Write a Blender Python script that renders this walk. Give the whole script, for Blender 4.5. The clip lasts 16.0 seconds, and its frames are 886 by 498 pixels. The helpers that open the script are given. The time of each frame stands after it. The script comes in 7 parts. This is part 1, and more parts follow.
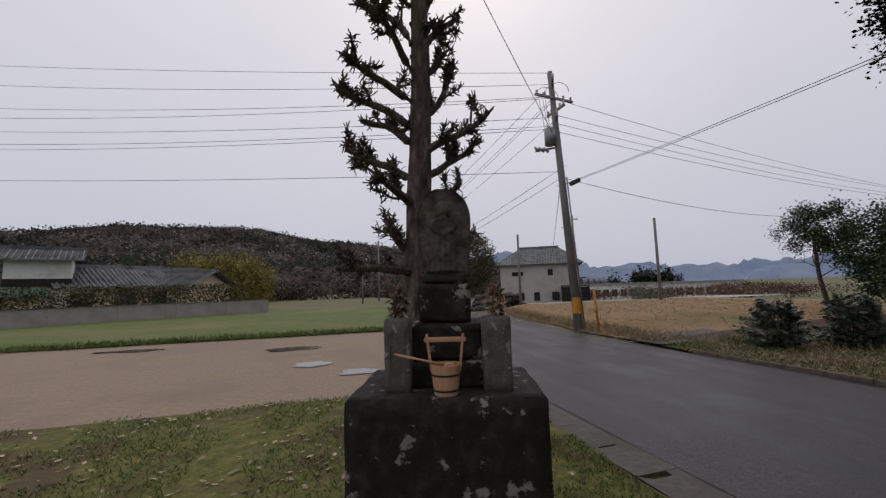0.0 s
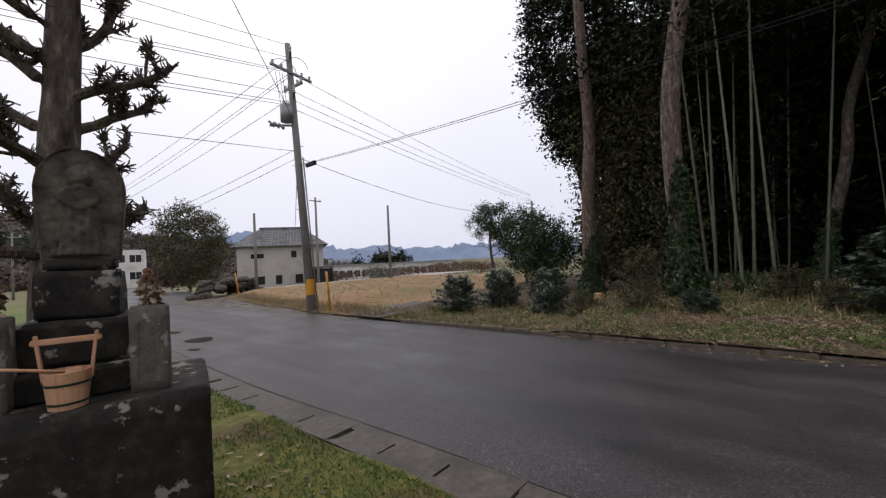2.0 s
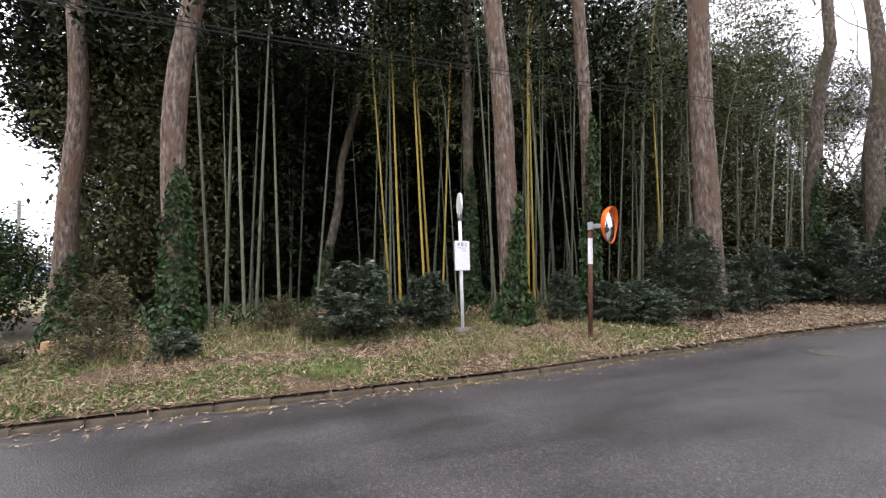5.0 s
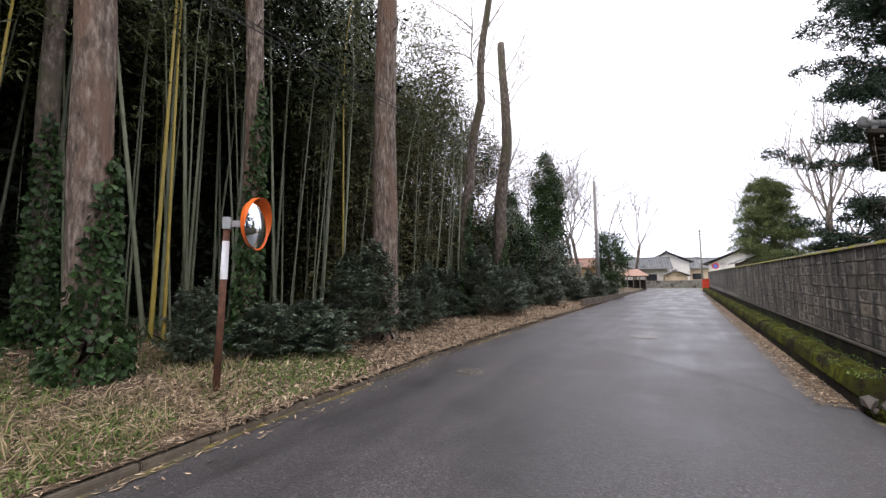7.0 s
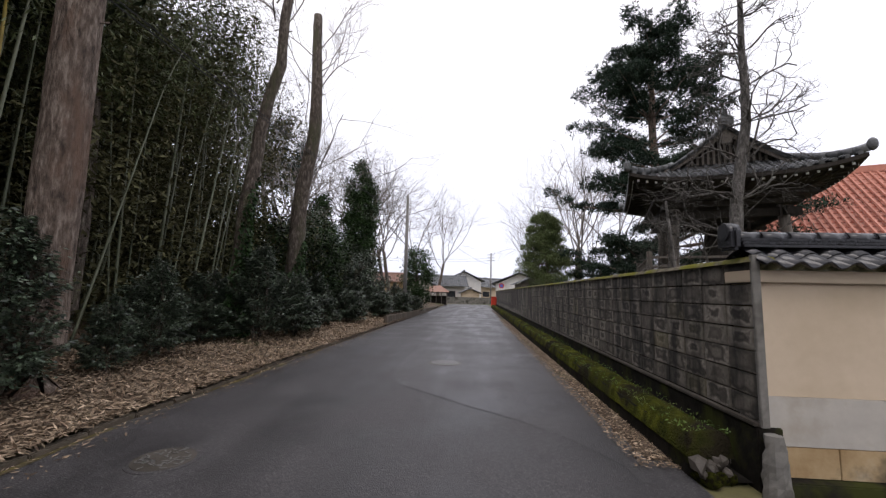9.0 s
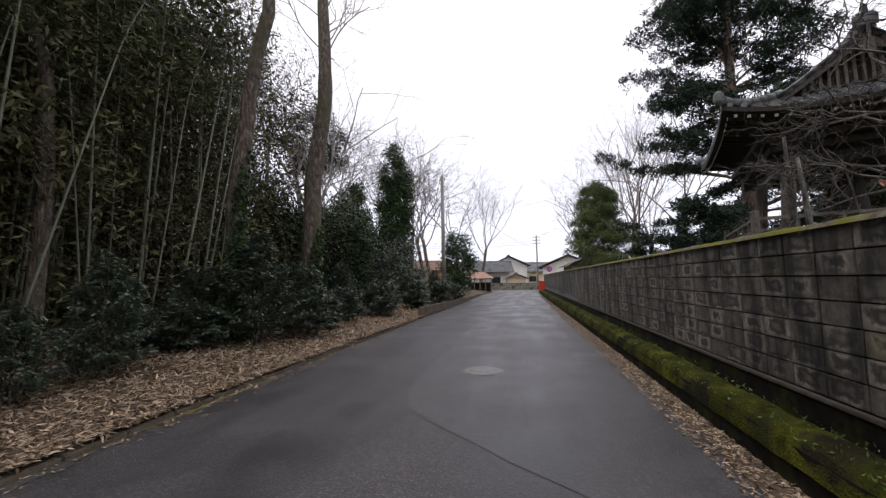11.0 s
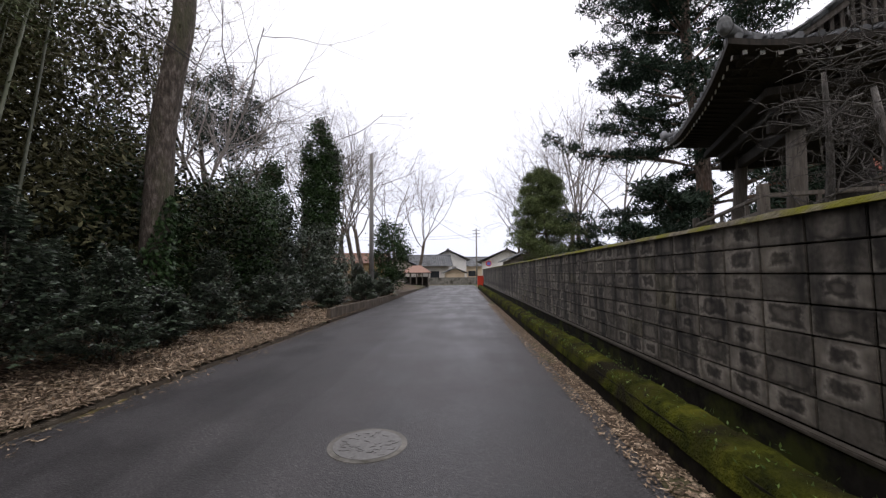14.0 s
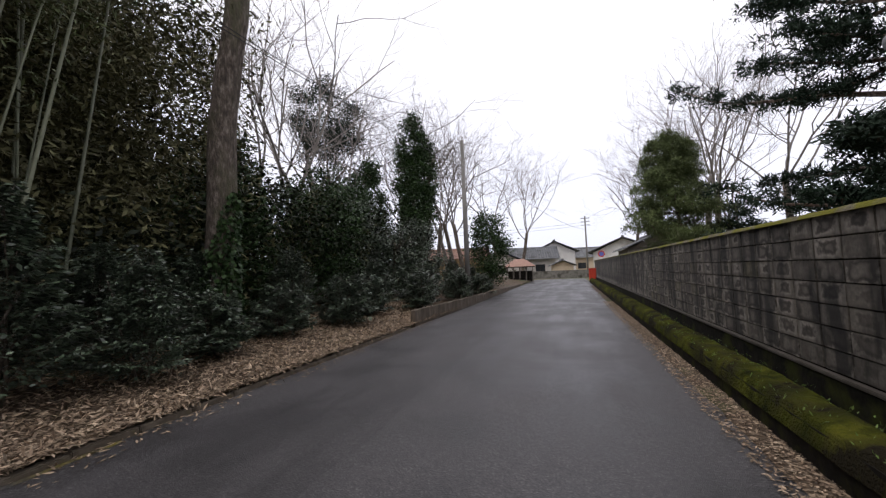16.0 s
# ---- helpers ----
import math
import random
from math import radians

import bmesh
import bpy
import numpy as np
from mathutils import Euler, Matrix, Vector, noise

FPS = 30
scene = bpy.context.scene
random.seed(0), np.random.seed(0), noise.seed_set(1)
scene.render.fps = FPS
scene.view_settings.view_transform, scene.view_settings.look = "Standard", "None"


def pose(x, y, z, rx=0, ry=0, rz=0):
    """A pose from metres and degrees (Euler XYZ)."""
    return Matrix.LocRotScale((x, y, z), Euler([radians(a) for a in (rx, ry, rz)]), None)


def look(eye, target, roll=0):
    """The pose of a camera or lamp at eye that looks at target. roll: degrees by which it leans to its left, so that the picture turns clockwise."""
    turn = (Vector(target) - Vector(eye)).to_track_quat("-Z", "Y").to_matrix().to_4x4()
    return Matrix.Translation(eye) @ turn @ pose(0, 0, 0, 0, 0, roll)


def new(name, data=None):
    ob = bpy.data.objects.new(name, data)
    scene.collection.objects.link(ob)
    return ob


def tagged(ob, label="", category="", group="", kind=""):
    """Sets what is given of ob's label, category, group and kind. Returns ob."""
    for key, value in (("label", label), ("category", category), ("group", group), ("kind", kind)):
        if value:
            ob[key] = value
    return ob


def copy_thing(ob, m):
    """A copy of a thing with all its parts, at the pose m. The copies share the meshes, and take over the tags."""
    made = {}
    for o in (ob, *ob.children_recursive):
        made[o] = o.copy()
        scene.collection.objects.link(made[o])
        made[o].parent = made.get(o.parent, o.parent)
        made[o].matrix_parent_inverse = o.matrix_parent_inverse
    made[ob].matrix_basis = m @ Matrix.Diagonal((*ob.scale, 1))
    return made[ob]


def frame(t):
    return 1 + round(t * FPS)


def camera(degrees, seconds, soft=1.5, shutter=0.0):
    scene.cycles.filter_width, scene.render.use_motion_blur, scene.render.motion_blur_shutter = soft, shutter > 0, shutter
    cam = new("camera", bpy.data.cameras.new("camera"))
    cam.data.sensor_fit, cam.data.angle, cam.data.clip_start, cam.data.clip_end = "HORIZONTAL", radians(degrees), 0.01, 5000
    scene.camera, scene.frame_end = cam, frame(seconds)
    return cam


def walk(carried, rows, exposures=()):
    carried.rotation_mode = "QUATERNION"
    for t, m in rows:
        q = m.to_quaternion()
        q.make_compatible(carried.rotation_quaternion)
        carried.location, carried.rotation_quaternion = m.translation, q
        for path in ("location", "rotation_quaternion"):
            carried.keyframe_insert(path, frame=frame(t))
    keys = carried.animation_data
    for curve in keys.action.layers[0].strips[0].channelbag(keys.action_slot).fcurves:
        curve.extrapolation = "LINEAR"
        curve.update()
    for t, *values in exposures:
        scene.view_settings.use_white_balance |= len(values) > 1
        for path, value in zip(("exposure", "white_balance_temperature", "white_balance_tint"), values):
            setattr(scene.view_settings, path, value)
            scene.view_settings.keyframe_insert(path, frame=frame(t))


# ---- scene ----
cam = camera(97.0, 16.0, soft=1.3)
PATH = [
    (0.0, pose(3.191, -1.122, 1.580, 95.62, 1.75, 165.55)),
    (0.5, pose(3.215, -1.067, 1.579, 95.02, 1.19, 164.31)),
    (1.0, pose(3.182, -1.041, 1.568, 93.54, 1.29, 158.22)),
    (1.5, pose(3.055, -0.971, 1.580, 92.92, 2.31, 147.81)),
    (2.0, pose(2.874, -0.832, 1.567, 91.49, 2.85, 129.84)),
    (2.5, pose(2.650, -0.735, 1.540, 90.66, 1.43, 118.77)),
    (3.0, pose(2.338, -0.670, 1.540, 90.41, 2.58, 125.39)),
    (3.5, pose(1.974, -0.565, 1.550, 91.34, 3.73, 127.76)),
    (4.0, pose(1.608, -0.406, 1.550, 88.93, 1.65, 106.20)),
    (4.5, pose(1.250, -0.161, 1.550, 91.39, 3.20, 86.57)),
    (5.0, pose(0.943, 0.094, 1.554, 93.01, 1.42, 71.82)),
    (5.2, pose(0.731, 0.267, 1.545, 93.28, 0.42, 64.65)),
    (7.3, pose(-0.383, 2.676, 1.546, 94.75, 0.42, 26.65)),
    (7.5, pose(-0.461, 2.965, 1.550, 95.10, -0.07, 22.98)),
    (8.0, pose(-0.504, 3.481, 1.561, 96.16, 0.14, 15.76)),
    (8.5, pose(-0.566, 3.986, 1.573, 96.26, -0.70, 7.69)),
    (8.7, pose(-0.580, 4.244, 1.582, 96.50, -1.34, 4.54)),
    (10.8, pose(-0.531, 6.603, 1.564, 94.53, 0.88, 8.74)),
    (11.0, pose(-0.533, 6.893, 1.555, 94.59, 1.15, 11.19)),
    (11.5, pose(-0.515, 7.445, 1.535, 93.67, 2.59, 17.03)),
    (12.0, pose(-0.494, 8.007, 1.547, 93.60, 1.55, 13.80)),
    (12.5, pose(-0.489, 8.506, 1.576, 93.81, 0.10, 4.79)),
    (13.0, pose(-0.436, 8.996, 1.585, 93.66, 0.33, 0.89)),
    (13.5, pose(-0.425, 9.526, 1.582, 93.14, -0.26, 0.16)),
    (14.0, pose(-0.351, 10.072, 1.556, 93.59, 0.61, 2.59)),
    (14.5, pose(-0.340, 10.574, 1.553, 94.06, 0.57, 5.72)),
    (15.0, pose(-0.304, 11.103, 1.543, 93.68, 1.62, 10.99)),
    (15.5, pose(-0.270, 11.638, 1.546, 93.53, 1.89, 14.80)),
    (16.0, pose(-0.276, 12.184, 1.569, 93.20, 2.33, 17.92)),
]
EXPOSURES = [(0.0, -0.4), (1.0, -0.4), (1.6, -0.12), (2.4, 0.36), (3.2, 0.38), (3.5, 0.26), (4.0, -0.02), (4.5, 1.15), (5.2, 1.8), (7.3, 1.25), (8.0, 0.82), (8.7, 0.55), (10.8, 0.6), (12.0, 0.72), (12.7, 0.62), (16.0, 0.5)]
walk(cam, PATH, exposures=[(t, ev, 6500, 16) for t, ev in EXPOSURES])

# ---- world, sun ----
world = bpy.data.worlds.new("overcast_sky")
scene.world = world
world.use_nodes = True
wn, wl = world.node_tree.nodes, world.node_tree.links
wn.clear()
w_out, w_bg, w_sky = wn.new("ShaderNodeOutputWorld"), wn.new("ShaderNodeBackground"), wn.new("ShaderNodeTexSky")
w_sky.sky_type, w_sky.sun_disc = "NISHITA", False
w_sky.sun_elevation, w_sky.sun_rotation = radians(48), radians(200)
w_sky.air_density, w_sky.dust_density, w_sky.ozone_density = 1.0, 6.0, 1.0
# a closed cloud deck: grey-white, a little brighter overhead, soft patches
w_geo, w_sep, w_ramp = wn.new("ShaderNodeNewGeometry"), wn.new("ShaderNodeSeparateXYZ"), wn.new("ShaderNodeValToRGB")
w_tc, w_noise, w_mul, w_mix = wn.new("ShaderNodeTexCoord"), wn.new("ShaderNodeTexNoise"), wn.new("ShaderNodeMixRGB"), wn.new("ShaderNodeMixRGB")
wl.new(w_tc.outputs["Generated"], w_sep.inputs[0])
w_ramp.color_ramp.elements[0].position, w_ramp.color_ramp.elements[0].color = 0.0, (7.4, 7.9, 9.0, 1)
w_ramp.color_ramp.elements[1].position, w_ramp.color_ramp.elements[1].color = 0.7, (10.4, 10.5, 10.8, 1)
wl.new(w_sep.outputs[2], w_ramp.inputs[0])
w_noise.inputs["Scale"].default_value, w_noise.inputs["Detail"].default_value = 1.6, 4
wl.new(w_tc.outputs["Generated"], w_noise.inputs["Vector"])
w_mul.blend_type, w_mul.inputs[0].default_value = "MULTIPLY", 0.16
wl.new(w_ramp.outputs[0], w_mul.inputs[1])
wl.new(w_noise.outputs[0], w_mul.inputs[2])
w_mix.inputs[0].default_value = 0.92
wl.new(w_sky.outputs[0], w_mix.inputs[1])
wl.new(w_mul.outputs[0], w_mix.inputs[2])
wl.new(w_mix.outputs[0], w_bg.inputs[0])
w_bg.inputs[1].default_value = 0.1
wl.new(w_bg.outputs[0], w_out.inputs[0])

sun_data = bpy.data.lights.new("sun", "SUN")
sun_data.energy, sun_data.angle, sun_data.color = 0.5, radians(25), (1.0, 0.97, 0.93)
sun = new("sun", sun_data)
sun.matrix_world = look((0, -20, 40), (5, 5, 0))


# ---- materials ----
def mat(name, stops, scale=6.0, rough=0.85, bump=0.3, bump_scale=None, metal=0.0, detail=6, stain=None, stain_scale=0.7,
        stain_at=(0.5, 0.65), spec=0.3, rand=0.0, stretch=(1, 1, 1), rough2=None, dist=0.02, coords="Object"):
    """Grain from stops of (position, colour), large stains of another colour, bump, wet or dry gloss."""
    m = bpy.data.materials.new(name)
    m.use_nodes = True
    n, l = m.node_tree.nodes, m.node_tree.links
    b = n["Principled BSDF"]
    tc, mp = n.new("ShaderNodeTexCoord"), n.new("ShaderNodeMapping")
    mp.inputs["Scale"].default_value = stretch
    if coords == "World":
        l.new(n.new("ShaderNodeNewGeometry").outputs["Position"], mp.inputs[0])
    else:
        l.new(tc.outputs[coords], mp.inputs[0])
    no = n.new("ShaderNodeTexNoise")
    no.inputs["Scale"].default_value, no.inputs["Detail"].default_value, no.inputs["Roughness"].default_value = scale, detail, 0.65
    l.new(mp.outputs[0], no.inputs["Vector"])
    r = n.new("ShaderNodeValToRGB")
    while len(r.color_ramp.elements) < len(stops):
        r.color_ramp.elements.new(0.5)
    for e, (p, c) in zip(r.color_ramp.elements, stops):
        e.position, e.color = p, (*c, 1)
    l.new(no.outputs[0], r.inputs[0])
    colour = r.outputs[0]
    if stain:
        s = n.new("ShaderNodeTexNoise")
        s.inputs["Scale"].default_value, s.inputs["Detail"].default_value, s.inputs["Roughness"].default_value = stain_scale, 5, 0.6
        l.new(mp.outputs[0], s.inputs["Vector"])
        mr = n.new("ShaderNodeMapRange")
        mr.inputs[1].default_value, mr.inputs[2].default_value = stain_at
        l.new(s.outputs[0], mr.inputs[0])
        mx = n.new("ShaderNodeMixRGB")
        l.new(mr.outputs[0], mx.inputs[0])
        l.new(colour, mx.inputs[1])
        mx.inputs[2].default_value = (*stain, 1)
        colour = mx.outputs[0]
        if rough2 is not None:
            rr = n.new("ShaderNodeMapRange")
            rr.inputs[3].default_value, rr.inputs[4].default_value = rough, rough2
            l.new(mr.outputs[0], rr.inputs[0])
            l.new(rr.outputs[0], b.inputs["Roughness"])
    if rand:
        oi, hs = n.new("ShaderNodeObjectInfo"), n.new("ShaderNodeHueSaturation")
        ge, ad, fr = n.new("ShaderNodeNewGeometry"), n.new("ShaderNodeMath"), n.new("ShaderNodeMath")
        l.new(oi.outputs["Random"], ad.inputs[0])
        l.new(ge.outputs["Random Per Island"], ad.inputs[1])
        fr.operation = "FRACT"
        l.new(ad.outputs[0], fr.inputs[0])
        mr2 = n.new("ShaderNodeMapRange")
        mr2.inputs[3].default_value, mr2.inputs[4].default_value = 1 - rand, 1 + rand
        l.new(fr.outputs[0], mr2.inputs[0])
        l.new(mr2.outputs[0], hs.inputs["Value"])
        l.new(colour, hs.inputs["Color"])
        colour = hs.outputs[0]
    l.new(colour, b.inputs["Base Color"])
    if rough2 is None or not stain:
        b.inputs["Roughness"].default_value = rough
    b.inputs["Metallic"].default_value = metal
    b.inputs["Specular IOR Level"].default_value = spec
    if bump:
        bn, bp = n.new("ShaderNodeTexNoise"), n.new("ShaderNodeBump")
        bn.inputs["Scale"].default_value, bn.inputs["Detail"].default_value = bump_scale or scale * 3, 4
        l.new(mp.outputs[0], bn.inputs["Vector"])
        l.new(bn.outputs[0], bp.inputs["Height"])
        bp.inputs["Strength"].default_value, bp.inputs["Distance"].default_value = bump, dist
        l.new(bp.outputs[0], b.inputs["Normal"])
    return m


M_GROUND = mat("dry_field_ground", [(0.3, (0.10, 0.085, 0.045)), (0.5, (0.13, 0.12, 0.05)), (0.7, (0.17, 0.135, 0.08))], 3, stain=(0.06, 0.085, 0.025), stain_scale=0.12)


def asphalt(name, dark, mid, chip, rough, wet, speck):
    """Damp asphalt: pale stone chips in dark binder, long worn tracks, wetter and drier patches."""
    m = bpy.data.materials.new(name)
    m.use_nodes = True
    n, l = m.node_tree.nodes, m.node_tree.links
    b = n["Principled BSDF"]
    pos = n.new("ShaderNodeNewGeometry").outputs["Position"]
    vo = n.new("ShaderNodeTexVoronoi")
    vo.inputs["Scale"].default_value = 92
    l.new(pos, vo.inputs["Vector"])
    sep = n.new("ShaderNodeSeparateColor")
    l.new(vo.outputs["Color"], sep.inputs[0])
    ramp = n.new("ShaderNodeValToRGB")
    ramp.color_ramp.elements[0].position, ramp.color_ramp.elements[0].color = 0.15, (*dark, 1)
    ramp.color_ramp.elements[1].position, ramp.color_ramp.elements[1].color = 1.0, (*chip, 1)
    e = ramp.color_ramp.elements.new(speck)
    e.color = (*mid, 1)
    l.new(sep.outputs[0], ramp.inputs[0])
    mp, tr = n.new("ShaderNodeMapping"), n.new("ShaderNodeTexNoise")
    mp.inputs["Scale"].default_value = (1.0, 0.11, 1.0)
    l.new(pos, mp.inputs[0])
    tr.inputs["Scale"].default_value, tr.inputs["Detail"].default_value = 1.5, 5
    l.new(mp.outputs[0], tr.inputs["Vector"])
    pa = n.new("ShaderNodeTexNoise")
    pa.inputs["Scale"].default_value, pa.inputs["Detail"].default_value = 0.8, 6
    l.new(pos, pa.inputs["Vector"])
    mix = n.new("ShaderNodeMath")
    mix.operation = "ADD"
    l.new(tr.outputs[0], mix.inputs[0])
    l.new(pa.outputs[0], mix.inputs[1])
    tone, hs = n.new("ShaderNodeMapRange"), n.new("ShaderNodeHueSaturation")
    tone.inputs[1].default_value, tone.inputs[2].default_value, tone.inputs[3].default_value, tone.inputs[4].default_value = 0.75, 1.25, 0.7, 1.45
    l.new(mix.outputs[0], tone.inputs[0])
    l.new(tone.outputs[0], hs.inputs["Value"])
    l.new(ramp.outputs[0], hs.inputs["Color"])
    l.new(hs.outputs[0], b.inputs["Base Color"])
    ro = n.new("ShaderNodeMapRange")
    ro.inputs[1].default_value, ro.inputs[2].default_value, ro.inputs[3].default_value, ro.inputs[4].default_value = 0.8, 1.2, wet, rough
    l.new(mix.outputs[0], ro.inputs[0])
    l.new(ro.outputs[0], b.inputs["Roughness"])
    b.inputs["Specular IOR Level"].default_value = 0.32
    bp = n.new("ShaderNodeBump")
    bp.inputs["Strength"].default_value, bp.inputs["Distance"].default_value = 0.5, 0.006
    l.new(vo.outputs["Distance"], bp.inputs["Height"])
    l.new(bp.outputs[0], b.inputs["Normal"])
    return m


M_ASPHALT = asphalt("damp_asphalt", (0.026, 0.024, 0.025), (0.051, 0.048, 0.049), (0.095, 0.09, 0.09), 0.62, 0.4, 0.86)
M_ROADPATCH = asphalt("pale_asphalt_patch", (0.030, 0.028, 0.029), (0.056, 0.053, 0.054), (0.098, 0.093, 0.093), 0.57, 0.35, 0.87)
M_SAND = mat("damp_sandy_lot", [(0.3, (0.225, 0.165, 0.115)), (0.6, (0.285, 0.215, 0.155)), (0.75, (0.33, 0.255, 0.19))], 14, rough=0.9, rough2=0.55, bump=0.4, bump_scale=8, dist=0.03, stain=(0.18, 0.125, 0.088), stain_scale=0.45)
M_PUDDLE = mat("puddle_water", [(0.0, (0.10, 0.085, 0.07)), (1.0, (0.13, 0.11, 0.09))], 2, rough=0.04, bump=0.0, spec=0.5)
M_GRASS = mat("mossy_lawn", [(0.3, (0.05, 0.058, 0.012)), (0.5, (0.10, 0.105, 0.02)), (0.68, (0.17, 0.145, 0.04))], 9, bump=1.0, stain=(0.085, 0.058, 0.026), stain_scale=1.1, stain_at=(0.5, 0.62))
M_LAWN = mat("green_lawn", [(0.3, (0.06, 0.09, 0.02)), (0.6, (0.11, 0.14, 0.03)), (0.8, (0.16, 0.16, 0.05))], 2.5, bump=0.5, stain=(0.15, 0.14, 0.05), stain_scale=0.12)
M_STRAW = mat("mown_straw_field", [(0.3, (0.22, 0.13, 0.06)), (0.6, (0.32, 0.20, 0.10)), (0.8, (0.38, 0.26, 0.14))], 4, bump=0.6, stain=(0.19, 0.15, 0.06), stain_scale=0.25)
M_LITTER = mat("leaf_litter_soil", [(0.3, (0.03, 0.022, 0.014)), (0.5, (0.085, 0.058, 0.036)), (0.7, (0.16, 0.11, 0.07))], 22, bump=0.8, bump_scale=30, dist=0.04, stain=(0.06, 0.075, 0.022), stain_scale=0.45, stain_at=(0.56, 0.66))
M_CONC = mat("weathered_concrete", [(0.3, (0.11, 0.105, 0.095)), (0.6, (0.20, 0.19, 0.17)), (0.8, (0.27, 0.26, 0.24))], 5, bump=0.3, bump_scale=60, dist=0.006, stain=(0.06, 0.056, 0.045), stain_scale=1.6)
M_KERB = mat("mossy_kerb_concrete", [(0.3, (0.06, 0.048, 0.034)), (0.7, (0.14, 0.115, 0.086))], 9, bump=0.4, bump_scale=60, dist=0.008, stain=(0.12, 0.105, 0.02), stain_scale=1.3, stain_at=(0.55, 0.68))
M_MOSS = mat("thick_moss", [(0.3, (0.012, 0.014, 0.005)), (0.5, (0.05, 0.055, 0.008)), (0.68, (0.13, 0.13, 0.016))], 4, rough=1.0, bump=1.0, bump_scale=45, dist=0.03, stain=(0.02, 0.017, 0.01), stain_scale=2.0, stain_at=(0.46, 0.58), spec=0.05)
M_COPING = mat("mossy_coping", [(0.3, (0.05, 0.042, 0.032)), (0.5, (0.12, 0.105, 0.075)), (0.72, (0.20, 0.18, 0.14))], 12, rough=0.95, bump=0.8, bump_scale=40, dist=0.02, stain=(0.13, 0.125, 0.018), stain_scale=1.6, stain_at=(0.44, 0.56), spec=0.1)
M_RETAIN = mat("brown_stained_concrete", [(0.3, (0.05, 0.038, 0.027)), (0.55, (0.12, 0.095, 0.072)), (0.75, (0.20, 0.165, 0.13))], 4, bump=0.4, bump_scale=50, dist=0.008, stretch=(1, 1, 0.4), stain=(0.045, 0.036, 0.022), stain_scale=1.4)
# wet concrete; its black also holds the shade of the narrow wall gutter
M_DARKCONC = mat("wet_shade_black_concrete", [(0.3, (0.008, 0.007, 0.006)), (0.7, (0.024, 0.021, 0.017))], 6, bump=0.3, spec=0.08, stain=(0.04, 0.045, 0.012), stain_scale=2.2)
M_LID = mat("dirty_gutter_concrete", [(0.3, (0.045, 0.038, 0.03)), (0.6, (0.085, 0.074, 0.062)), (0.8, (0.13, 0.115, 0.10))], 12, rough=0.6, bump=0.4, bump_scale=60, dist=0.006, stain=(0.04, 0.034, 0.026), stain_scale=1.6, coords="World")
M_OCHREMOSS = mat("ochre_moss_grit", [(0.3, (0.05, 0.042, 0.026)), (0.55, (0.11, 0.088, 0.03)), (0.72, (0.20, 0.16, 0.028))], 9, bump=0.6, stain=(0.05, 0.046, 0.043), stain_scale=0.9, stain_at=(0.45, 0.56))
M_BARK = mat("conifer_bark", [(0.32, (0.032, 0.022, 0.017)), (0.5, (0.125, 0.093, 0.072)), (0.7, (0.30, 0.245, 0.205))], 16, bump=1.0, bump_scale=26, dist=0.06, stretch=(1, 1, 0.28), stain=(0.135, 0.085, 0.06), stain_scale=2.6, stain_at=(0.5, 0.62))
M_BARKG = mat("grey_bark", [(0.3, (0.032, 0.025, 0.02)), (0.52, (0.095, 0.075, 0.06)), (0.72, (0.24, 0.205, 0.17))], 14, bump=1.0, bump_scale=24, dist=0.05, stretch=(1, 1, 0.35), stain=(0.075, 0.072, 0.04), stain_scale=2.2)
M_KNOT = mat("dark_grey_bark", [(0.3, (0.03, 0.028, 0.025)), (0.5, (0.08, 0.074, 0.067)), (0.72, (0.19, 0.178, 0.162))], 14, bump=1.0, bump_scale=24, dist=0.05, stretch=(1, 1, 0.35))
M_TWIG = mat("bare_twigs", [(0.3, (0.13, 0.115, 0.105)), (0.7, (0.25, 0.225, 0.205))], 10, bump=0.0)
M_LEAF = mat("evergreen_leaf", [(0.3, (0.027, 0.041, 0.024)), (0.6, (0.064, 0.087, 0.054)), (0.8, (0.125, 0.15, 0.108))], 5, rough=0.33, bump=0.0, rand=0.75, spec=0.5)
M_LEAFY = mat("dull_olive_leaf", [(0.3, (0.042, 0.045, 0.02)), (0.6, (0.10, 0.094, 0.045)), (0.8, (0.17, 0.145, 0.088))], 2, rough=0.6, bump=0.0, rand=0.55, spec=0.12)
# near-black leaf colour: the deep shade of the grove is put into it
M_CANOPY = mat("shade_dark_canopy_leaf", [(0.3, (0.006, 0.009, 0.0045)), (0.7, (0.018, 0.025, 0.011))], 2, rough=0.5, bump=0.0, rand=0.6, spec=0.12)
M_BAMLEAF = mat("bamboo_leaf", [(0.3, (0.045, 0.06, 0.02)), (0.7, (0.12, 0.14, 0.06))], 2, rough=0.5, bump=0.0, rand=0.4, spec=0.3)
M_DEADLEAF = mat("withered_leaf", [(0.3, (0.085, 0.055, 0.038)), (0.5, (0.25, 0.185, 0.125)), (0.72, (0.46, 0.365, 0.265))], 9, rough=0.8, bump=0.0, rand=0.7, spec=0.2, coords="World")
M_BLADE = mat("grass_blade", [(0.3, (0.05, 0.09, 0.017)), (0.55, (0.10, 0.15, 0.035)), (0.8, (0.20, 0.195, 0.07))], 1.5, rough=0.6, bump=0.0, rand=0.4, spec=0.25, coords="World")
M_DRYBLADE = mat("dry_grass_blade", [(0.3, (0.16, 0.125, 0.06)), (0.55, (0.27, 0.21, 0.12)), (0.8, (0.36, 0.30, 0.19))], 1.5, rough=0.7, bump=0.0, rand=0.35, spec=0.2, coords="World")
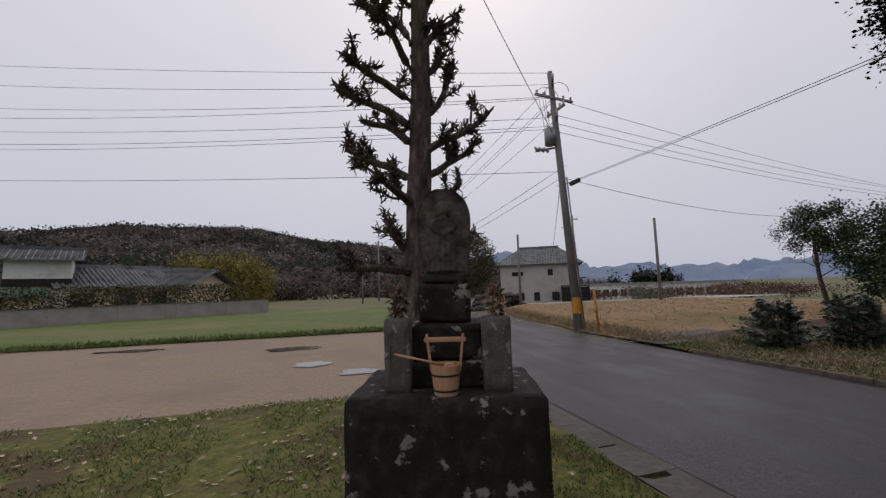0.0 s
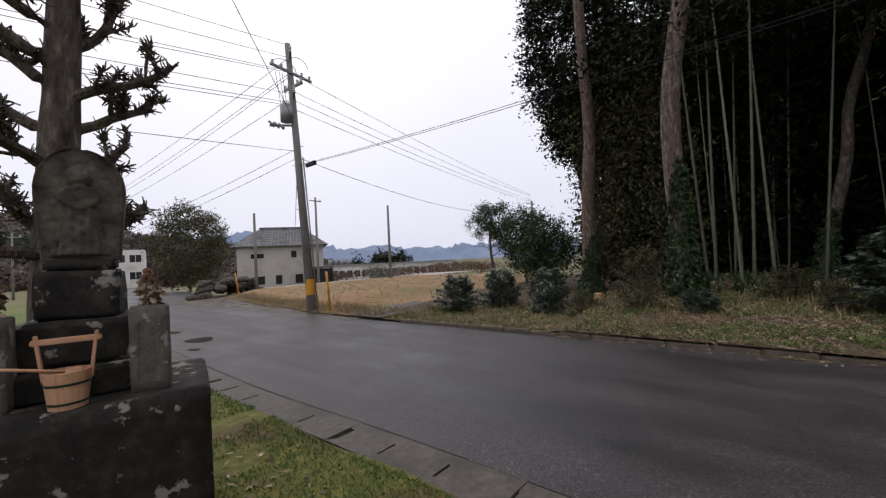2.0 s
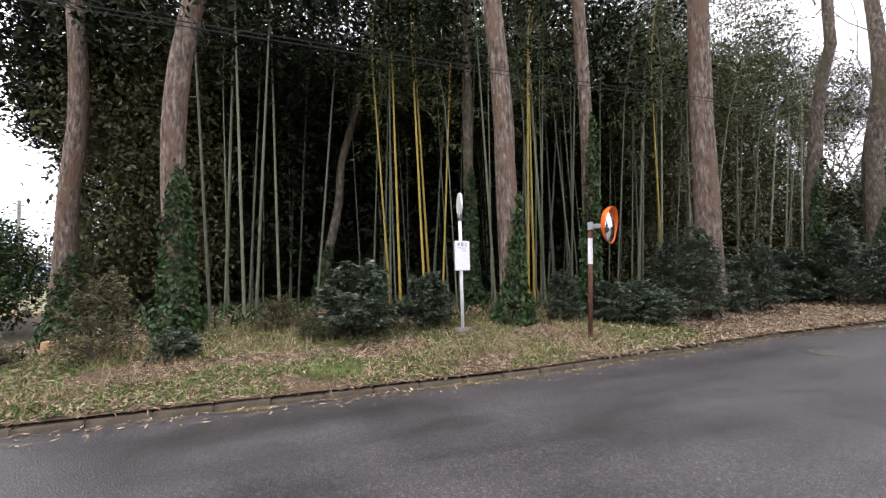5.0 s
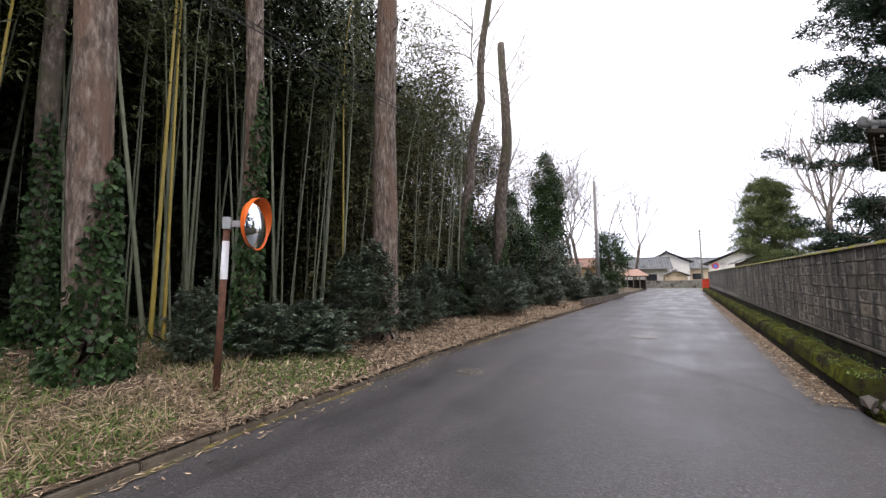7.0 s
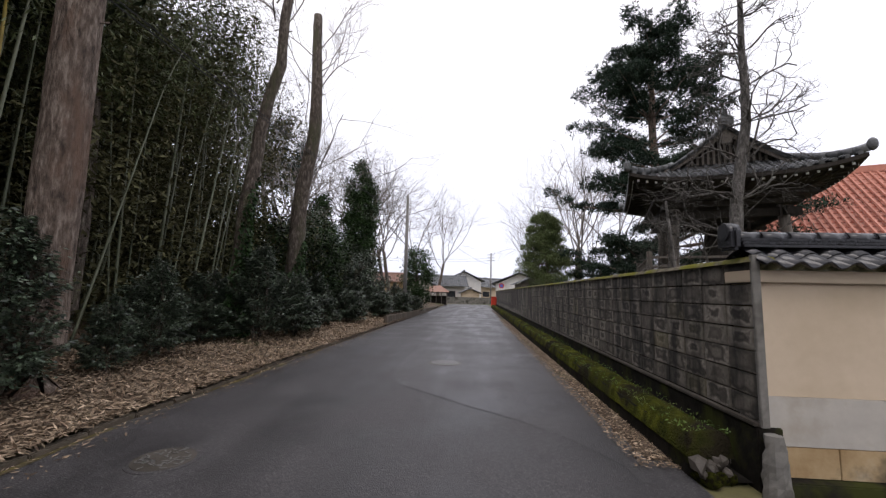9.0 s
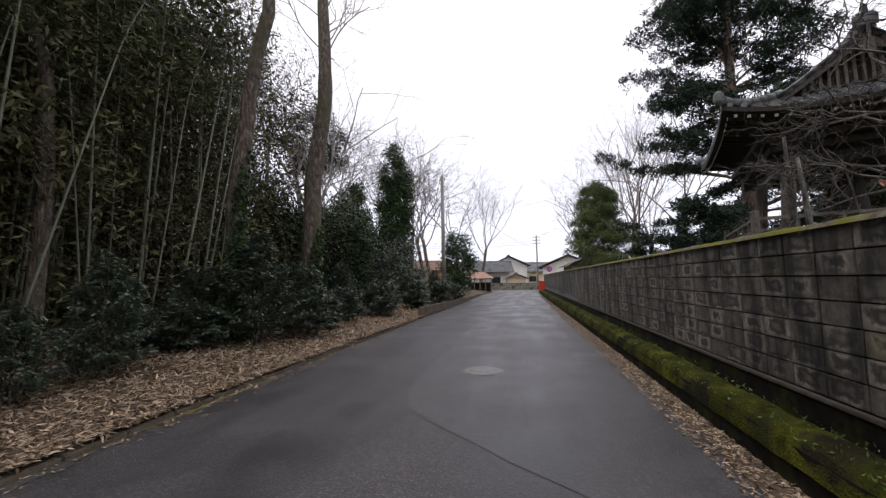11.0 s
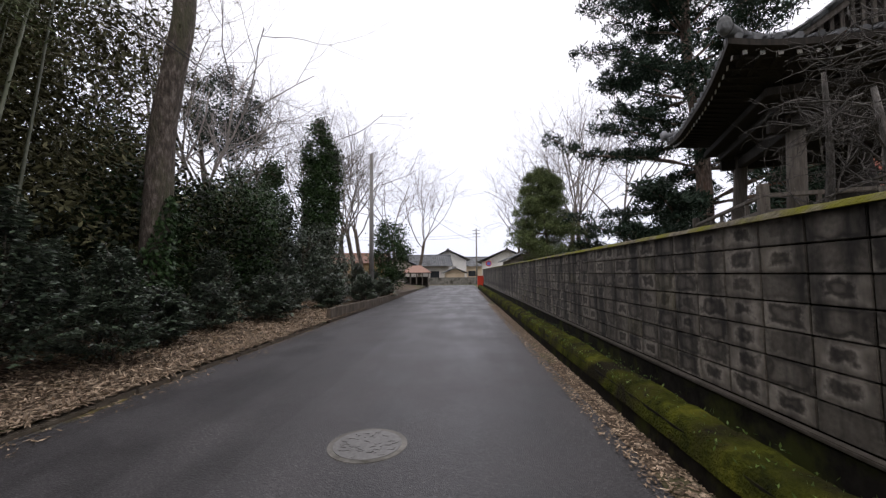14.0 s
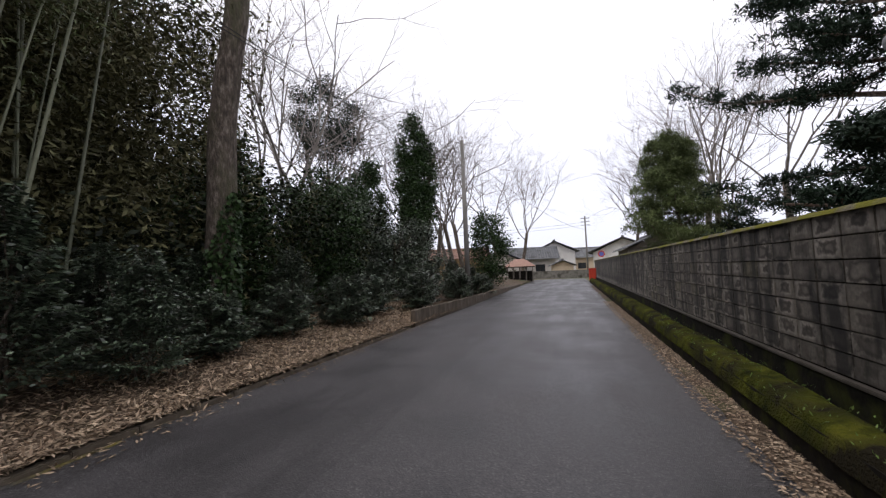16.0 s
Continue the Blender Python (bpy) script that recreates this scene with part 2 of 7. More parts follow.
M_IVY = mat("ivy_leaf", [(0.3, (0.013, 0.03, 0.01)), (0.7, (0.04, 0.072, 0.022))], 4, rough=0.45, bump=0.0, rand=0.55, spec=0.2)
M_PINE = mat("pine_needles", [(0.3, (0.008, 0.02, 0.012)), (0.7, (0.025, 0.045, 0.025))], 3, rough=0.6, bump=0.0, rand=0.4, spec=0.2)
M_TOPIARY = mat("clipped_pine_needles", [(0.3, (0.055, 0.08, 0.028)), (0.7, (0.15, 0.185, 0.07))], 3, rough=0.6, bump=0.0, rand=0.35, spec=0.2)
M_BAMBOO = mat("grey_green_bamboo", [(0.3, (0.07, 0.08, 0.047)), (0.7, (0.15, 0.155, 0.105))], 3, rough=0.45, bump=0.1, stretch=(1, 1, 0.2), rand=0.4, stain=(0.11, 0.10, 0.07), stain_scale=0.8)
M_BAMBOOY = mat("yellow_bamboo", [(0.3, (0.24, 0.19, 0.045)), (0.7, (0.38, 0.27, 0.05))], 3, rough=0.4, bump=0.1, stretch=(1, 1, 0.2), rand=0.25, stain=(0.24, 0.25, 0.09), stain_scale=0.8)
M_STONE = mat("lichened_dark_stone", [(0.3, (0.006, 0.005, 0.004)), (0.5, (0.016, 0.014, 0.011)), (0.75, (0.045, 0.04, 0.03))], 9, rough=0.85, bump=0.6, bump_scale=40, dist=0.012, stain=(0.20, 0.19, 0.165), stain_scale=6.0, stain_at=(0.585, 0.62))
M_STONE2 = mat("grey_carved_stone", [(0.3, (0.03, 0.026, 0.02)), (0.55, (0.085, 0.073, 0.058)), (0.75, (0.15, 0.132, 0.108))], 11, rough=0.85, bump=0.6, bump_scale=45, dist=0.01, stain=(0.022, 0.02, 0.016), stain_scale=3.5, stain_at=(0.48, 0.62))
M_PILLAR = mat("lichened_pillar_stone", [(0.3, (0.06, 0.058, 0.048)), (0.6, (0.12, 0.115, 0.095)), (0.8, (0.19, 0.185, 0.165))], 12, rough=0.9, bump=0.6, bump_scale=50, dist=0.008, stain=(0.25, 0.245, 0.225), stain_scale=9.0, stain_at=(0.57, 0.61))
M_CEDAR = mat("fresh_cedar", [(0.3, (0.46, 0.25, 0.145)), (0.7, (0.58, 0.34, 0.21))], 5, rough=0.55, bump=0.15, stretch=(6, 6, 0.6), stain=(0.40, 0.21, 0.12), stain_scale=2.5)
M_HOOP = mat("dark_green_hoop", [(0.3, (0.008, 0.022, 0.015)), (0.7, (0.015, 0.035, 0.024))], 8, rough=0.4, bump=0.0)
M_POLE = mat("utility_pole_concrete", [(0.3, (0.16, 0.15, 0.14)), (0.7, (0.25, 0.24, 0.225))], 6, rough=0.85, bump=0.2, bump_scale=80, dist=0.004, stretch=(1, 1, 0.15), stain=(0.12, 0.115, 0.10), stain_scale=2.0)
M_STEEL = mat("galvanised_steel", [(0.3, (0.20, 0.21, 0.22)), (0.7, (0.32, 0.33, 0.34))], 9, rough=0.5, bump=0.05, metal=0.5)
M_WIRE = mat("black_cable", [(0.0, (0.015, 0.015, 0.017)), (1.0, (0.03, 0.03, 0.033))], 3, rough=0.6, bump=0.0)
M_YELLOW = mat("worn_yellow_paint", [(0.3, (0.50, 0.22, 0.02)), (0.7, (0.62, 0.30, 0.03))], 8, rough=0.5, bump=0.05, stain=(0.30, 0.16, 0.04), stain_scale=5)
M_WHITE = mat("white_paint", [(0.3, (0.66, 0.66, 0.68)), (0.7, (0.80, 0.80, 0.82))], 5, rough=0.4, bump=0.0, stain=(0.55, 0.55, 0.55), stain_scale=3)
M_PANEL = mat("notice_panel_white", [(0.3, (0.74, 0.75, 0.82)), (0.7, (0.80, 0.81, 0.87))], 5, rough=0.3, bump=0.0)
M_INK = mat("dark_print", [(0.0, (0.02, 0.02, 0.03)), (1.0, (0.04, 0.04, 0.05))], 5, rough=0.5, bump=0.0)
M_BLUEINK = mat("blue_print", [(0.0, (0.08, 0.12, 0.45)), (1.0, (0.12, 0.16, 0.5))], 5, rough=0.5, bump=0.0)
M_ORANGE = mat("orange_mirror_hood", [(0.3, (0.62, 0.10, 0.012)), (0.7, (0.74, 0.15, 0.02))], 6, rough=0.4, bump=0.0)
M_MIRROR = mat("convex_mirror", [(0.0, (0.75, 0.8, 0.85)), (1.0, (0.8, 0.84, 0.88))], 2, rough=0.05, bump=0.0, metal=1.0)
M_RUST = mat("rusty_steel", [(0.3, (0.06, 0.03, 0.022)), (0.6, (0.13, 0.06, 0.035)), (0.8, (0.20, 0.10, 0.06))], 12, rough=0.8, bump=0.3)
M_IRON = mat("worn_cast_iron", [(0.3, (0.12, 0.115, 0.11)), (0.7, (0.20, 0.195, 0.185))], 25, rough=0.45, bump=0.2, bump_scale=90, dist=0.003, metal=0.4)
M_CREAM = mat("cream_plaster", [(0.3, (0.50, 0.405, 0.295)), (0.7, (0.57, 0.465, 0.345))], 3, rough=0.9, bump=0.1, bump_scale=60, dist=0.003, stain=(0.46, 0.37, 0.26), stain_scale=0.8)
M_CREAMSTONE = mat("grey_base_slab", [(0.3, (0.37, 0.345, 0.305)), (0.7, (0.45, 0.42, 0.37))], 4, rough=0.85, bump=0.1, bump_scale=80, dist=0.003, stain=(0.33, 0.29, 0.23), stain_scale=1.3)
M_OCHRE = mat("rust_stained_base", [(0.3, (0.24, 0.15, 0.065)), (0.6, (0.40, 0.29, 0.16)), (0.8, (0.46, 0.38, 0.27))], 2.2, rough=0.85, bump=0.15, stain=(0.06, 0.055, 0.04), stain_scale=1.6, stain_at=(0.55, 0.68))
M_TILE = mat("glazed_black_tile", [(0.3, (0.012, 0.012, 0.014)), (0.7, (0.03, 0.03, 0.034))], 9, rough=0.22, bump=0.08, spec=0.5, rand=0.3)
M_TILEG = mat("grey_roof_tile", [(0.3, (0.09, 0.094, 0.10)), (0.7, (0.19, 0.197, 0.205))], 7, rough=0.6, bump=0.15, rand=0.35, stain=(0.055, 0.058, 0.055), stain_scale=1.0)
M_REDTILE = mat("red_clay_tile", [(0.3, (0.34, 0.13, 0.09)), (0.7, (0.45, 0.195, 0.14))], 5, rough=0.5, bump=0.1, rand=0.25)
M_FADED = mat("faded_clay_roof", [(0.3, (0.25, 0.15, 0.115)), (0.7, (0.33, 0.21, 0.165))], 4, rough=0.8, bump=0.1, rand=0.2)
M_OLDWOOD = mat("weathered_grey_wood", [(0.3, (0.09, 0.078, 0.065)), (0.6, (0.17, 0.15, 0.13)), (0.8, (0.25, 0.225, 0.195))], 6, rough=0.85, bump=0.3, stretch=(4, 4, 0.4))
M_DARKWOOD = mat("dark_timber", [(0.3, (0.012, 0.01, 0.008)), (0.7, (0.035, 0.028, 0.022))], 6, rough=0.8, bump=0.2, stretch=(4, 4, 0.5))
M_PLASTER = mat("white_plaster", [(0.3, (0.60, 0.59, 0.57)), (0.7, (0.72, 0.71, 0.69))], 3, rough=0.9, bump=0.05, stain=(0.52, 0.50, 0.47), stain_scale=0.6)
M_SIDING = mat("pale_house_render", [(0.3, (0.42, 0.39, 0.36)), (0.7, (0.50, 0.47, 0.44))], 4, rough=0.85, bump=0.1, stain=(0.38, 0.35, 0.32), stain_scale=0.5)
M_GLASS = mat("dark_window_glass", [(0.0, (0.015, 0.018, 0.022)), (1.0, (0.03, 0.035, 0.04))], 2, rough=0.06, bump=0.0, spec=0.5)
M_REDBOX = mat("red_enamel", [(0.3, (0.45, 0.04, 0.02)), (0.7, (0.58, 0.065, 0.035))], 6, rough=0.4, bump=0.0)
M_WOODS = mat("winter_woodland", [(0.3, (0.026, 0.029, 0.021)), (0.5, (0.07, 0.06, 0.052)), (0.7, (0.13, 0.108, 0.098))], 0.09, rough=1.0, bump=1.0, bump_scale=0.25, dist=4.0, stain=(0.03, 0.034, 0.024), stain_scale=0.012, stain_at=(0.48, 0.56), spec=0.0)
# aerial haze over the far mountains is painted as this pale blue
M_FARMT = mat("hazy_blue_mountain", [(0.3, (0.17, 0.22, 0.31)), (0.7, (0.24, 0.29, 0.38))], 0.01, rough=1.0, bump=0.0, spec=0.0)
M_PLASTERWALL = mat("garden_wall_render", [(0.3, (0.22, 0.205, 0.19)), (0.7, (0.33, 0.31, 0.29))], 1.2, rough=0.9, bump=0.15, stain=(0.36, 0.20, 0.11), stain_scale=0.25, stain_at=(0.56, 0.66))
M_VERDI = mat("green_metal_roof", [(0.3, (0.10, 0.20, 0.16)), (0.7, (0.16, 0.27, 0.22))], 2, rough=0.5, bump=0.0)
M_PALEROAD = mat("pale_concrete_yard", [(0.3, (0.30, 0.28, 0.27)), (0.7, (0.40, 0.38, 0.36))], 2, rough=0.8, bump=0.05)


def block_material():
    """Weathered block: pale rim, dark damp ring of its own shape, middling core; streaks run down over all."""
    m = bpy.data.materials.new("stained_concrete_block")
    m.use_nodes = True
    n, l = m.node_tree.nodes, m.node_tree.links
    b = n["Principled BSDF"]
    g, tc, oi = n.new("ShaderNodeNewGeometry"), n.new("ShaderNodeTexCoord"), n.new("ShaderNodeObjectInfo")

    def math_node(op, a, c, add=None):
        q = n.new("ShaderNodeMath")
        q.operation = op
        for i, v in enumerate((a, c, add)):
            if v is None:
                continue
            if isinstance(v, (int, float)):
                q.inputs[i].default_value = v
            else:
                l.new(v, q.inputs[i])
        return q.outputs[0]

    def noise_node(scale, detail, stretch=(1, 1, 1)):
        mp, q = n.new("ShaderNodeMapping"), n.new("ShaderNodeTexNoise")
        mp.inputs["Scale"].default_value = stretch
        l.new(g.outputs["Position"], mp.inputs[0])
        l.new(mp.outputs[0], q.inputs["Vector"])
        q.inputs["Scale"].default_value, q.inputs["Detail"].default_value = scale, detail
        return q.outputs[0]

    sep = n.new("ShaderNodeSeparateXYZ")
    l.new(tc.outputs["Generated"], sep.inputs[0])
    rnd = oi.outputs["Random"]
    dy = math_node("ABSOLUTE", math_node("SUBTRACT", sep.outputs[1], 0.5), 0.0)
    dz = math_node("ABSOLUTE", math_node("SUBTRACT", sep.outputs[2], 0.56), 0.0)
    box_d = math_node("MAXIMUM", dy, dz)
    d = math_node("MULTIPLY_ADD", noise_node(8, 6), 0.62, math_node("ADD", box_d, math_node("MULTIPLY_ADD", rnd, 0.40, -0.53)))
    ring = n.new("ShaderNodeValToRGB")
    stops = ((0.0, (0.12, 0.106, 0.088)), (0.10, (0.095, 0.083, 0.067)), (0.19, (0.036, 0.031, 0.025)), (0.29, (0.06, 0.052, 0.042)), (0.40, (0.22, 0.198, 0.168)), (0.56, (0.115, 0.10, 0.081)))
    while len(ring.color_ramp.elements) < len(stops):
        ring.color_ramp.elements.new(0.5)
    for e, (p, c) in zip(ring.color_ramp.elements, stops):
        e.position, e.color = p, (*c, 1)
    l.new(d, ring.inputs[0])
    # some blocks stay plain and some turn olive
    fr = math_node("FRACT", math_node("MULTIPLY", rnd, 7.3), 0.0)
    plain = n.new("ShaderNodeMapRange")
    plain.inputs[1].default_value, plain.inputs[2].default_value, plain.inputs[4].default_value = 0.55, 0.95, 0.75
    l.new(fr, plain.inputs[0])
    m1 = n.new("ShaderNodeMixRGB")
    l.new(plain.outputs[0], m1.inputs[0])
    l.new(ring.outputs[0], m1.inputs[1])
    m1.inputs[2].default_value = (0.082, 0.072, 0.058, 1)
    olive = n.new("ShaderNodeMapRange")
    olive.inputs[1].default_value, olive.inputs[2].default_value, olive.inputs[4].default_value = 0.9, 1.0, 0.5
    l.new(math_node("FRACT", math_node("MULTIPLY", rnd, 13.7), 0.0), olive.inputs[0])
    m2 = n.new("ShaderNodeMixRGB")
    l.new(olive.outputs[0], m2.inputs[0])
    l.new(m1.outputs[0], m2.inputs[1])
    m2.inputs[2].default_value = (0.12, 0.105, 0.045, 1)
    # streaks and fine grain
    streak, fine = n.new("ShaderNodeMapRange"), n.new("ShaderNodeMapRange")
    streak.inputs[1].default_value, streak.inputs[2].default_value, streak.inputs[3].default_value, streak.inputs[4].default_value = 0.38, 0.58, 0.25, 1.35
    l.new(noise_node(5, 5, (1, 1, 0.22)), streak.inputs[0])
    grain = noise_node(32, 5)
    fine.inputs[1].default_value, fine.inputs[2].default_value, fine.inputs[3].default_value, fine.inputs[4].default_value = 0.3, 0.75, 0.7, 1.2
    l.new(grain, fine.inputs[0])
    hs = n.new("ShaderNodeHueSaturation")
    l.new(math_node("MULTIPLY", streak.outputs[0], fine.outputs[0]), hs.inputs["Value"])
    l.new(m2.outputs[0], hs.inputs["Color"])
    l.new(hs.outputs[0], b.inputs["Base Color"])
    b.inputs["Roughness"].default_value = 0.85
    bp = n.new("ShaderNodeBump")
    bp.inputs["Strength"].default_value, bp.inputs["Distance"].default_value = 0.5, 0.004
    l.new(grain, bp.inputs["Height"])
    l.new(bp.outputs[0], b.inputs["Normal"])
    return m


M_BLOCK = block_material()


# ---- mesh helpers ----
def mesh_of(name, verts, faces, material, smooth=False):
    me = bpy.data.meshes.new(name)
    me.from_pydata([tuple(v) for v in verts], [], [tuple(f) for f in faces])
    me.materials.append(material)
    if smooth:
        me.polygons.foreach_set("use_smooth", [True] * len(me.polygons))
    me.update()
    return me


def part(name, bm, material, parent=None, label=""):
    me = bpy.data.meshes.new(name)
    bm.to_mesh(me)
    bm.free()
    me.materials.append(material)
    ob = new(name, me)
    if parent is not None:
        ob.parent = parent
    if label:
        ob["label"] = label
    return ob


def lump(name, verts, faces, material, parent=None, label="", smooth=False):
    ob = new(name, mesh_of(name, verts, faces, material, smooth))
    if parent is not None:
        ob.parent = parent
    if label:
        ob["label"] = label
    return ob


def empty(name, m, label="", category="", group="", kind=""):
    ob = new(name)
    ob.matrix_basis = m
    return tagged(ob, label, category, group, kind)


def box(bm, x0, x1, y0, y1, z0, z1, bevel=0.0, m=None):
    r = bmesh.ops.create_cube(bm, size=1)["verts"]
    for v in r:
        v.co = Vector((x0 + (v.co.x + 0.5) * (x1 - x0), y0 + (v.co.y + 0.5) * (y1 - y0), z0 + (v.co.z + 0.5) * (z1 - z0)))
    if bevel:
        es = list({e for v in r for e in v.link_edges})
        r = [v for v in bmesh.ops.bevel(bm, geom=es, offset=bevel, segments=2, affect="EDGES", clamp_overlap=True)["verts"]]
    if m is not None:
        bmesh.ops.transform(bm, matrix=m, verts=list({v for v in r}))
    return bm


def boxes(*specs, bevel=0.0):
    bm = bmesh.new()
    for s in specs:
        box(bm, *s, bevel=bevel)
    return bm


def cyl(bm, p, q, r0, r1=None, n=10, caps=True):
    p, q = Vector(p), Vector(q)
    r1 = r0 if r1 is None else r1
    d = (q - p).normalized()
    a = d.orthogonal().normalized()
    b = d.cross(a)
    A, Bv = [], []
    for i in range(n):
        c = a * math.cos(2 * math.pi * i / n) + b * math.sin(2 * math.pi * i / n)
        A.append(bm.verts.new(p + c * r0))
        Bv.append(bm.verts.new(q + c * r1))
    for i in range(n):
        f = bm.faces.new((A[i], A[(i + 1) % n], Bv[(i + 1) % n], Bv[i]))
        f.smooth = n > 6
    if caps:
        bm.faces.new(A[::-1])
        bm.faces.new(Bv)
    return bm


def tube_lists(verts, faces, pts, radii, n=6, squash=None):
    """Adds a tube along pts to vertex and face lists."""
    base = len(verts)
    prev = None
    for i, p in enumerate(pts):
        d = (pts[min(i + 1, len(pts) - 1)] - pts[max(i - 1, 0)])
        d = d.normalized() if d.length > 1e-6 else Vector((0, 0, 1))
        a = d.cross(prev if prev is not None else Vector((0.3, 0.9, 0.1)))
        a = a.normalized() if a.length > 1e-4 else d.orthogonal().normalized()
        b = d.cross(a)
        prev = -a.cross(d) if prev is None else prev
        for k in range(n):
            w = 2 * math.pi * k / n
            verts.append(p + (a * math.cos(w) + b * math.sin(w)) * radii[i])
    for i in range(len(pts) - 1):
        for k in range(n):
            k2 = (k + 1) % n
            faces.append((base + i * n + k, base + i * n + k2, base + (i + 1) * n + k2, base + (i + 1) * n + k))
    faces.append(tuple(base + (len(pts) - 1) * n + k for k in range(n)))


def lerp_table(table, v):
    if v <= table[0][0]:
        return table[0][1]
    for (a, b), (c, d) in zip(table, table[1:]):
        if v <= c:
            s = (v - a) / (c - a)
            s = s * s * (3 - 2 * s)
            return b + (d - b) * s
    return table[-1][1]


KERB = [(-60, -11.0), (-36, -7.8), (-26, -6.3), (-16, -4.85), (-12.5, -4.33), (-9, -4.15), (-3, -4.22), (3, -4.12), (6, -4.35), (9, -4.6), (14, -4.66), (22, -4.6), (30, -4.45), (62, -4.4)]
EDGE = [(-60, -6.0), (-36, -2.8), (-26, -1.5), (-18, -0.4), (-11, 0.3), (-6, 0.48), (-3, 0.42), (0.5, 0.48)]
WALL_X, WALL_Y0, WALL_Y1 = 1.9, 8.3, 51.1


def kerb_x(y):
    return lerp_table(KERB, y)


def edge_x(y):
    return lerp_table(EDGE, y)


def bank(d, y):
    """Height of the verge d metres behind the kerb."""
    rise = 0.085 + 0.10 * min(d, 1.0) + 0.10 * max(0, min(d - 1.0, 4)) + 0.05 * min(1.0, 2 * d) * noise.noise((d * 0.7, y * 0.6, 0.3))
    end = 1 - 1 / (1 + math.exp((-y - 9.5) * 1.4)) if y < -4 else 1.0
    return rise * end + 0.02


# ---- ground, road ----
def sheet(name, xs, ys, zfun, material, label, category="ground", kind="structure"):
    verts = [(x, y, zfun(x, y)) for y in ys for x in xs]
    nx = len(xs)
    faces = [(j * nx + i, j * nx + i + 1, (j + 1) * nx + i + 1, (j + 1) * nx + i) for j in range(len(ys) - 1) for i in range(nx - 1)]
    return tagged(lump(name, verts, faces, material, smooth=True), label, category, kind=kind)


def strip(name, ys, lo, hi, zfun, material, label, category, n=4, kind="structure", smooth=True):
    """A strip between the lines x = lo(y) and x = hi(y)."""
    verts, faces = [], []
    for y in ys:
        for i in range(n + 1):
            x = lo(y) + (hi(y) - lo(y)) * i / n
            verts.append((x, y, zfun(x, y)))
    for j in range(len(ys) - 1):
        for i in range(n):
            a = j * (n + 1) + i
            faces.append((a, a + 1, a + n + 2, a + n + 1))
    return tagged(lump(name, verts, faces, material, smooth=smooth), label, category, kind=kind)


def span(a, b, step):
    n = max(1, round((b - a) / step))
    return [a + (b - a) * i / n for i in range(n + 1)]


def smooth(v):
    v = max(0.0, min(1.0, v))
    return v * v * (3 - 2 * v)


def fall(x, y):
    """The land drops away beyond the straw field."""
    r = math.hypot(x, y)
    k = smooth((-x - 4) / 10) * smooth((-y - 8) / 12)
    return -0.03 - k * (1.75 * smooth((r - 29) / 22) + 1.6 * smooth((r - 60) / 60))


coarse = sorted({-2600, -1200, -600, -300, -160, -120, -100, -85, *range(-75, 76, 3), 100, 160, 300, 600, 1200, 2600})
sheet("ground", coarse, coarse, fall, M_GROUND, "dry winter fields of brown and green grass")
strip("road", span(-60, 0.4, 0.8), kerb_x, edge_x, lambda x, y: 0.0, M_ASPHALT, "damp grey asphalt lane with faint wheel tracks", "road", 8)
strip("road_junction", span(0.4, 8.1, 0.5), kerb_x, lambda y: 9.0, lambda x, y: 0.0, M_ASPHALT, "damp dark asphalt where a side lane joins", "road", 10)
strip("road_beyond", span(8.1, 62, 0.8), kerb_x, lambda y: 1.37, lambda x, y: 0.0, M_ASPHALT, "damp grey asphalt lane between grove and wall", "road", 8)
strip("road_patch", span(8.3, 62, 0.3), lambda y: -2.2 + 3.1 * (1 - smooth((y - 8.3) / 4.2)) + 0.04 * math.sin(y * 2.1) + 0.09 * noise.noise((y * 1.7, 3, 1)), lambda y: 1.0 + 0.05 * math.sin(y * 1.3), lambda x, y: 0.004, M_ROADPATCH, "slightly paler resurfaced half of the lane", "road", 4)
strip("verge", span(-9.6, 62, 0.4), lambda y: kerb_x(y) - 30, lambda y: kerb_x(y) - 0.03, lambda x, y: bank(kerb_x(y) - 0.06 - x, y), M_LITTER, "grove floor covered in brown bamboo leaf litter", "ground", 60)
strip("straw_field", span(-25, -9.2, 0.6), lambda y: -22, lambda y: kerb_x(y) - 0.1, lambda x, y: 0.02 + 0.3 * smooth((kerb_x(y) - x) / 2.2) * smooth((-y - 11) / 3) + 0.04 * noise.noise((x * 0.6, y * 0.6, 0)), M_STRAW, "mown field covered in brown straw", "field", 30)
strip("field_track", span(-10.6, -9.0, 0.2), lambda y: -7.2, lambda y: kerb_x(y) - 0.02, lambda x, y: 0.075 + 0.02 * (kerb_x(y) - x) + 0.02 * noise.noise((x * 1.5, y * 1.5, 2)), M_LID, "dark muddy track into the straw field", "track", 14)
strip("concrete_yard", span(-31, -25.2, 2), lambda y: -32, lambda y: -9, lambda x, y: 0.18 + 0.02 * (y + 25) - 0.0, M_PALEROAD, "pale concrete yard before the house", "ground", 6)
strip("lawn_patch", span(-7.2, 0.3, 0.3), lambda y: edge_x(y) + 0.46 if y < -1 else edge_x(y) + 0.3, lambda y: 14.0, lambda x, y: 0.03 + 0.05 * noise.noise((x * 0.9, y * 0.9, 5)), M_GRASS, "mossy yellow-green grass with fallen leaves", "grass", 40)
strip("sandy_lot", span(-16.2, -7.1, 0.6), lambda y: edge_x(y) + 0.55, lambda y: 40.0, lambda x, y: 0.012 + 0.012 * noise.noise((x * 0.5, y * 0.5, 2)), M_SAND, "flat damp sandy parking lot with puddles", "ground", 40)
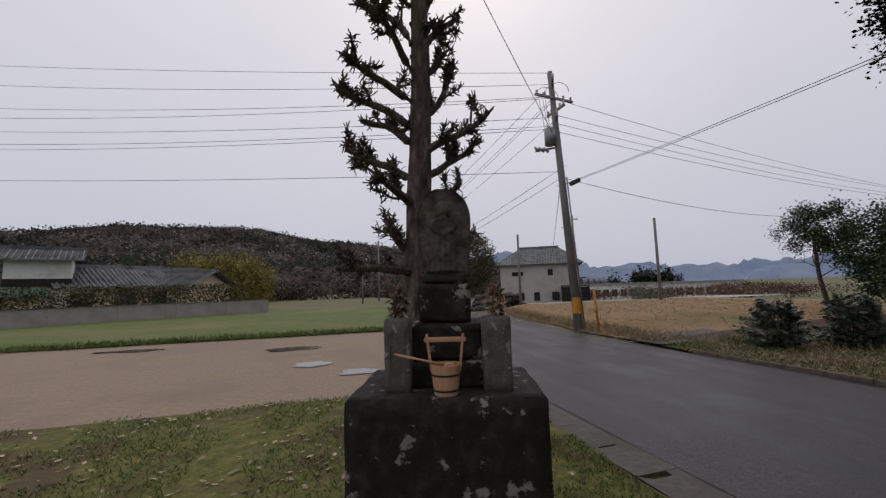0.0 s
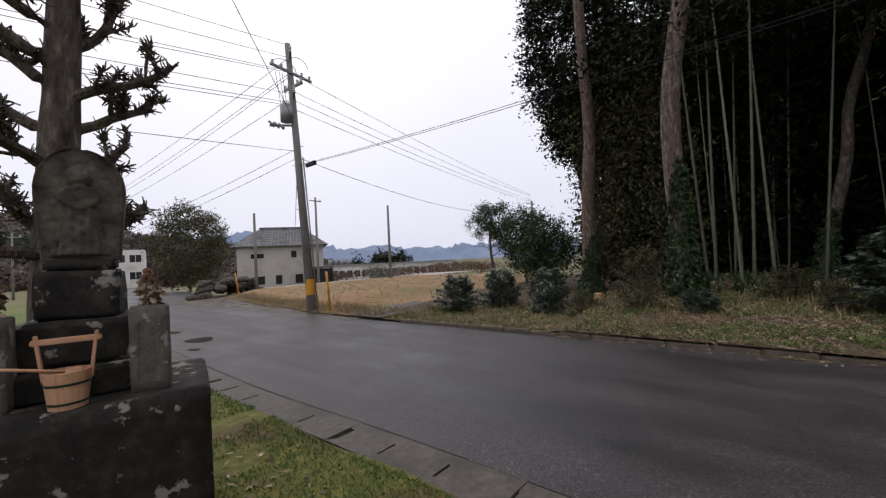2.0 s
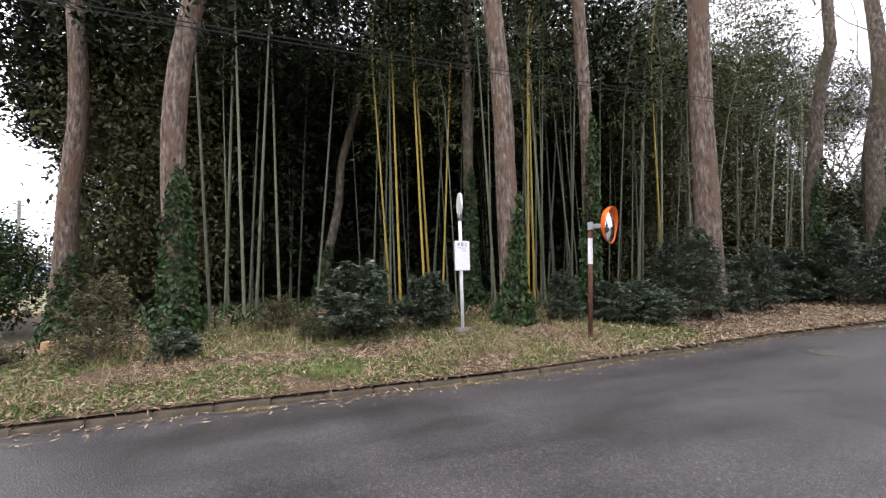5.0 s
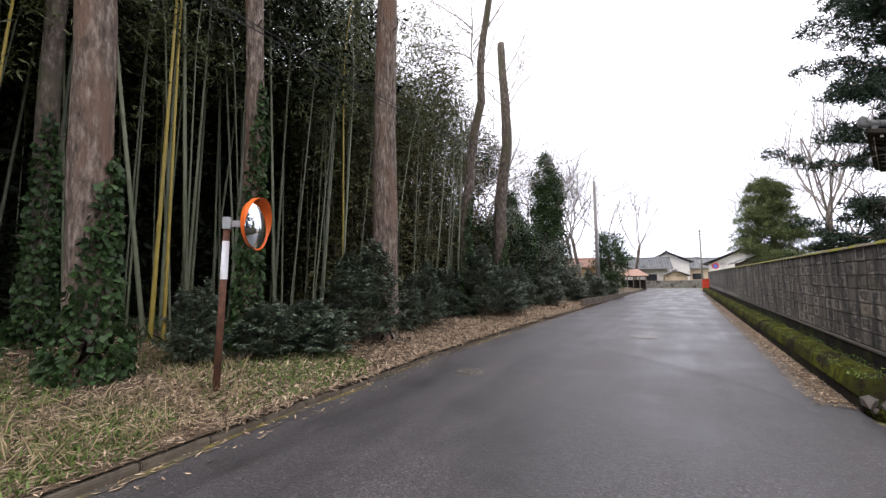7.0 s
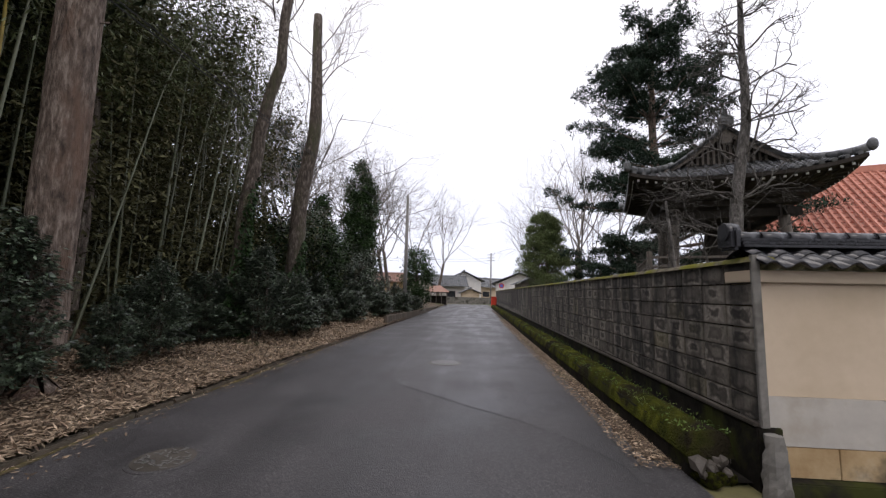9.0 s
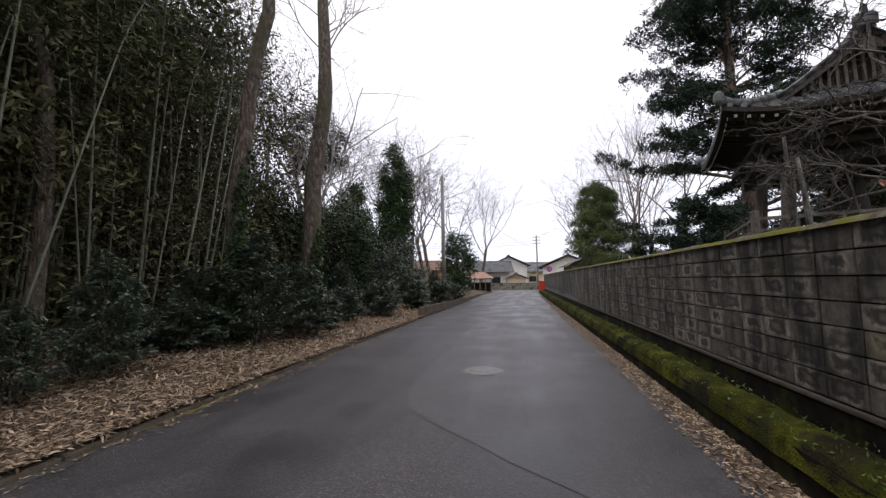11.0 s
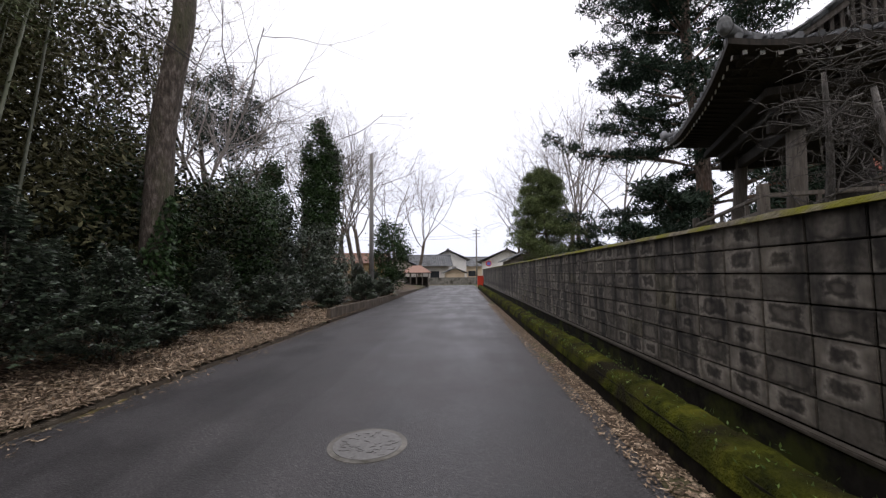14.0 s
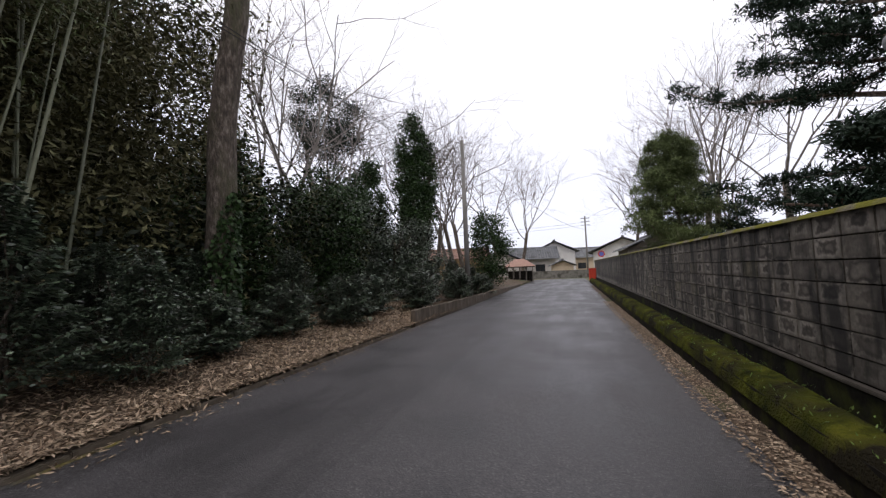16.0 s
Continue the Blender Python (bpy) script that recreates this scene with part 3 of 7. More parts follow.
strip("far_lawn", span(-34, -16.1, 0.8), lambda y: edge_x(y) + 0.5, lambda y: 40.0, lambda x, y: 0.06 + 0.08 * smooth((-y - 16.1) / 2) + 0.05 * noise.noise((x * 0.3, y * 0.3, 7)), M_LAWN, "bright green lawn beyond the sandy lot", "grass", 40)

for px, py, rx, ry in ((3.83, -10.2, 0.4, 0.3), (1.25, -6.9, 0.22, 0.3), (2.9, -9.0, 0.4, 0.25), (4.5, -12.9, 0.75, 0.35), (9.1, -14.6, 0.8, 0.3)):
    pts = [(px, py, 0.03)]
    for i in range(36):
        w = 2 * math.pi * i / 36
        k = 1 + 0.6 * noise.noise((math.cos(w) * 1.5 + px, math.sin(w) * 1.5 + py, 1)) + 0.15 * noise.noise((math.cos(w) * 5 + px, math.sin(w) * 5, 4))
        pts.append((px + rx * k * math.cos(w), py + ry * k * math.sin(w), 0.03))
    tagged(lump("puddle", pts, [(0, i, i % 36 + 1) for i in range(1, 37)], M_PUDDLE), "shallow rain puddle on damp sand", "puddle", "puddles on the lot")
for px, py, rx in ((-0.43, -10.9, 0.24), (-0.44, -12.9, 0.17), (-0.6, -15.6, 0.14), (0.05, -9.8, 0.1), (-1.0, -17.5, 0.14)):
    pts = [(px, py, 0.006)]
    for i in range(20):
        w = 2 * math.pi * i / 20
        k = 1 + 0.35 * noise.noise((math.cos(w) + px, math.sin(w) + py, 1))
        pts.append((px + rx * k * math.cos(w), py + rx * 1.6 * k * math.sin(w), 0.006))
    tagged(lump("puddle", pts, [(0, i, i % 20 + 1) for i in range(1, 21)], M_DARKCONC), "dark wet pothole in the asphalt edge", "pothole", "potholes along the lane")


# ---- left kerb, one stone after another ----
def kerb_line(y0, y1, step):
    root = empty("kerb_stones", Matrix(), "weathered concrete kerb with yellow moss along the lane", "kerb", kind="structure")
    me = None
    for y in span(y0, y1, step)[:-1]:
        if me is None:
            bm = box(bmesh.new(), -0.065, 0.065, 0.003, step - 0.003, -0.1, 0.07, bevel=0.012)
            me = bpy.data.meshes.new("kerb_stone")
            bm.to_mesh(me)
            bm.free()
            me.materials.append(M_KERB)
        ob = new("kerb_stone", me)
        ob.parent = root
        dx = kerb_x(y + step) - kerb_x(y)
        ob.matrix_basis = pose(kerb_x(y) - 0.065 + random.uniform(-0.008, 0.008), y, random.uniform(-0.02, 0.006), random.uniform(-0.8, 0.8), random.uniform(-5, 5), -math.degrees(math.atan2(dx, step)))


kerb_line(-8.2, 22.4, 0.6)

# ---- retaining wall after the grove ----
ret = empty("retaining_wall", Matrix(), "low stained concrete retaining wall along the verge", "wall", kind="structure")
for y in span(22.8, 46.8, 1.5)[:-1]:
    ob = part("concrete_section", box(bmesh.new(), -0.14, 0, 0.004, 1.496, -0.1, 0.46 - 0.012 * (y - 22), bevel=0.012), M_RETAIN, ret)
    ob.matrix_basis = pose(kerb_x(y) - 0.02, y, 0, 0, 0, -math.degrees(math.atan2(kerb_x(y + 1.5) - kerb_x(y), 1.5)))

# ---- lidded gutter beside the lane, near the monument ----
gut = empty("gutter_lids", Matrix(), "worn concrete gutter lids with broken gaps", "gutter", kind="structure")
for i, y in enumerate(span(-22, 0.2, 0.6)[:-1]):
    w = 0.42
    slot = (0.085, 0.03, 0.035, 0.02, 0.03)[i % 5] if i % 7 else 0.004
    bm = bmesh.new()
    line = ((0, 0.0015), (w * 0.3, 0.0015), (w * 0.33, slot), (w * 0.77, slot), (w * 0.8, slot if i % 5 == 0 else 0.0015), (w, 0.0015), (w, 0.5985), (0, 0.5985))
    low_face = bm.faces.new([bm.verts.new((px, py, -0.08)) for px, py in line])
    for v in [e for e in bmesh.ops.extrude_face_region(bm, geom=[low_face])["geom"] if isinstance(e, bmesh.types.BMVert)]:
        v.co.z = 0.0
    ob = part("gutter_lid", bm, M_LID, gut)
    ob.matrix_basis = pose(edge_x(y) + 0.02, y, 0.006 + random.uniform(-0.003, 0.003), random.uniform(-0.3, 0.3), random.uniform(-0.5, 0.5), -math.degrees(math.atan2(edge_x(y + 0.6) - edge_x(y), 0.6)))
strip("gutter_bed", span(-22.5, 0.4, 1), lambda y: edge_x(y) - 0.02, lambda y: edge_x(y) + 0.6, lambda x, y: -0.02, M_DARKCONC, "dark wet bed of the gutter", "gutter", 2)

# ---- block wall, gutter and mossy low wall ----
# gutter bottom and footing: shade of the narrow gap is in their colour
strip("gutter_channel", span(8.4, 51, 2), lambda y: 1.7, lambda y: 1.95, lambda x, y: 0.01, M_DARKCONC, "wet bottom of the wall gutter, darkened for the gap's shade", "gutter", 1)
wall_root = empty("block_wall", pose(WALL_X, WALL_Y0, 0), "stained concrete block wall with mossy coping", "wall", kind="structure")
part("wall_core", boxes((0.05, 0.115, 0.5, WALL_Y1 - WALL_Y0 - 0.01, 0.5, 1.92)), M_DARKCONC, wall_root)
part("wall_footing", boxes((-0.05, 0.16, 0.01, WALL_Y1 - WALL_Y0, -0.1, 0.50), bevel=0.01), M_DARKCONC, wall_root, "wet concrete footing, blackened for the shade of the narrow gutter")
part("footing_lip", boxes((-0.07, 0.0, 0.02, WALL_Y1 - WALL_Y0, 0.502, 0.535), bevel=0.008), M_LID, wall_root, "pale concrete lip")


part("corner_post", boxes((-0.025, 0.045, -0.012, 0.026, 0.5, 1.985), bevel=0.006), M_CONC, wall_root, "thin pale concrete corner post")


def ridge_strip(name, y0, y1, x0, x1, z0, z1, material, parent, label, step=0.12, amp=0.02, n=7):
    """A soft uneven bar along y, rounded on top."""
    verts, faces = [], []
    ys = span(y0, y1, step)
    for y in ys:
        for i in range(n + 1):
            u = i / n
            top = z0 + (z1 - z0) * (1 - 0.38 * abs(2 * u - 1) ** 3) + amp * noise.noise((u * 3, y * 2.3, 3)) + 0.5 * amp * noise.noise((u * 7, y * 9, 8))
            z = top if 0 < i < n else z0
            verts.append((x0 + (x1 - x0) * u + 0.4 * amp * noise.noise((y * 3, u, 1)), y, z))
    for j in range(len(ys) - 1):
        for i in range(n):
            a = j * (n + 1) + i
            faces.append((a, a + 1, a + n + 2, a + n + 1))
    faces += [tuple(range(n, -1, -1)), tuple((len(ys) - 1) * (n + 1) + i for i in range(n + 1))]
    return lump(name, verts, faces, material, parent, label, smooth=True)


cop = ridge_strip("coping", 0.0, WALL_Y1 - WALL_Y0, -0.035, 0.20, 1.922, 1.975, M_COPING, wall_root, "moss-covered wall coping", 0.1, 0.012)
low = empty("mossy_kerb_wall", pose(0, WALL_Y0, 0), "low gutter wall overgrown with bright green moss", "kerb", kind="structure")
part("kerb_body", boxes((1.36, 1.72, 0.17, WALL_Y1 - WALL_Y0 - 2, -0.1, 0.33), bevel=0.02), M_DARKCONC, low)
ridge_strip("moss_cushion", 0.16, WALL_Y1 - WALL_Y0 - 2, 1.335, 1.745, 0.18, 0.40, M_MOSS, low, "thick cushion of green moss", 0.06, 0.035, 12)

for i in range(16):
    bm = bmesh.new()
    bmesh.ops.create_icosphere(bm, subdivisions=1, radius=1.0)
    for v in bm.verts:
        v.co *= 1 + 0.4 * noise.noise(v.co * 1.3 + Vector((i * 2.1, 0, 0)))
    ob = tagged(part("rubble_stone", bm, M_LID if i % 3 else M_MOSS), "broken rubble at the end of the low wall", "stone", "rubble at the wall corner")
    k = random.uniform(0.03, 0.085)
    ob.matrix_basis = pose(random.uniform(1.36, 1.72), WALL_Y0 + random.uniform(0.0, 0.24), k * 0.5 + 0.06 * (i % 3), random.uniform(0, 90), 0, random.uniform(0, 360)) @ Matrix.Scale(k, 4)
strip("moss_strip", span(-1, 15, 0.25), lambda y: kerb_x(y) - 0.01, lambda y: kerb_x(y) + 0.08 + 0.09 * noise.noise((y * 0.9, 0, 2)) + 0.05 * noise.noise((y * 4, 1, 2)), lambda x, y: 0.006, M_OCHREMOSS, "yellow moss and grit along the kerb foot", "moss", 2)
strip("litter_strip", span(8.8, 44, 0.25), lambda y: 1.12 + 0.09 * noise.noise((y * 1.1, 3, 0)) + 0.05 * noise.noise((y * 4, 3, 0)), lambda y: 1.37, lambda x, y: 0.009, M_LITTER, "wet soil and leaves along the low wall", "ground", 3)


# ---- temple side: cream wall with tiled roof ----
def tile_mesh(name, w, l, h, material, n=7):
    """A curved roof tile: an S across its width, running along y."""
    verts, faces = [], []
    for k, t in enumerate((0.0, -0.018)):
        for j in range(2):
            for i in range(n + 1):
                u = i / n
                z = h * math.sin(u * 2 * math.pi) * 0.5 + t + (0.012 if j == 0 else 0)
                verts.append((u * w, j * l, z))
    m = n + 1
    for j in range(1):
        for i in range(n):
            faces.append((i, i + 1, m + i + 1, m + i))
    for i in range(n):
        faces.append((2 * m + i, i, i + 1, 2 * m + i + 1)[::-1])
    for i in range(n):
        faces.append((2 * m + i, 3 * m + i, 3 * m + i + 1, 2 * m + i + 1))
    return mesh_of(name, verts, faces, material, True)


CREAM_Y = 8.33
gatewall = empty("cream_wall", pose(WALL_X + 0.03, CREAM_Y, 0), "cream plastered temple wall under a black tiled roof", "wall", kind="structure")
part("plaster", boxes((0.0, 7.0, 0.02, 0.34, 0.76, 1.74)), M_CREAM, gatewall)
part("eave_board", boxes((-0.05, 7.0, -0.03, 0.36, 1.742, 1.85), bevel=0.006), M_CREAM, gatewall, "cream plaster moulding under the eave")
for i in range(7):
    x = i * 0.98
    part("base_slab", boxes((x + 0.003 if i else 0.0, x + 0.977, 0.0, 0.33, 0.35, 0.757), bevel=0.004), M_CREAMSTONE, gatewall)
    part("foot_slab", boxes((x - 0.4 if i else 0.0, x + 0.575, 0.002, 0.33, 0.10, 0.347), bevel=0.004), M_OCHRE, gatewall)
part("plinth", boxes((0.1, 7.0, -0.1, 0.33, -0.05, 0.095), bevel=0.012), M_DARKCONC, gatewall)
tile = tile_mesh("roof_tile", 0.225, 0.30, 0.062, M_TILE)
for side in (0, 1):
    for row in range(2):
        for i in range(31):
            ob = new("roof_tile", tile)
            ob.parent = gatewall
            if side == 0:
                ob.matrix_basis = pose(-0.02 + i * 0.222, -0.17 + row * 0.17, 1.885 + row * 0.095, 27, 0, 0)
            else:
                ob.matrix_basis = pose(0.205 + i * 0.222, 0.53 - row * 0.17, 1.885 + row * 0.095, 27, 0, 180)
bm = bmesh.new()
for k, (hw, z) in enumerate(((0.15, 2.075), (0.135, 2.105), (0.12, 2.135))):
    box(bm, -0.06, 7.0, 0.18 - hw, 0.18 + hw, z - 0.012, z + 0.013, bevel=0.005)
part("ridge_tiles", bm, M_TILE, gatewall)
bm = bmesh.new()
for i in range(28):
    cyl(bm, (-0.08 + i * 0.25, 0.18, 2.165), (0.165 + i * 0.25, 0.18, 2.165), 0.062, 0.057, 12)
part("ridge_cap", bm, M_TILE, gatewall)
bm = box(bmesh.new(), -0.14, -0.05, 0.05, 0.31, 2.04, 2.25, bevel=0.03)
cyl(bm, (-0.15, 0.18, 2.22), (-0.04, 0.18, 2.22), 0.085, 0.085, 14)
part("ridge_end_tile", bm, M_TILE, gatewall)
verts, faces = [], []
for j in range(10):
    for i in range(12):
        w = 2 * math.pi * i / 12
        r = 0.13 - 0.05 * (j / 9) + 0.03 * noise.noise((math.cos(w) * 2, math.sin(w) * 2, j * 0.5))
        verts.append((r * math.cos(w) * 0.9, r * math.sin(w) * 0.7 - 0.05, -0.03 + 0.5 * j / 9))
for j in range(9):
    for i in range(12):
        faces.append((j * 12 + i, j * 12 + (i + 1) % 12, (j + 1) * 12 + (i + 1) % 12, (j + 1) * 12 + i))
faces.append(tuple(108 + i for i in range(12)))
stub = tagged(lump("corner_stub", verts, faces, M_CONC), "rough concrete stub at the wall corner", "stub")
stub.matrix_basis = pose(WALL_X + 0.02, CREAM_Y - 0.06, 0)


# ---- bell tower ----
def bell_tower():
    root = empty("bell_tower", pose(7.27, 17.97, 0, 0, 0, -18), "old wooden temple bell tower with grey tiled hip-and-gable roof", "bell tower")
    part("stone_platform", box(bmesh.new(), -2.3, 2.3, -2.3, 2.3, -0.1, 2.05, bevel=0.03), M_CONC, root)
    for sx in (-1, 1):
        for sy in (-1, 1):
            bm = cyl(bmesh.new(), (sx * 1.45, sy * 1.45, 2.05), (sx * 1.32, sy * 1.32, 4.5), 0.15, 0.13, 16)
            part("corner_post", bm, M_OLDWOOD, root)
    for z, r in ((4.1, 0.12), (2.75, 0.07)):
        bm = bmesh.new()
        for s in (-1, 1):
            box(bm, -1.75, 1.75, s * 1.36 - 0.07, s * 1.36 + 0.07, z - r, z + r, bevel=0.01)
            box(bm, s * 1.36 - 0.07, s * 1.36 + 0.07, -1.75, 1.75, z - r + 0.003, z + r - 0.003, bevel=0.01)
        if z > 4:
            part("tie_beam", bm, M_DARKWOOD, root)
        else:
            bm.free()
    part("bracket_layer", boxes((-1.7, 1.7, -1.7, 1.7, 4.3, 4.46), (-1.95, 1.95, -1.95, 1.95, 4.48, 4.62), bevel=0.01), M_DARKWOOD, root)
    bm = bmesh.new()
    bmesh.ops.create_cone(bm, cap_ends=True, segments=24, radius1=0.42, radius2=0.30, depth=0.95, matrix=Matrix.Translation((0, 0, 3.3)))
    bmesh.ops.create_uvsphere(bm, u_segments=24, v_segments=8, radius=0.30, matrix=Matrix.Translation((0, 0, 3.77)))
    part("bronze_bell", bm, M_DARKWOOD, root, "dark bronze bell")
    # balustrade
    for sx in (-2.15, 2.15):
        for sy in (-2.15, 2.15):
            bm = box(bmesh.new(), sx - 0.07, sx + 0.07, sy - 0.07, sy + 0.07, 2.05, 2.95, bevel=0.012)
            part("newel_post", bm, M_OLDWOOD, root)
    for s in (-2.15, 2.15):
        for z in (2.25, 2.5, 2.76):
            part("rail", box(bmesh.new(), -2.1, 2.1, s - 0.035, s + 0.035, z - 0.035, z + 0.035, bevel=0.01), M_OLDWOOD, root)
            part("rail", box(bmesh.new(), s - 0.034, s + 0.034, -2.1, 2.1, z - 0.034, z + 0.034, bevel=0.01), M_OLDWOOD, root)
        for i in range(-2, 3):
            part("baluster", box(bmesh.new(), i * 0.72 - 0.025, i * 0.72 + 0.025, s - 0.03, s + 0.03, 2.05, 2.74), M_OLDWOOD, root)
            part("baluster", box(bmesh.new(), s - 0.03, s + 0.03, i * 0.72 - 0.025, i * 0.72 + 0.025, 2.05, 2.74), M_OLDWOOD, root)
    # hipped skirt roof with curved eaves
    E, I, ZE, ZI = 2.65, 1.35, 4.95, 5.62
    verts, faces = [], []
    n, rings = 16, 7
    for r in range(rings):
        u = r / (rings - 1)
        half = E + (I - E) * u
        for side in range(4):
            for i in range(n):
                v = -1 + 2 * i / n
                z = ZE + (ZI - ZE) * (u ** 1.25) + 0.30 * abs(v) ** 3 * (1 - u) ** 2
                p = Vector((v * half, -half, z))
                p.rotate(Euler((0, 0, side * math.pi / 2)))
                verts.append(p)
    m = 4 * n
    for r in range(rings - 1):
        for i in range(m):
            faces.append((r * m + i, r * m + (i + 1) % m, (r + 1) * m + (i + 1) % m, (r + 1) * m + i))
    base = len(verts)
    for i in range(m):
        verts.append(verts[i] - Vector((0, 0, 0.10)))
    for i in range(m):
        c = Vector(verts[i]) * 0.62
        verts.append(Vector((c.x, c.y, 4.62)))
    for i in range(m):
        j = (i + 1) % m
        faces.append((base + i, base + j, j, i))
        faces.append((base + m + i, base + m + j, base + j, base + i))
    part_roof = lump("roof_deck", verts, faces, M_DARKWOOD, root)
    # round tile courses down each slope
    bm = bmesh.new()
    for side in range(4):
        for i in range(21):
            x = -2.5 + i * 0.25
            for k in range(8):
                u0, u1 = k / 8, (k + 1) / 8
                h0, h1 = E + (I - E) * u0, E + (I - E) * u1
                if abs(x) > h1 + 0.05:
                    continue
                pts = []
                for u, half in ((u0, h0), (u1, h1)):
                    v = max(-1, min(1, x / half))
                    z = ZE + (ZI - ZE) * (u ** 1.25) + 0.30 * abs(v) ** 3 * (1 - u) ** 2 + 0.03
                    p = Vector((x, -half, z))
                    p.rotate(Euler((0, 0, side * math.pi / 2)))
                    pts.append(p)
                cyl(bm, pts[0] + Vector((0, 0, 0.012)), pts[1], 0.062, 0.056, 7, caps=True)
                a, b = pts
                t = Vector((0.125, 0, 0))
                t.rotate(Euler((0, 0, side * math.pi / 2)))
                vs = [bm.verts.new(q) for q in (a - t, a + t, b + t, b - t)]
                bm.faces.new(vs)
    part("skirt_tiles", bm, M_TILEG, root)
    # hip ridges
    for s in range(4):
        bm = bmesh.new()
        for k in range(7):
            pts = []
            for u in (k / 7, (k + 1) / 7):
                half = E + (I - E) * u
                p = Vector((-half, -half, ZE + (ZI - ZE) * (u ** 1.25) + 0.30 * (1 - u) ** 2 + 0.12))
                p.rotate(Euler((0, 0, s * math.pi / 2)))
                pts.append(p)
            cyl(bm, pts[0], pts[1], 0.11, 0.10, 8)
        part("hip_ridge", bm, M_TILEG, root)
        c = Vector((-2.7, -2.7, 5.42))
        c.rotate(Euler((0, 0, s * math.pi / 2)))
        bm = bmesh.new()
        bmesh.ops.create_icosphere(bm, subdivisions=2, radius=0.11, matrix=Matrix.Translation(c) @ Matrix.Diagonal((1, 1, 1.5, 1)))
        part("ridge_end_tile", bm, M_TILEG, root)
    # upper gable roof: ridge runs front to back
    for s in (-1, 1):
        bm = bmesh.new()
        for i in range(15):
            y = -1.75 + i * 0.25
            for k in range(6):
                u0, u1 = k / 6, (k + 1) / 6
                q = [Vector((s * (1.5 - 1.5 * u), y, 5.52 + 1.12 * u ** 1.15 + 0.02)) for u in (u0, u1)]
                cyl(bm, q[0], q[1], 0.062, 0.056, 7)
                vs = [bm.verts.new(w) for w in (q[0] - Vector((0, 0.125, 0)), q[0] + Vector((0, 0.125, 0)), q[1] + Vector((0, 0.125, 0)), q[1] - Vector((0, 0.125, 0)))]
                bm.faces.new(vs)
        part("gable_tiles", bm, M_TILEG, root)
    for sy in (-1, 1):
        bm = bmesh.new()
        vs = [bm.verts.new(p) for p in ((-1.25, sy * 1.5, 5.6), (1.25, sy * 1.5, 5.6), (0, sy * 1.5, 6.5))]
        bm.faces.new(vs)
        part("gable_panel", bm, M_DARKWOOD, root)
        for i in range(-7, 8):
            h = 0.86 * (1 - abs(i) / 8.4)
            part("gable_slat", box(bmesh.new(), i * 0.14 - 0.028, i * 0.14 + 0.028, sy * 1.53 - 0.02, sy * 1.53 + 0.02, 5.6, 5.6 + h), M_OLDWOOD, root)
        for s in (-1, 1):
            bm = bmesh.new()
            for k in range(6):
                u0, u1 = k / 6, (k + 1) / 6
                a = [Vector((s * (1.62 - 1.62 * u), sy * 1.72, 5.48 + 1.1 * u ** 1.15)) for u in (u0, u1)]
                ps = [a[0], a[1], a[1] - Vector((0, 0, 0.16)), a[0] - Vector((0, 0, 0.16))]
                f = [bm.verts.new(p) for p in ps]
                g = [bm.verts.new(p + Vector((0, -sy * 0.06, 0))) for p in ps]
                bm.faces.new(f)
                bm.faces.new(g[::-1])
                for e in range(4):
                    bm.faces.new((f[e], f[(e + 1) % 4], g[(e + 1) % 4], g[e]))
            bmesh.ops.remove_doubles(bm, verts=bm.verts, dist=0.0002)
            part("barge_board", bm, M_OLDWOOD, root)
        bm = bmesh.new()
        box(bm, -0.2, 0.2, sy * 1.8 - 0.07, sy * 1.8 + 0.07, 6.62, 6.98, bevel=0.06)
        box(bm, -0.05, 0.05, sy * 1.8 - 0.05, sy * 1.8 + 0.05, 6.9, 7.16, bevel=0.03)
        part("ridge_ornament", bm, M_TILEG, root)
        part("gable_pendant", box(bmesh.new(), -0.14, 0.14, sy * 1.78 - 0.03, sy * 1.78 + 0.03, 6.1, 6.45, bevel=0.05), M_OLDWOOD, root)
    bm = bmesh.new()
    box(bm, -0.16, 0.16, -1.8, 1.8, 6.58, 6.74, bevel=0.01)
    cyl(bm, (0, -1.82, 6.8), (0, 1.82, 6.8), 0.10, 0.10, 10)
    part("main_ridge", bm, M_TILEG, root)
    # rafters with pale ends
    for side in range(4):
        for i in range(22):
            x = -2.4 + i * 4.8 / 21
            lift = 0.28 * abs(x / 2.65) ** 3
            m = pose(0, 0, 0, 0, 0, side * 90) @ pose(x, -2.5, 4.80 + lift, -8, 0, 0)
            part("rafter", box(bmesh.new(), -0.032, 0.032, -0.03, 0.7, -0.035, 0.035), M_DARKWOOD, root).matrix_basis = m
            part("rafter_end", box(bmesh.new(), -0.03, 0.03, -0.045, -0.031, -0.033, 0.033), M_PLASTER, root, "white-painted rafter end").matrix_basis = m


bell_tower()


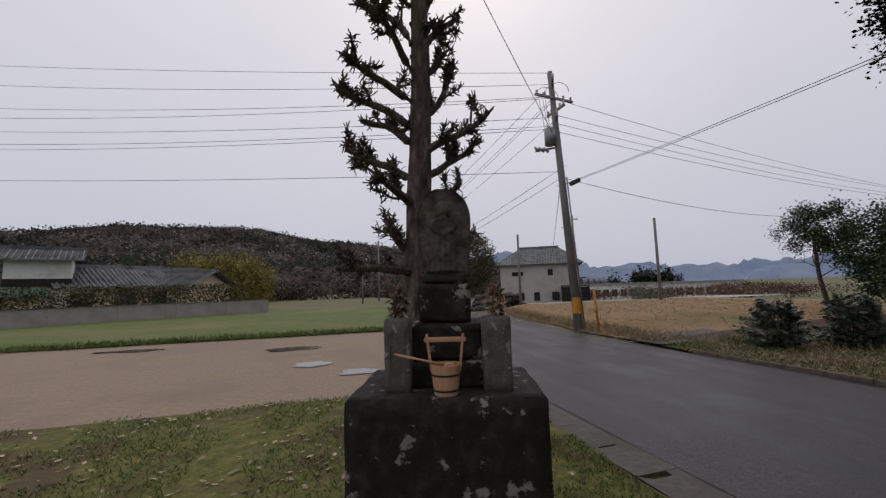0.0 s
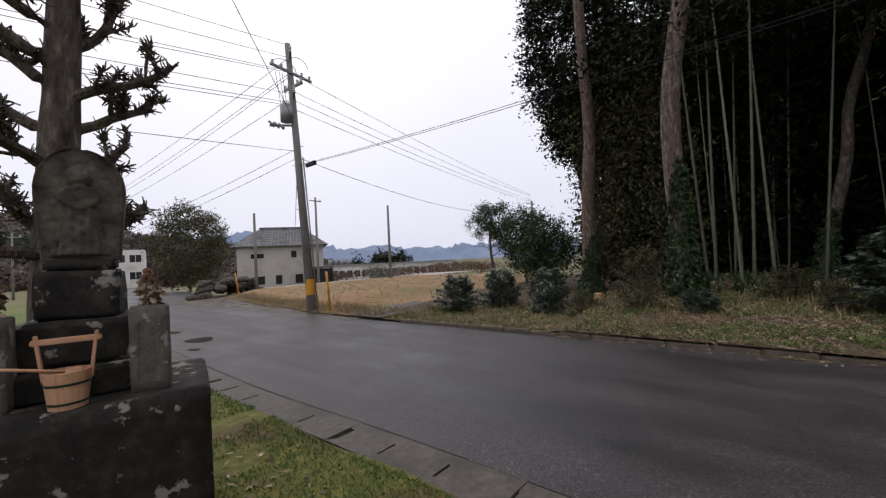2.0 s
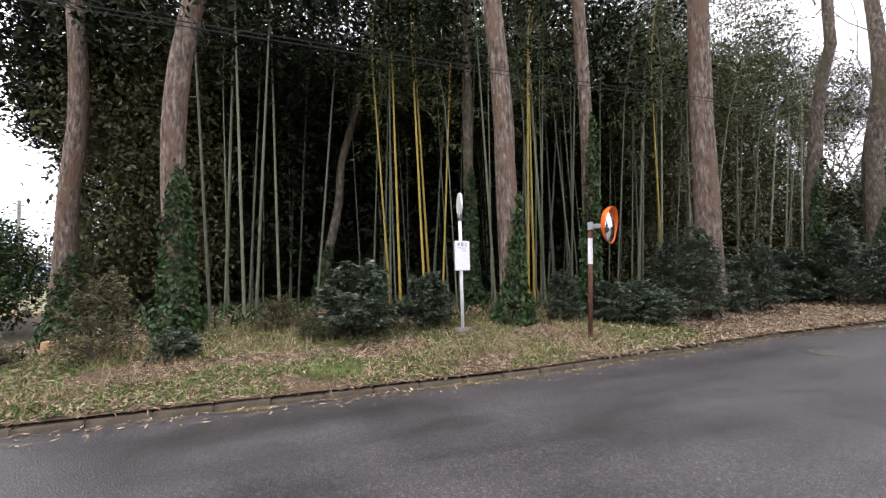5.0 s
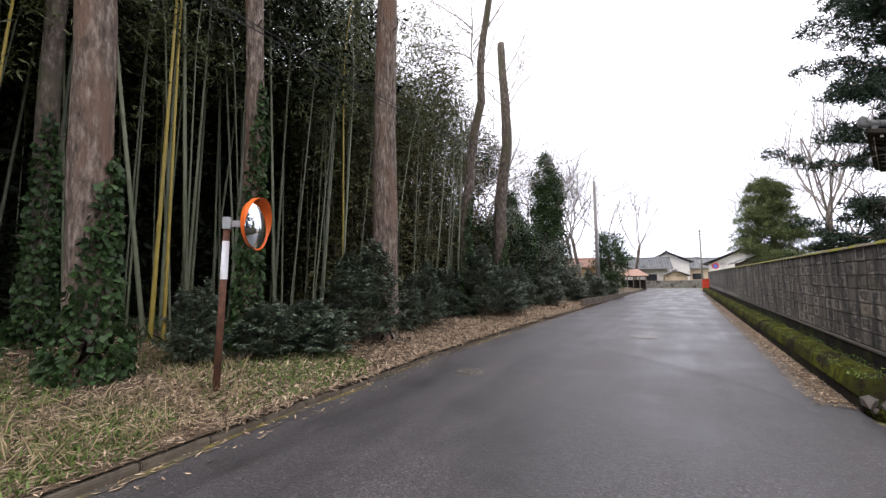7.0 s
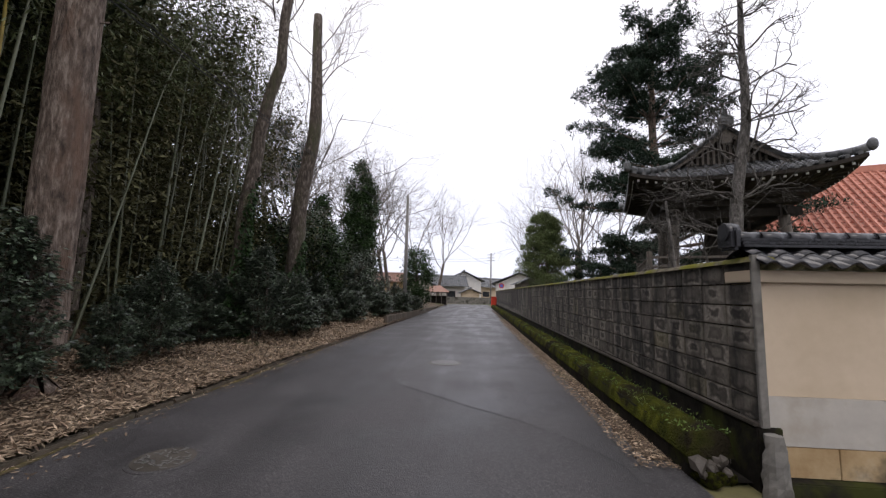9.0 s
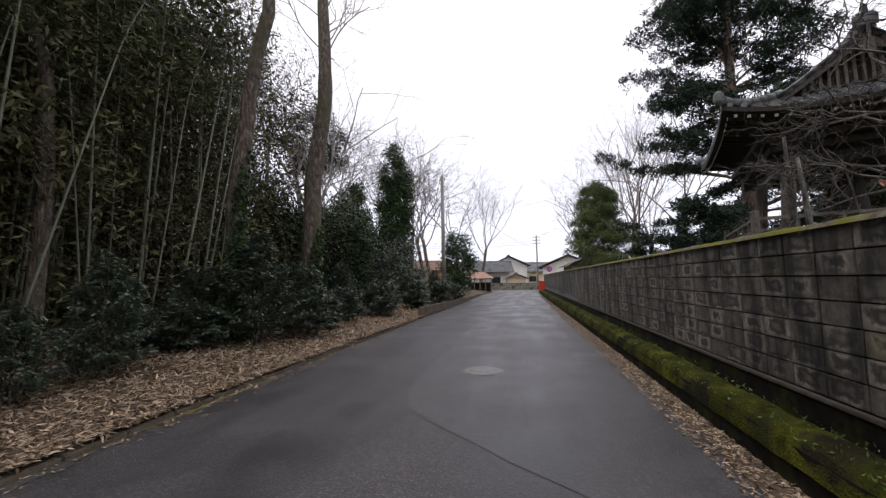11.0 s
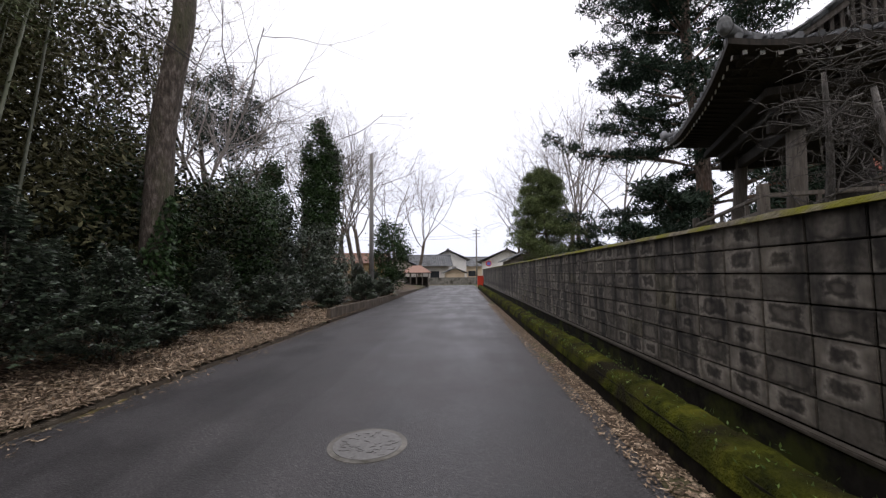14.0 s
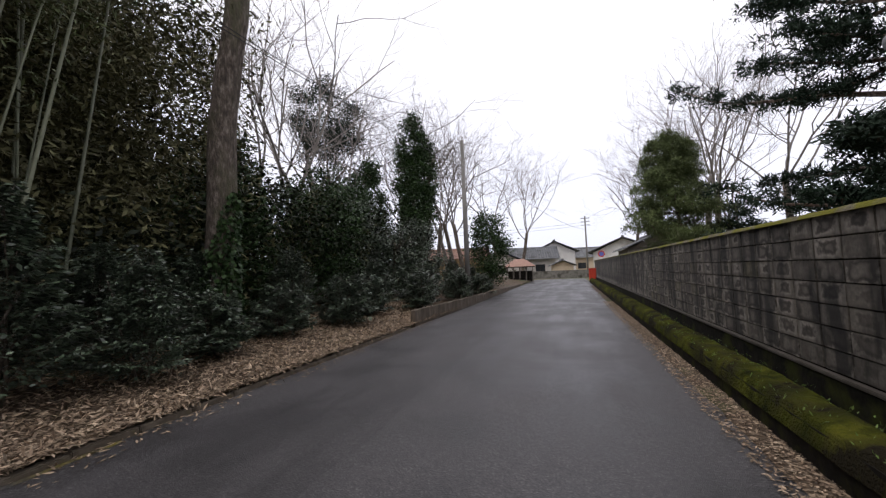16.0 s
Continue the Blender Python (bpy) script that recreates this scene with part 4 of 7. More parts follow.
# ---- red-tiled hall behind ----
def hall(name, m, w, d, eave, rise, roof_mat, wall_mat, label, category="hall", over=0.6, courses=10, hip=0.0):
    """A house body with a tiled gabled roof whose ridge runs along local x."""
    root = empty(name, m, label, category)
    part("wall", box(bmesh.new(), -w / 2, w / 2, -d / 2, d / 2, -1.9, eave), wall_mat, root)
    for s in (-1, 1):
        bm = bmesh.new()
        W, D = w / 2 + over, d / 2 + over
        for k in range(courses):
            u0, u1 = k / courses, (k + 1) / courses
            a, b = D * (1 - u0), D * (1 - u1)
            za, zb = eave - 0.1 + rise * u0 ** 1.1, eave - 0.1 + rise * u1 ** 1.1
            wa, wb = W - hip * u0, W - hip * u1
            lo = [bm.verts.new((x, s * a, za + 0.05)) for x in (-wa, wa)]
            hi = [bm.verts.new((x, s * b, zb)) for x in (-wb, wb)]
            un = [bm.verts.new((x, s * a, za if k else za - 0.03)) for x in (-wa, wa)]
            bm.faces.new((lo[0], lo[1], hi[1], hi[0]))
            bm.faces.new((un[0], un[1], lo[1], lo[0]))
        bmesh.ops.remove_doubles(bm, verts=bm.verts, dist=0.0002)
        part("roof_slope", bm, roof_mat, root)
        if hip == 0:
            bm = bmesh.new()
            f = [bm.verts.new(p) for p in ((s * w / 2, -d / 2, eave - 0.1), (s * w / 2, d / 2, eave - 0.1), (s * w / 2, 0, eave - 0.1 + rise * 0.93))]
            bm.faces.new(f)
            part("gable", bm, wall_mat, root)
        else:
            bm = bmesh.new()
            W, D = w / 2 + over, d / 2 + over
            f = [bm.verts.new(p) for p in ((s * W, -D, eave - 0.1), (s * W, D, eave - 0.1), (s * (W - hip), 0, eave - 0.1 + rise))]
            bm.faces.new(f)
            part("hip_slope", bm, roof_mat, root)
    bm = box(bmesh.new(), -(w / 2 + over - hip), w / 2 + over - hip, -0.16, 0.16, eave + rise - 0.2, eave + rise + 0.16, bevel=0.03)
    part("roof_ridge", bm, roof_mat, root)
    return root


def ribs(root, w, d, eave, rise, roof_mat, over=0.6, step=0.3, hip=0.0):
    """Round tile ribs running down both slopes."""
    W, D = w / 2 + over, d / 2 + over
    for s in (-1, 1):
        bm = bmesh.new()
        for i in range(int(2 * W / step)):
            x = -W + step / 2 + i * step
            u = 1.0 if hip == 0 else min(1.0, (W - abs(x)) / hip)
            cyl(bm, (x, s * D, eave - 0.06), (x, s * D * (1 - u), eave - 0.06 + rise * u ** 1.1), 0.06, 0.05, 5)
        part("tile_ribs", bm, roof_mat, root)


def pane(root, x, y, z, w, h, face, frame_mat=None):
    """A window: frame and glass. face: 'x' or 'y', the wall's normal."""
    fm = frame_mat or M_DARKWOOD
    t = 0.05
    win = new("window")
    win.parent = root
    win.matrix_basis = pose(x, y, z, 0, 0, 0 if face == "y" else 90)
    part("window_frame", boxes((-w / 2, w / 2, -t, t, h / 2 - 0.05, h / 2), (-w / 2, w / 2, -t, t, -h / 2, -h / 2 + 0.05), (-w / 2, -w / 2 + 0.05, -t, t, -h / 2 + 0.05, h / 2 - 0.05), (w / 2 - 0.05, w / 2, -t, t, -h / 2 + 0.05, h / 2 - 0.05), (-0.025, 0.025, -t, t, -h / 2 + 0.05, h / 2 - 0.05)), fm, win)
    part("pane", boxes((-w / 2 + 0.05, w / 2 - 0.05, -0.02, 0.02, -h / 2 + 0.05, h / 2 - 0.05)), M_GLASS, win)
    return win


h1 = hall("temple_hall", pose(18.5, 24.5, 0, 0, 0, -20), 9, 8, 3.4, 4.6, M_REDTILE, M_OLDWOOD, "temple hall with a steep red-tiled roof", over=1.2, courses=18)
ribs(h1, 9, 8, 3.4, 4.6, M_REDTILE, 1.2, 0.28)
h2 = hall("red_roofed_hut", pose(9.5, 25.5, 0, 0, 0, -18), 5, 3.5, 1.7, 0.9, M_RUST, M_DARKWOOD, "low dark hut with a red-brown tiled roof", "hut", courses=8)


# ---- plants ----
def fast_mesh(name, verts, faces4, material, smooth_on=False):
    """A mesh of quads from numpy arrays."""
    me = bpy.data.meshes.new(name)
    nv, nf = len(verts), len(faces4)
    me.vertices.add(nv)
    me.vertices.foreach_set("co", np.asarray(verts, dtype=np.float32).ravel())
    me.loops.add(nf * 4)
    me.loops.foreach_set("vertex_index", np.asarray(faces4, dtype=np.int32).ravel())
    me.polygons.add(nf)
    me.polygons.foreach_set("loop_start", np.arange(0, nf * 4, 4, dtype=np.int32))
    me.materials.append(material)
    me.update(calc_edges=True)
    return me


def leaves(centres, length, width, rng, up=0.5, droop=0.0, jitter=0.35, direction=None):
    """Folded leaf quads at the centres; up: how far they lie flat; droop: how far tips hang."""
    c = np.asarray(centres, dtype=float)
    n = len(c)
    d = rng.normal(size=(n, 3)) if direction is None else direction + 0.5 * rng.normal(size=(n, 3))
    d[:, 2] = d[:, 2] * (1 - up) - droop
    d /= np.linalg.norm(d, axis=1)[:, None] + 1e-9
    s = np.cross(d, rng.normal(size=(n, 3)) * (1 - up) + np.array([0, 0, 1.0]) * up)
    s /= np.linalg.norm(s, axis=1)[:, None] + 1e-9
    k = (1 + jitter * rng.uniform(-1, 1, size=(n, 1)))
    L, W = d * length * k, s * width * k
    v = np.stack([c, c + 0.45 * L + 0.5 * W, c + L, c + 0.45 * L - 0.5 * W], axis=1).reshape(-1, 3)
    return v, np.arange(4 * n).reshape(-1, 4)


def cloud_mesh(name, centres, length, width, material, seed=1, **kw):
    rng = np.random.default_rng(seed)
    v, f = leaves(centres, length, width, rng, **kw)
    return fast_mesh(name, v, f, material)


def blob_points(rng, n, centre, radii, shell=0.5, clumps=0, clump_r=0.3):
    """Points in an uneven ellipsoid, thicker at its skin, gathered in clumps."""
    d = rng.normal(size=(n if not clumps else clumps, 3))
    d /= np.linalg.norm(d, axis=1)[:, None]
    r = (shell + (1 - shell) * rng.uniform(0, 1, size=(len(d), 1)) ** 0.6)
    p = d * r * np.array(radii)
    if clumps:
        idx = rng.integers(0, clumps, n)
        p = p[idx] + rng.normal(size=(n, 3)) * clump_r
    return p + np.array(centre)


def limb_path(p, d, length, bend, rng, n=6, up=0.0):
    pts, q, v = [Vector(p)], Vector(p), Vector(d).normalized()
    for _ in range(n):
        v = (v + Vector(rng.normal(size=3)) * bend + Vector((0, 0, up))).normalized()
        q = q + v * (length / n)
        pts.append(q.copy())
    return pts


def taper(r0, r1, n):
    return [r0 + (r1 - r0) * i / (n - 1) for i in range(n)]


def branching(verts, faces, p, d, length, r, depth, rng, spread=0.6, kids=(3, 4), up=0.06, bend=0.12, tips=None, shrink=0.62, sides=5):
    pts = limb_path(p, d, length, bend, rng, 5, up)
    if depth < 2 and sides == 3:
        pts2 = [pts[0], pts[2], pts[3], pts[5]]
        tube_lists(verts, faces, pts2, taper(r, r * 0.4, 4), 3)
    else:
        tube_lists(verts, faces, pts, taper(r, r * 0.45, len(pts)), sides if depth > 1 else 3)
    if depth == 0:
        if tips is not None:
            tips.append(pts[-1])
        return
    for _ in range(int(rng.integers(kids[0], kids[1] + 1))):
        t = rng.uniform(0.35, 1.0)
        i = min(int(t * 5), 4)
        q = pts[i].lerp(pts[i + 1], t * 5 - i)
        dd = (pts[i + 1] - pts[i]).normalized()
        side = Vector(rng.normal(size=3))
        side = (side - dd * side.dot(dd)).normalized()
        branching(verts, faces, q, dd * (1 - spread * 0.5) + side * spread, length * shrink * rng.uniform(0.75, 1.15), r * 0.5, depth - 1, rng, spread, kids, up, bend, tips, shrink, sides)


def bare_tree(height, seed, r=0.2, depth=5, crown=0.35, spread=0.55):
    """Trunk and a fan of bare twigs; returns the root, at the origin."""
    rng = np.random.default_rng(seed)
    root = empty("bare_tree", Matrix(), "leafless winter tree with a fan of fine grey twigs", "tree", "bare trees along the lane")
    verts, faces = [], []
    trunk = limb_path((0, 0, -0.1), (0, 0, 1), height * crown + 0.1, 0.04, rng, 6, 0.03)
    tube_lists(verts, faces, trunk, taper(r, r * 0.75, len(trunk)), 8)
    lump("trunk", verts, faces, M_BARKG, root, smooth=True)
    verts, faces = [], []
    for k in range(5):
        w = 2 * math.pi * (k + rng.uniform(-0.2, 0.2)) / 5
        branching(verts, faces, trunk[-1 - k % 2], (0.55 * math.cos(w), 0.55 * math.sin(w), 1.0), height * 0.33, r * 0.36, depth, rng, spread, (2, 4), 0.045, 0.13, None, 0.66, 3)
    lump("crown", verts, faces, M_TWIG, root)
    return root


def trunk_tree(x, y, r, h, bends, seed, ivy=0.0, material=None, label="tall conifer trunk with peeling reddish bark", z0=None, ivy_side=0.0):
    """A tall trunk that leans as bends say, (height, dx, dy); ivy: height up to which leaves cling to it."""
    rng = np.random.default_rng(seed)
    z = bank(max(0.1, kerb_x(y) - x), y) - 0.15 if z0 is None else z0
    root = empty("tall_tree", pose(x, y, z), label, "tree", "tall trees of the grove")
    n = 26
    pts, rad = [], []
    for i in range(n):
        zz = h * i / (n - 1)
        dx = lerp_table([(0, 0)] + [(b[0], b[1]) for b in bends], zz)
        dy = lerp_table([(0, 0)] + [(b[0], b[2]) for b in bends], zz)
        pts.append(Vector((dx, dy, zz)))
        rad.append(r * (1.0 + 0.55 * math.exp(-zz * 3.0)) * (1 - 0.5 * zz / h) * (1 + 0.06 * noise.noise((zz * 1.7, seed, 0))))
    verts, faces = [], []
    tube_lists(verts, faces, pts, rad, 14)
    for i, v in enumerate(verts):
        ang = i % 14
        k = 0.05 * noise.noise((ang * 1.3, v.z * 0.8, seed)) + 0.03 * noise.noise((ang * 2.7, v.z * 3, seed))
        c = pts[i // 14]
        verts[i] = c + (v - c) * (1 + 2.2 * k)
    lump("trunk", verts, faces, material or M_BARK, root, smooth=True)
    for _ in range(6):
        zz = rng.uniform(1.8, h * 0.8)
        i = int(zz / h * (n - 1))
        a = rng.uniform(0, 6.28)
        d = Vector((math.cos(a), math.sin(a), 0.25))
        part("dead_stub", cyl(bmesh.new(), pts[i], pts[i] + d * (rad[i] + rng.uniform(0.05, 0.18)), 0.03, 0.012, 5), material or M_BARK, root)
    if ivy:
        m = int(900 * ivy * r / 0.24)
        zz = rng.uniform(0.05, 1, m) ** 1.2 * ivy
        a = rng.uniform(0, 6.28, m)
        keep = (zz < ivy * (0.55 + 0.45 * np.cos(a - ivy_side)))
        zz, a = zz[keep], a[keep]
        ii = np.clip((zz / h * (n - 1)).astype(int), 0, n - 2)
        cx = np.array([pts[i].x for i in ii])
        cy = np.array([pts[i].y for i in ii])
        rr = np.array([rad[i] for i in ii]) * rng.uniform(1.0, 1.16, len(ii))
        c = np.stack([cx + np.cos(a) * rr, cy + np.sin(a) * rr, zz], axis=1)
        v, f = leaves(c, 0.10, 0.085, rng, up=0.1, droop=0.8, direction=np.stack([np.cos(a), np.sin(a), -0.6 * np.ones_like(a)], axis=1))
        ob = new("ivy", fast_mesh("ivy", v, f, M_IVY))
        ob.parent = root
        ob["label"] = "dark green ivy climbing the trunk"
    return root


def shrub_meshes(seed, R, H, cone, material=None, leaf=0.078, branches=30, each=150):
    """Stems and tiers of flat leaf sprays of one bush of radius R and height H; cone: 0 a dome, 1 a cone."""
    rng = np.random.default_rng(seed)
    verts, faces, cs, ds = [], [], [], []
    stems = []
    for k in range(5):
        w = 2 * math.pi * k / 5 + rng.uniform(-0.4, 0.4)
        q = limb_path((0.05 * math.cos(w), 0.05 * math.sin(w), -0.08), (0.22 * math.cos(w), 0.22 * math.sin(w), 1.0), H * rng.uniform(0.65, 0.95), 0.08, rng, 8, 0.04)
        tube_lists(verts, faces, q, taper(0.022, 0.007, 9), 5)
        stems.append(q)
    for k in range(branches):
        u = (k + rng.uniform(0, 1)) / branches
        w = k * 2.4 + rng.uniform(-0.5, 0.5)
        rp = R * ((1 - u) ** 0.75 * cone + math.sqrt(max(0.02, 1 - (1.15 * u - 0.2) ** 2)) * (1 - cone)) * rng.uniform(0.65, 1.12)
        q = stems[k % 5]
        p0 = q[max(1, min(7, int(u * 7 + 0.5)))]
        end = Vector((rp * math.cos(w), rp * math.sin(w), H * (0.16 + 0.8 * u) + rng.uniform(-0.06, 0.06) * H))
        mid = p0.lerp(end, 0.55) + Vector((0, 0, 0.08 * R))
        pts = [p0, p0.lerp(mid, 0.5), mid, mid.lerp(end, 0.5) + Vector((0, 0, 0.03)), end]
        tube_lists(verts, faces, pts, taper(0.010, 0.003, 5), 3)
        out = np.array([math.cos(w), math.sin(w), 0.0])
        side = np.array([-out[1], out[0], 0.0])
        m = int(each * rng.uniform(0.6, 1.3))
        t = rng.uniform(0.3, 1.04, m)
        a, b = np.array(tuple(mid)), np.array(tuple(end))
        o = np.array(tuple(p0))
        line = np.where(t[:, None] < 0.55, o + (a - o) * (t[:, None] / 0.55), a + (b - a) * ((t[:, None] - 0.55) / 0.45))
        off = rng.normal(size=m) * (0.26 * R * (1.15 - t))
        c = line + side * off[:, None] + np.array([0, 0, 1]) * (rng.normal(size=m) * 0.022 - 0.25 * np.abs(off))[:, None]
        cs.append(c)
        ds.append(out * 0.7 + side * (np.sign(off) * 0.7)[:, None] + np.zeros((m, 3)))
    c, d = np.concatenate(cs), np.concatenate(ds)
    ok = c[:, 2] > 0.10
    v, f = leaves(c[ok], leaf, leaf * 0.46, rng, up=0.68, droop=0.2, direction=d[ok])
    return mesh_of("stems", verts, faces, M_BARKG), fast_mesh("foliage", v, f, material or M_LEAF)


# unit bushes: a tall cone, a middling cone, a low spreading one, a round one, a thin olive one
SHRUBS = [(shrub_meshes(11, 0.95, 2.3, 0.85, branches=60, each=200), 0.95, 2.3), (shrub_meshes(12, 0.7, 1.5, 0.6, branches=44, each=180), 0.7, 1.5), (shrub_meshes(13, 0.7, 0.85, 0.2, branches=34, each=170), 0.7, 0.85), (shrub_meshes(15, 0.6, 1.25, 0.25, branches=40, each=175), 0.6, 1.25)]
SHRUB_OLIVE = (shrub_meshes(14, 0.55, 1.2, 0.2, M_LEAFY, 0.045, 44, 130), 0.55, 1.2)


def shrub(x, y, size, height, rot=0.0, olive=False, label="", z=None):
    zz = bank(max(0.05, kerb_x(y) - x), y) - 0.02 if z is None else z
    k = 0 if height > 1.75 else (2 if height < 0.95 else (1 if size < 0.38 * height + 0.1 else 3))
    (stems, fol), R, H = SHRUB_OLIVE if olive else SHRUBS[k]
    words = ("tall cone-shaped evergreen bush with tiered sprays", "upright dark evergreen bush on the leaf litter", "low spreading evergreen bush on the verge", "rounded dark camellia bush with bare lower stems")
    root = empty("shrub", pose(x, y, zz, 0, 0, rot), label or ("thin olive-leaved bush on the grass verge" if olive else words[k]), "bush", "bushes along the verge")
    for nm, me in (("stem", stems), ("foliage", fol)):
        ob = new(nm, me)
        ob.parent = root
        ob.scale = (1.1 * size / R, 1.1 * size / R, 1.04 * height / H)
    return root


def culm_mesh(seed, h, r, material):
    rng = np.random.default_rng(seed)
    verts, faces, pts, rad = [], [], [], []
    z, q = -0.1, Vector((0, 0, 0))
    lean = rng.uniform(0.02, 0.07)
    a = rng.uniform(0, 6.28)
    step = 0.3
    while z < h:
        u = z / h
        off = lean * z + 1.6 * max(0, u - 0.6) ** 2 * 3
        rr = r * (1 - 0.75 * max(0, u))
        for dz, k in ((0.0, 1.0), (0.018, 1.12), (0.036, 0.98)):
            pts.append(Vector((off * math.cos(a), off * math.sin(a), z + dz)))
            rad.append(rr * k)
        z += step * (0.8 + 0.6 * min(1, u * 3))
    tube_lists(verts, faces, pts, rad, 7)
    culm = mesh_of("culm", verts, faces, material, True)
    top = []
    for p in pts:
        if p.z > h * 0.52 and rng.uniform() < 0.6:
            for _ in range(3):
                w = rng.uniform(0, 6.28)
                L = rng.uniform(0.3, 1.1)
                top += [tuple(p + Vector((math.cos(w) * L * s, math.sin(w) * L * s, -0.25 * L * s * s + 0.12))) for s in rng.uniform(0.2, 1.0, 11)]
    t = np.array(top) + rng.normal(size=(len(top), 3)) * 0.07
    v, f = leaves(t, 0.16, 0.03, rng, up=0.4, droop=0.5)
    return culm, fast_mesh("foliage", v, f, M_BAMLEAF)


CULMS = [culm_mesh(21, 11.5, 0.036, M_BAMBOO), culm_mesh(22, 10.0, 0.029, M_BAMBOO), culm_mesh(23, 12.5, 0.042, M_BAMBOO), culm_mesh(24, 9.0, 0.025, M_BAMBOO)]
CULMS_Y = [culm_mesh(25, 11.0, 0.043, M_BAMBOOY), culm_mesh(26, 10.5, 0.037, M_BAMBOOY)]


def bamboo(x, y, k, rot, tilt=0.0, yellow=False, scale=1.0):
    root = empty("bamboo", pose(x, y, bank(max(0.1, kerb_x(y) - x), y) - 0.05, tilt, 0, rot), "golden-yellow bamboo culm in the grove" if yellow else "slender grey-green bamboo culm in the grove", "bamboo", "bamboo of the grove")
    culm, fol = (CULMS_Y if yellow else CULMS)[k % (2 if yellow else 4)]
    for nm, me in (("culm", culm), ("foliage", fol)):
        ob = new(nm, me)
        ob.parent = root
        ob.scale = (scale, scale, scale)
    return root


# tall trunks of the grove
trunk_tree(-11.1, -5.75, 0.24, 17, ((3, 0.1, 0.1), (6, 0.25, 0.35), (9, 0.4, 0.3), (17, 0.6, 0.2)), 1, 2.4, ivy_side=1.0)
trunk_tree(-7.85, -2.4, 0.24, 17, ((4, 0.0, -0.1), (9, 0.1, 0.5), (17, 0.3, 1.0)), 2, 3.4, ivy_side=0.6)
trunk_tree(-6.75, 4.2, 0.25, 18, ((4, 0.05, -0.1), (10, -0.1, -0.35), (18, 0.2, -0.6)), 3, 3.0, ivy_side=0.8)
trunk_tree(-7.05, 6.5, 0.19, 17, ((4, 0.05, 0.05), (9, 0.1, -0.1), (17, 0.3, 0.3)), 4, 5.2, ivy_side=0.2)
trunk_tree(-6.05, 9.2, 0.29, 18, ((5, 0.0, 0.0), (10, 0.2, -0.1), (18, 0.6, -0.4)), 5, 0.0)
trunk_tree(-9.45, 12.6, 0.15, 15, ((3, 0.0, 0.1), (5, 0.05, 0.0), (7, 0.0, -0.5), (9.5, 0.2, -1.0), (15, 0.3, -1.3)), 6, 0.0, M_BARKG, "slim crooked grey trunk in the grove")
trunk_tree(-9.2, 4.25, 0.17, 15, ((4, 0.0, 0.0), (15, 0.2, 0.2)), 7, 4.0, M_BARKG, "ivy-clad trunk deep in the grove")
trunk_tree(-11.8, 0.3, 0.16, 9, ((4, 0.0, 0.6), (7, 0.0, 1.2), (9, 0.1, 1.5)), 8, 2.0, M_BARKG, "leaning ivy-clad trunk deep in the grove")
fork = trunk_tree(-7.3, 18.6, 0.33, 12.5, ((4, 0.1, 0.0), (8, 0.5, 0.1), (12.5, 0.2, 0.4)), 10, 3.2, M_BARKG, "big pollarded grey tree with sawn limbs")
dark = trunk_tree(-6.95, 14.7, 0.21, 13, ((3, 0.05, 0.0), (5.5, 0.25, 0.1), (6.8, 0.45, 0.1), (7.8, 0.75, 0.1), (9, 0.7, 0.2), (13, 1.1, 0.5)), 12, 4.5, M_BARKG, "dark crooked tree trunk beside the pollard")
for tree, seed, z in ((fork, 31, 10.5), (dark, 32, 10.5)):
    rng = np.random.default_rng(seed)
    verts, faces = [], []
    for k in range(7):
        w = rng.uniform(0, 6.28)
        branching(verts, faces, (0.35, 0.3, z + 0.3 * k - 1.5), (math.cos(w), math.sin(w), 0.9), 2.4, 0.032, 4, rng, 0.5, (3, 4), 0.05, 0.12, None, 0.66, 3)
    lump("crown", verts, faces, M_TWIG, tree)

# bamboo
rng = np.random.default_rng(5)
for i in range(104):
    y = rng.uniform(-2.0, 16.5)
    x = kerb_x(y) - 4.2 - 6.0 * rng.uniform(0, 1) ** 1.3
    bamboo(x, y, int(rng.integers(0, 4)), rng.uniform(0, 360), rng.uniform(-4, 4), scale=rng.uniform(0.85, 1.15))
for i, (x, y, tl) in enumerate(((-9.5, 2.3, 1), (-9.6, 2.05, 6), (-9.5, 2.98, 2), (-9.4, 3.45, -1), (-9.7, 3.2, 3), (-8.5, 5.8, 2), (-8.4, 5.55, -1), (-7.9, 9.7, 3))):
    bamboo(x, y, i, (i * 13) % 20 - 10, tl, True)

# leaning culms at the grove front
for i, (x, y, tl) in enumerate(((-7.7, 14.5, -12), (-7.9, 14.8, -9), (-7.6, 15.2, -14), (-8.1, 15.5, -7), (-7.9, 16.1, -11), (-8.3, 13.9, -5), (-8.0, 14.2, -16), (-7.7, 8.5, -6), (-7.9, 8.9, -9), (-8.0, 8.1, -4), (-7.6, 9.3, -8), (-8.2, 10.4, -10), (-8.0, 10.9, -7), (-7.9, 11.3, -12))):
    bamboo(x, y, i, (i * 7) % 16 - 8, tl, scale=0.85 + 0.03 * (i % 5))

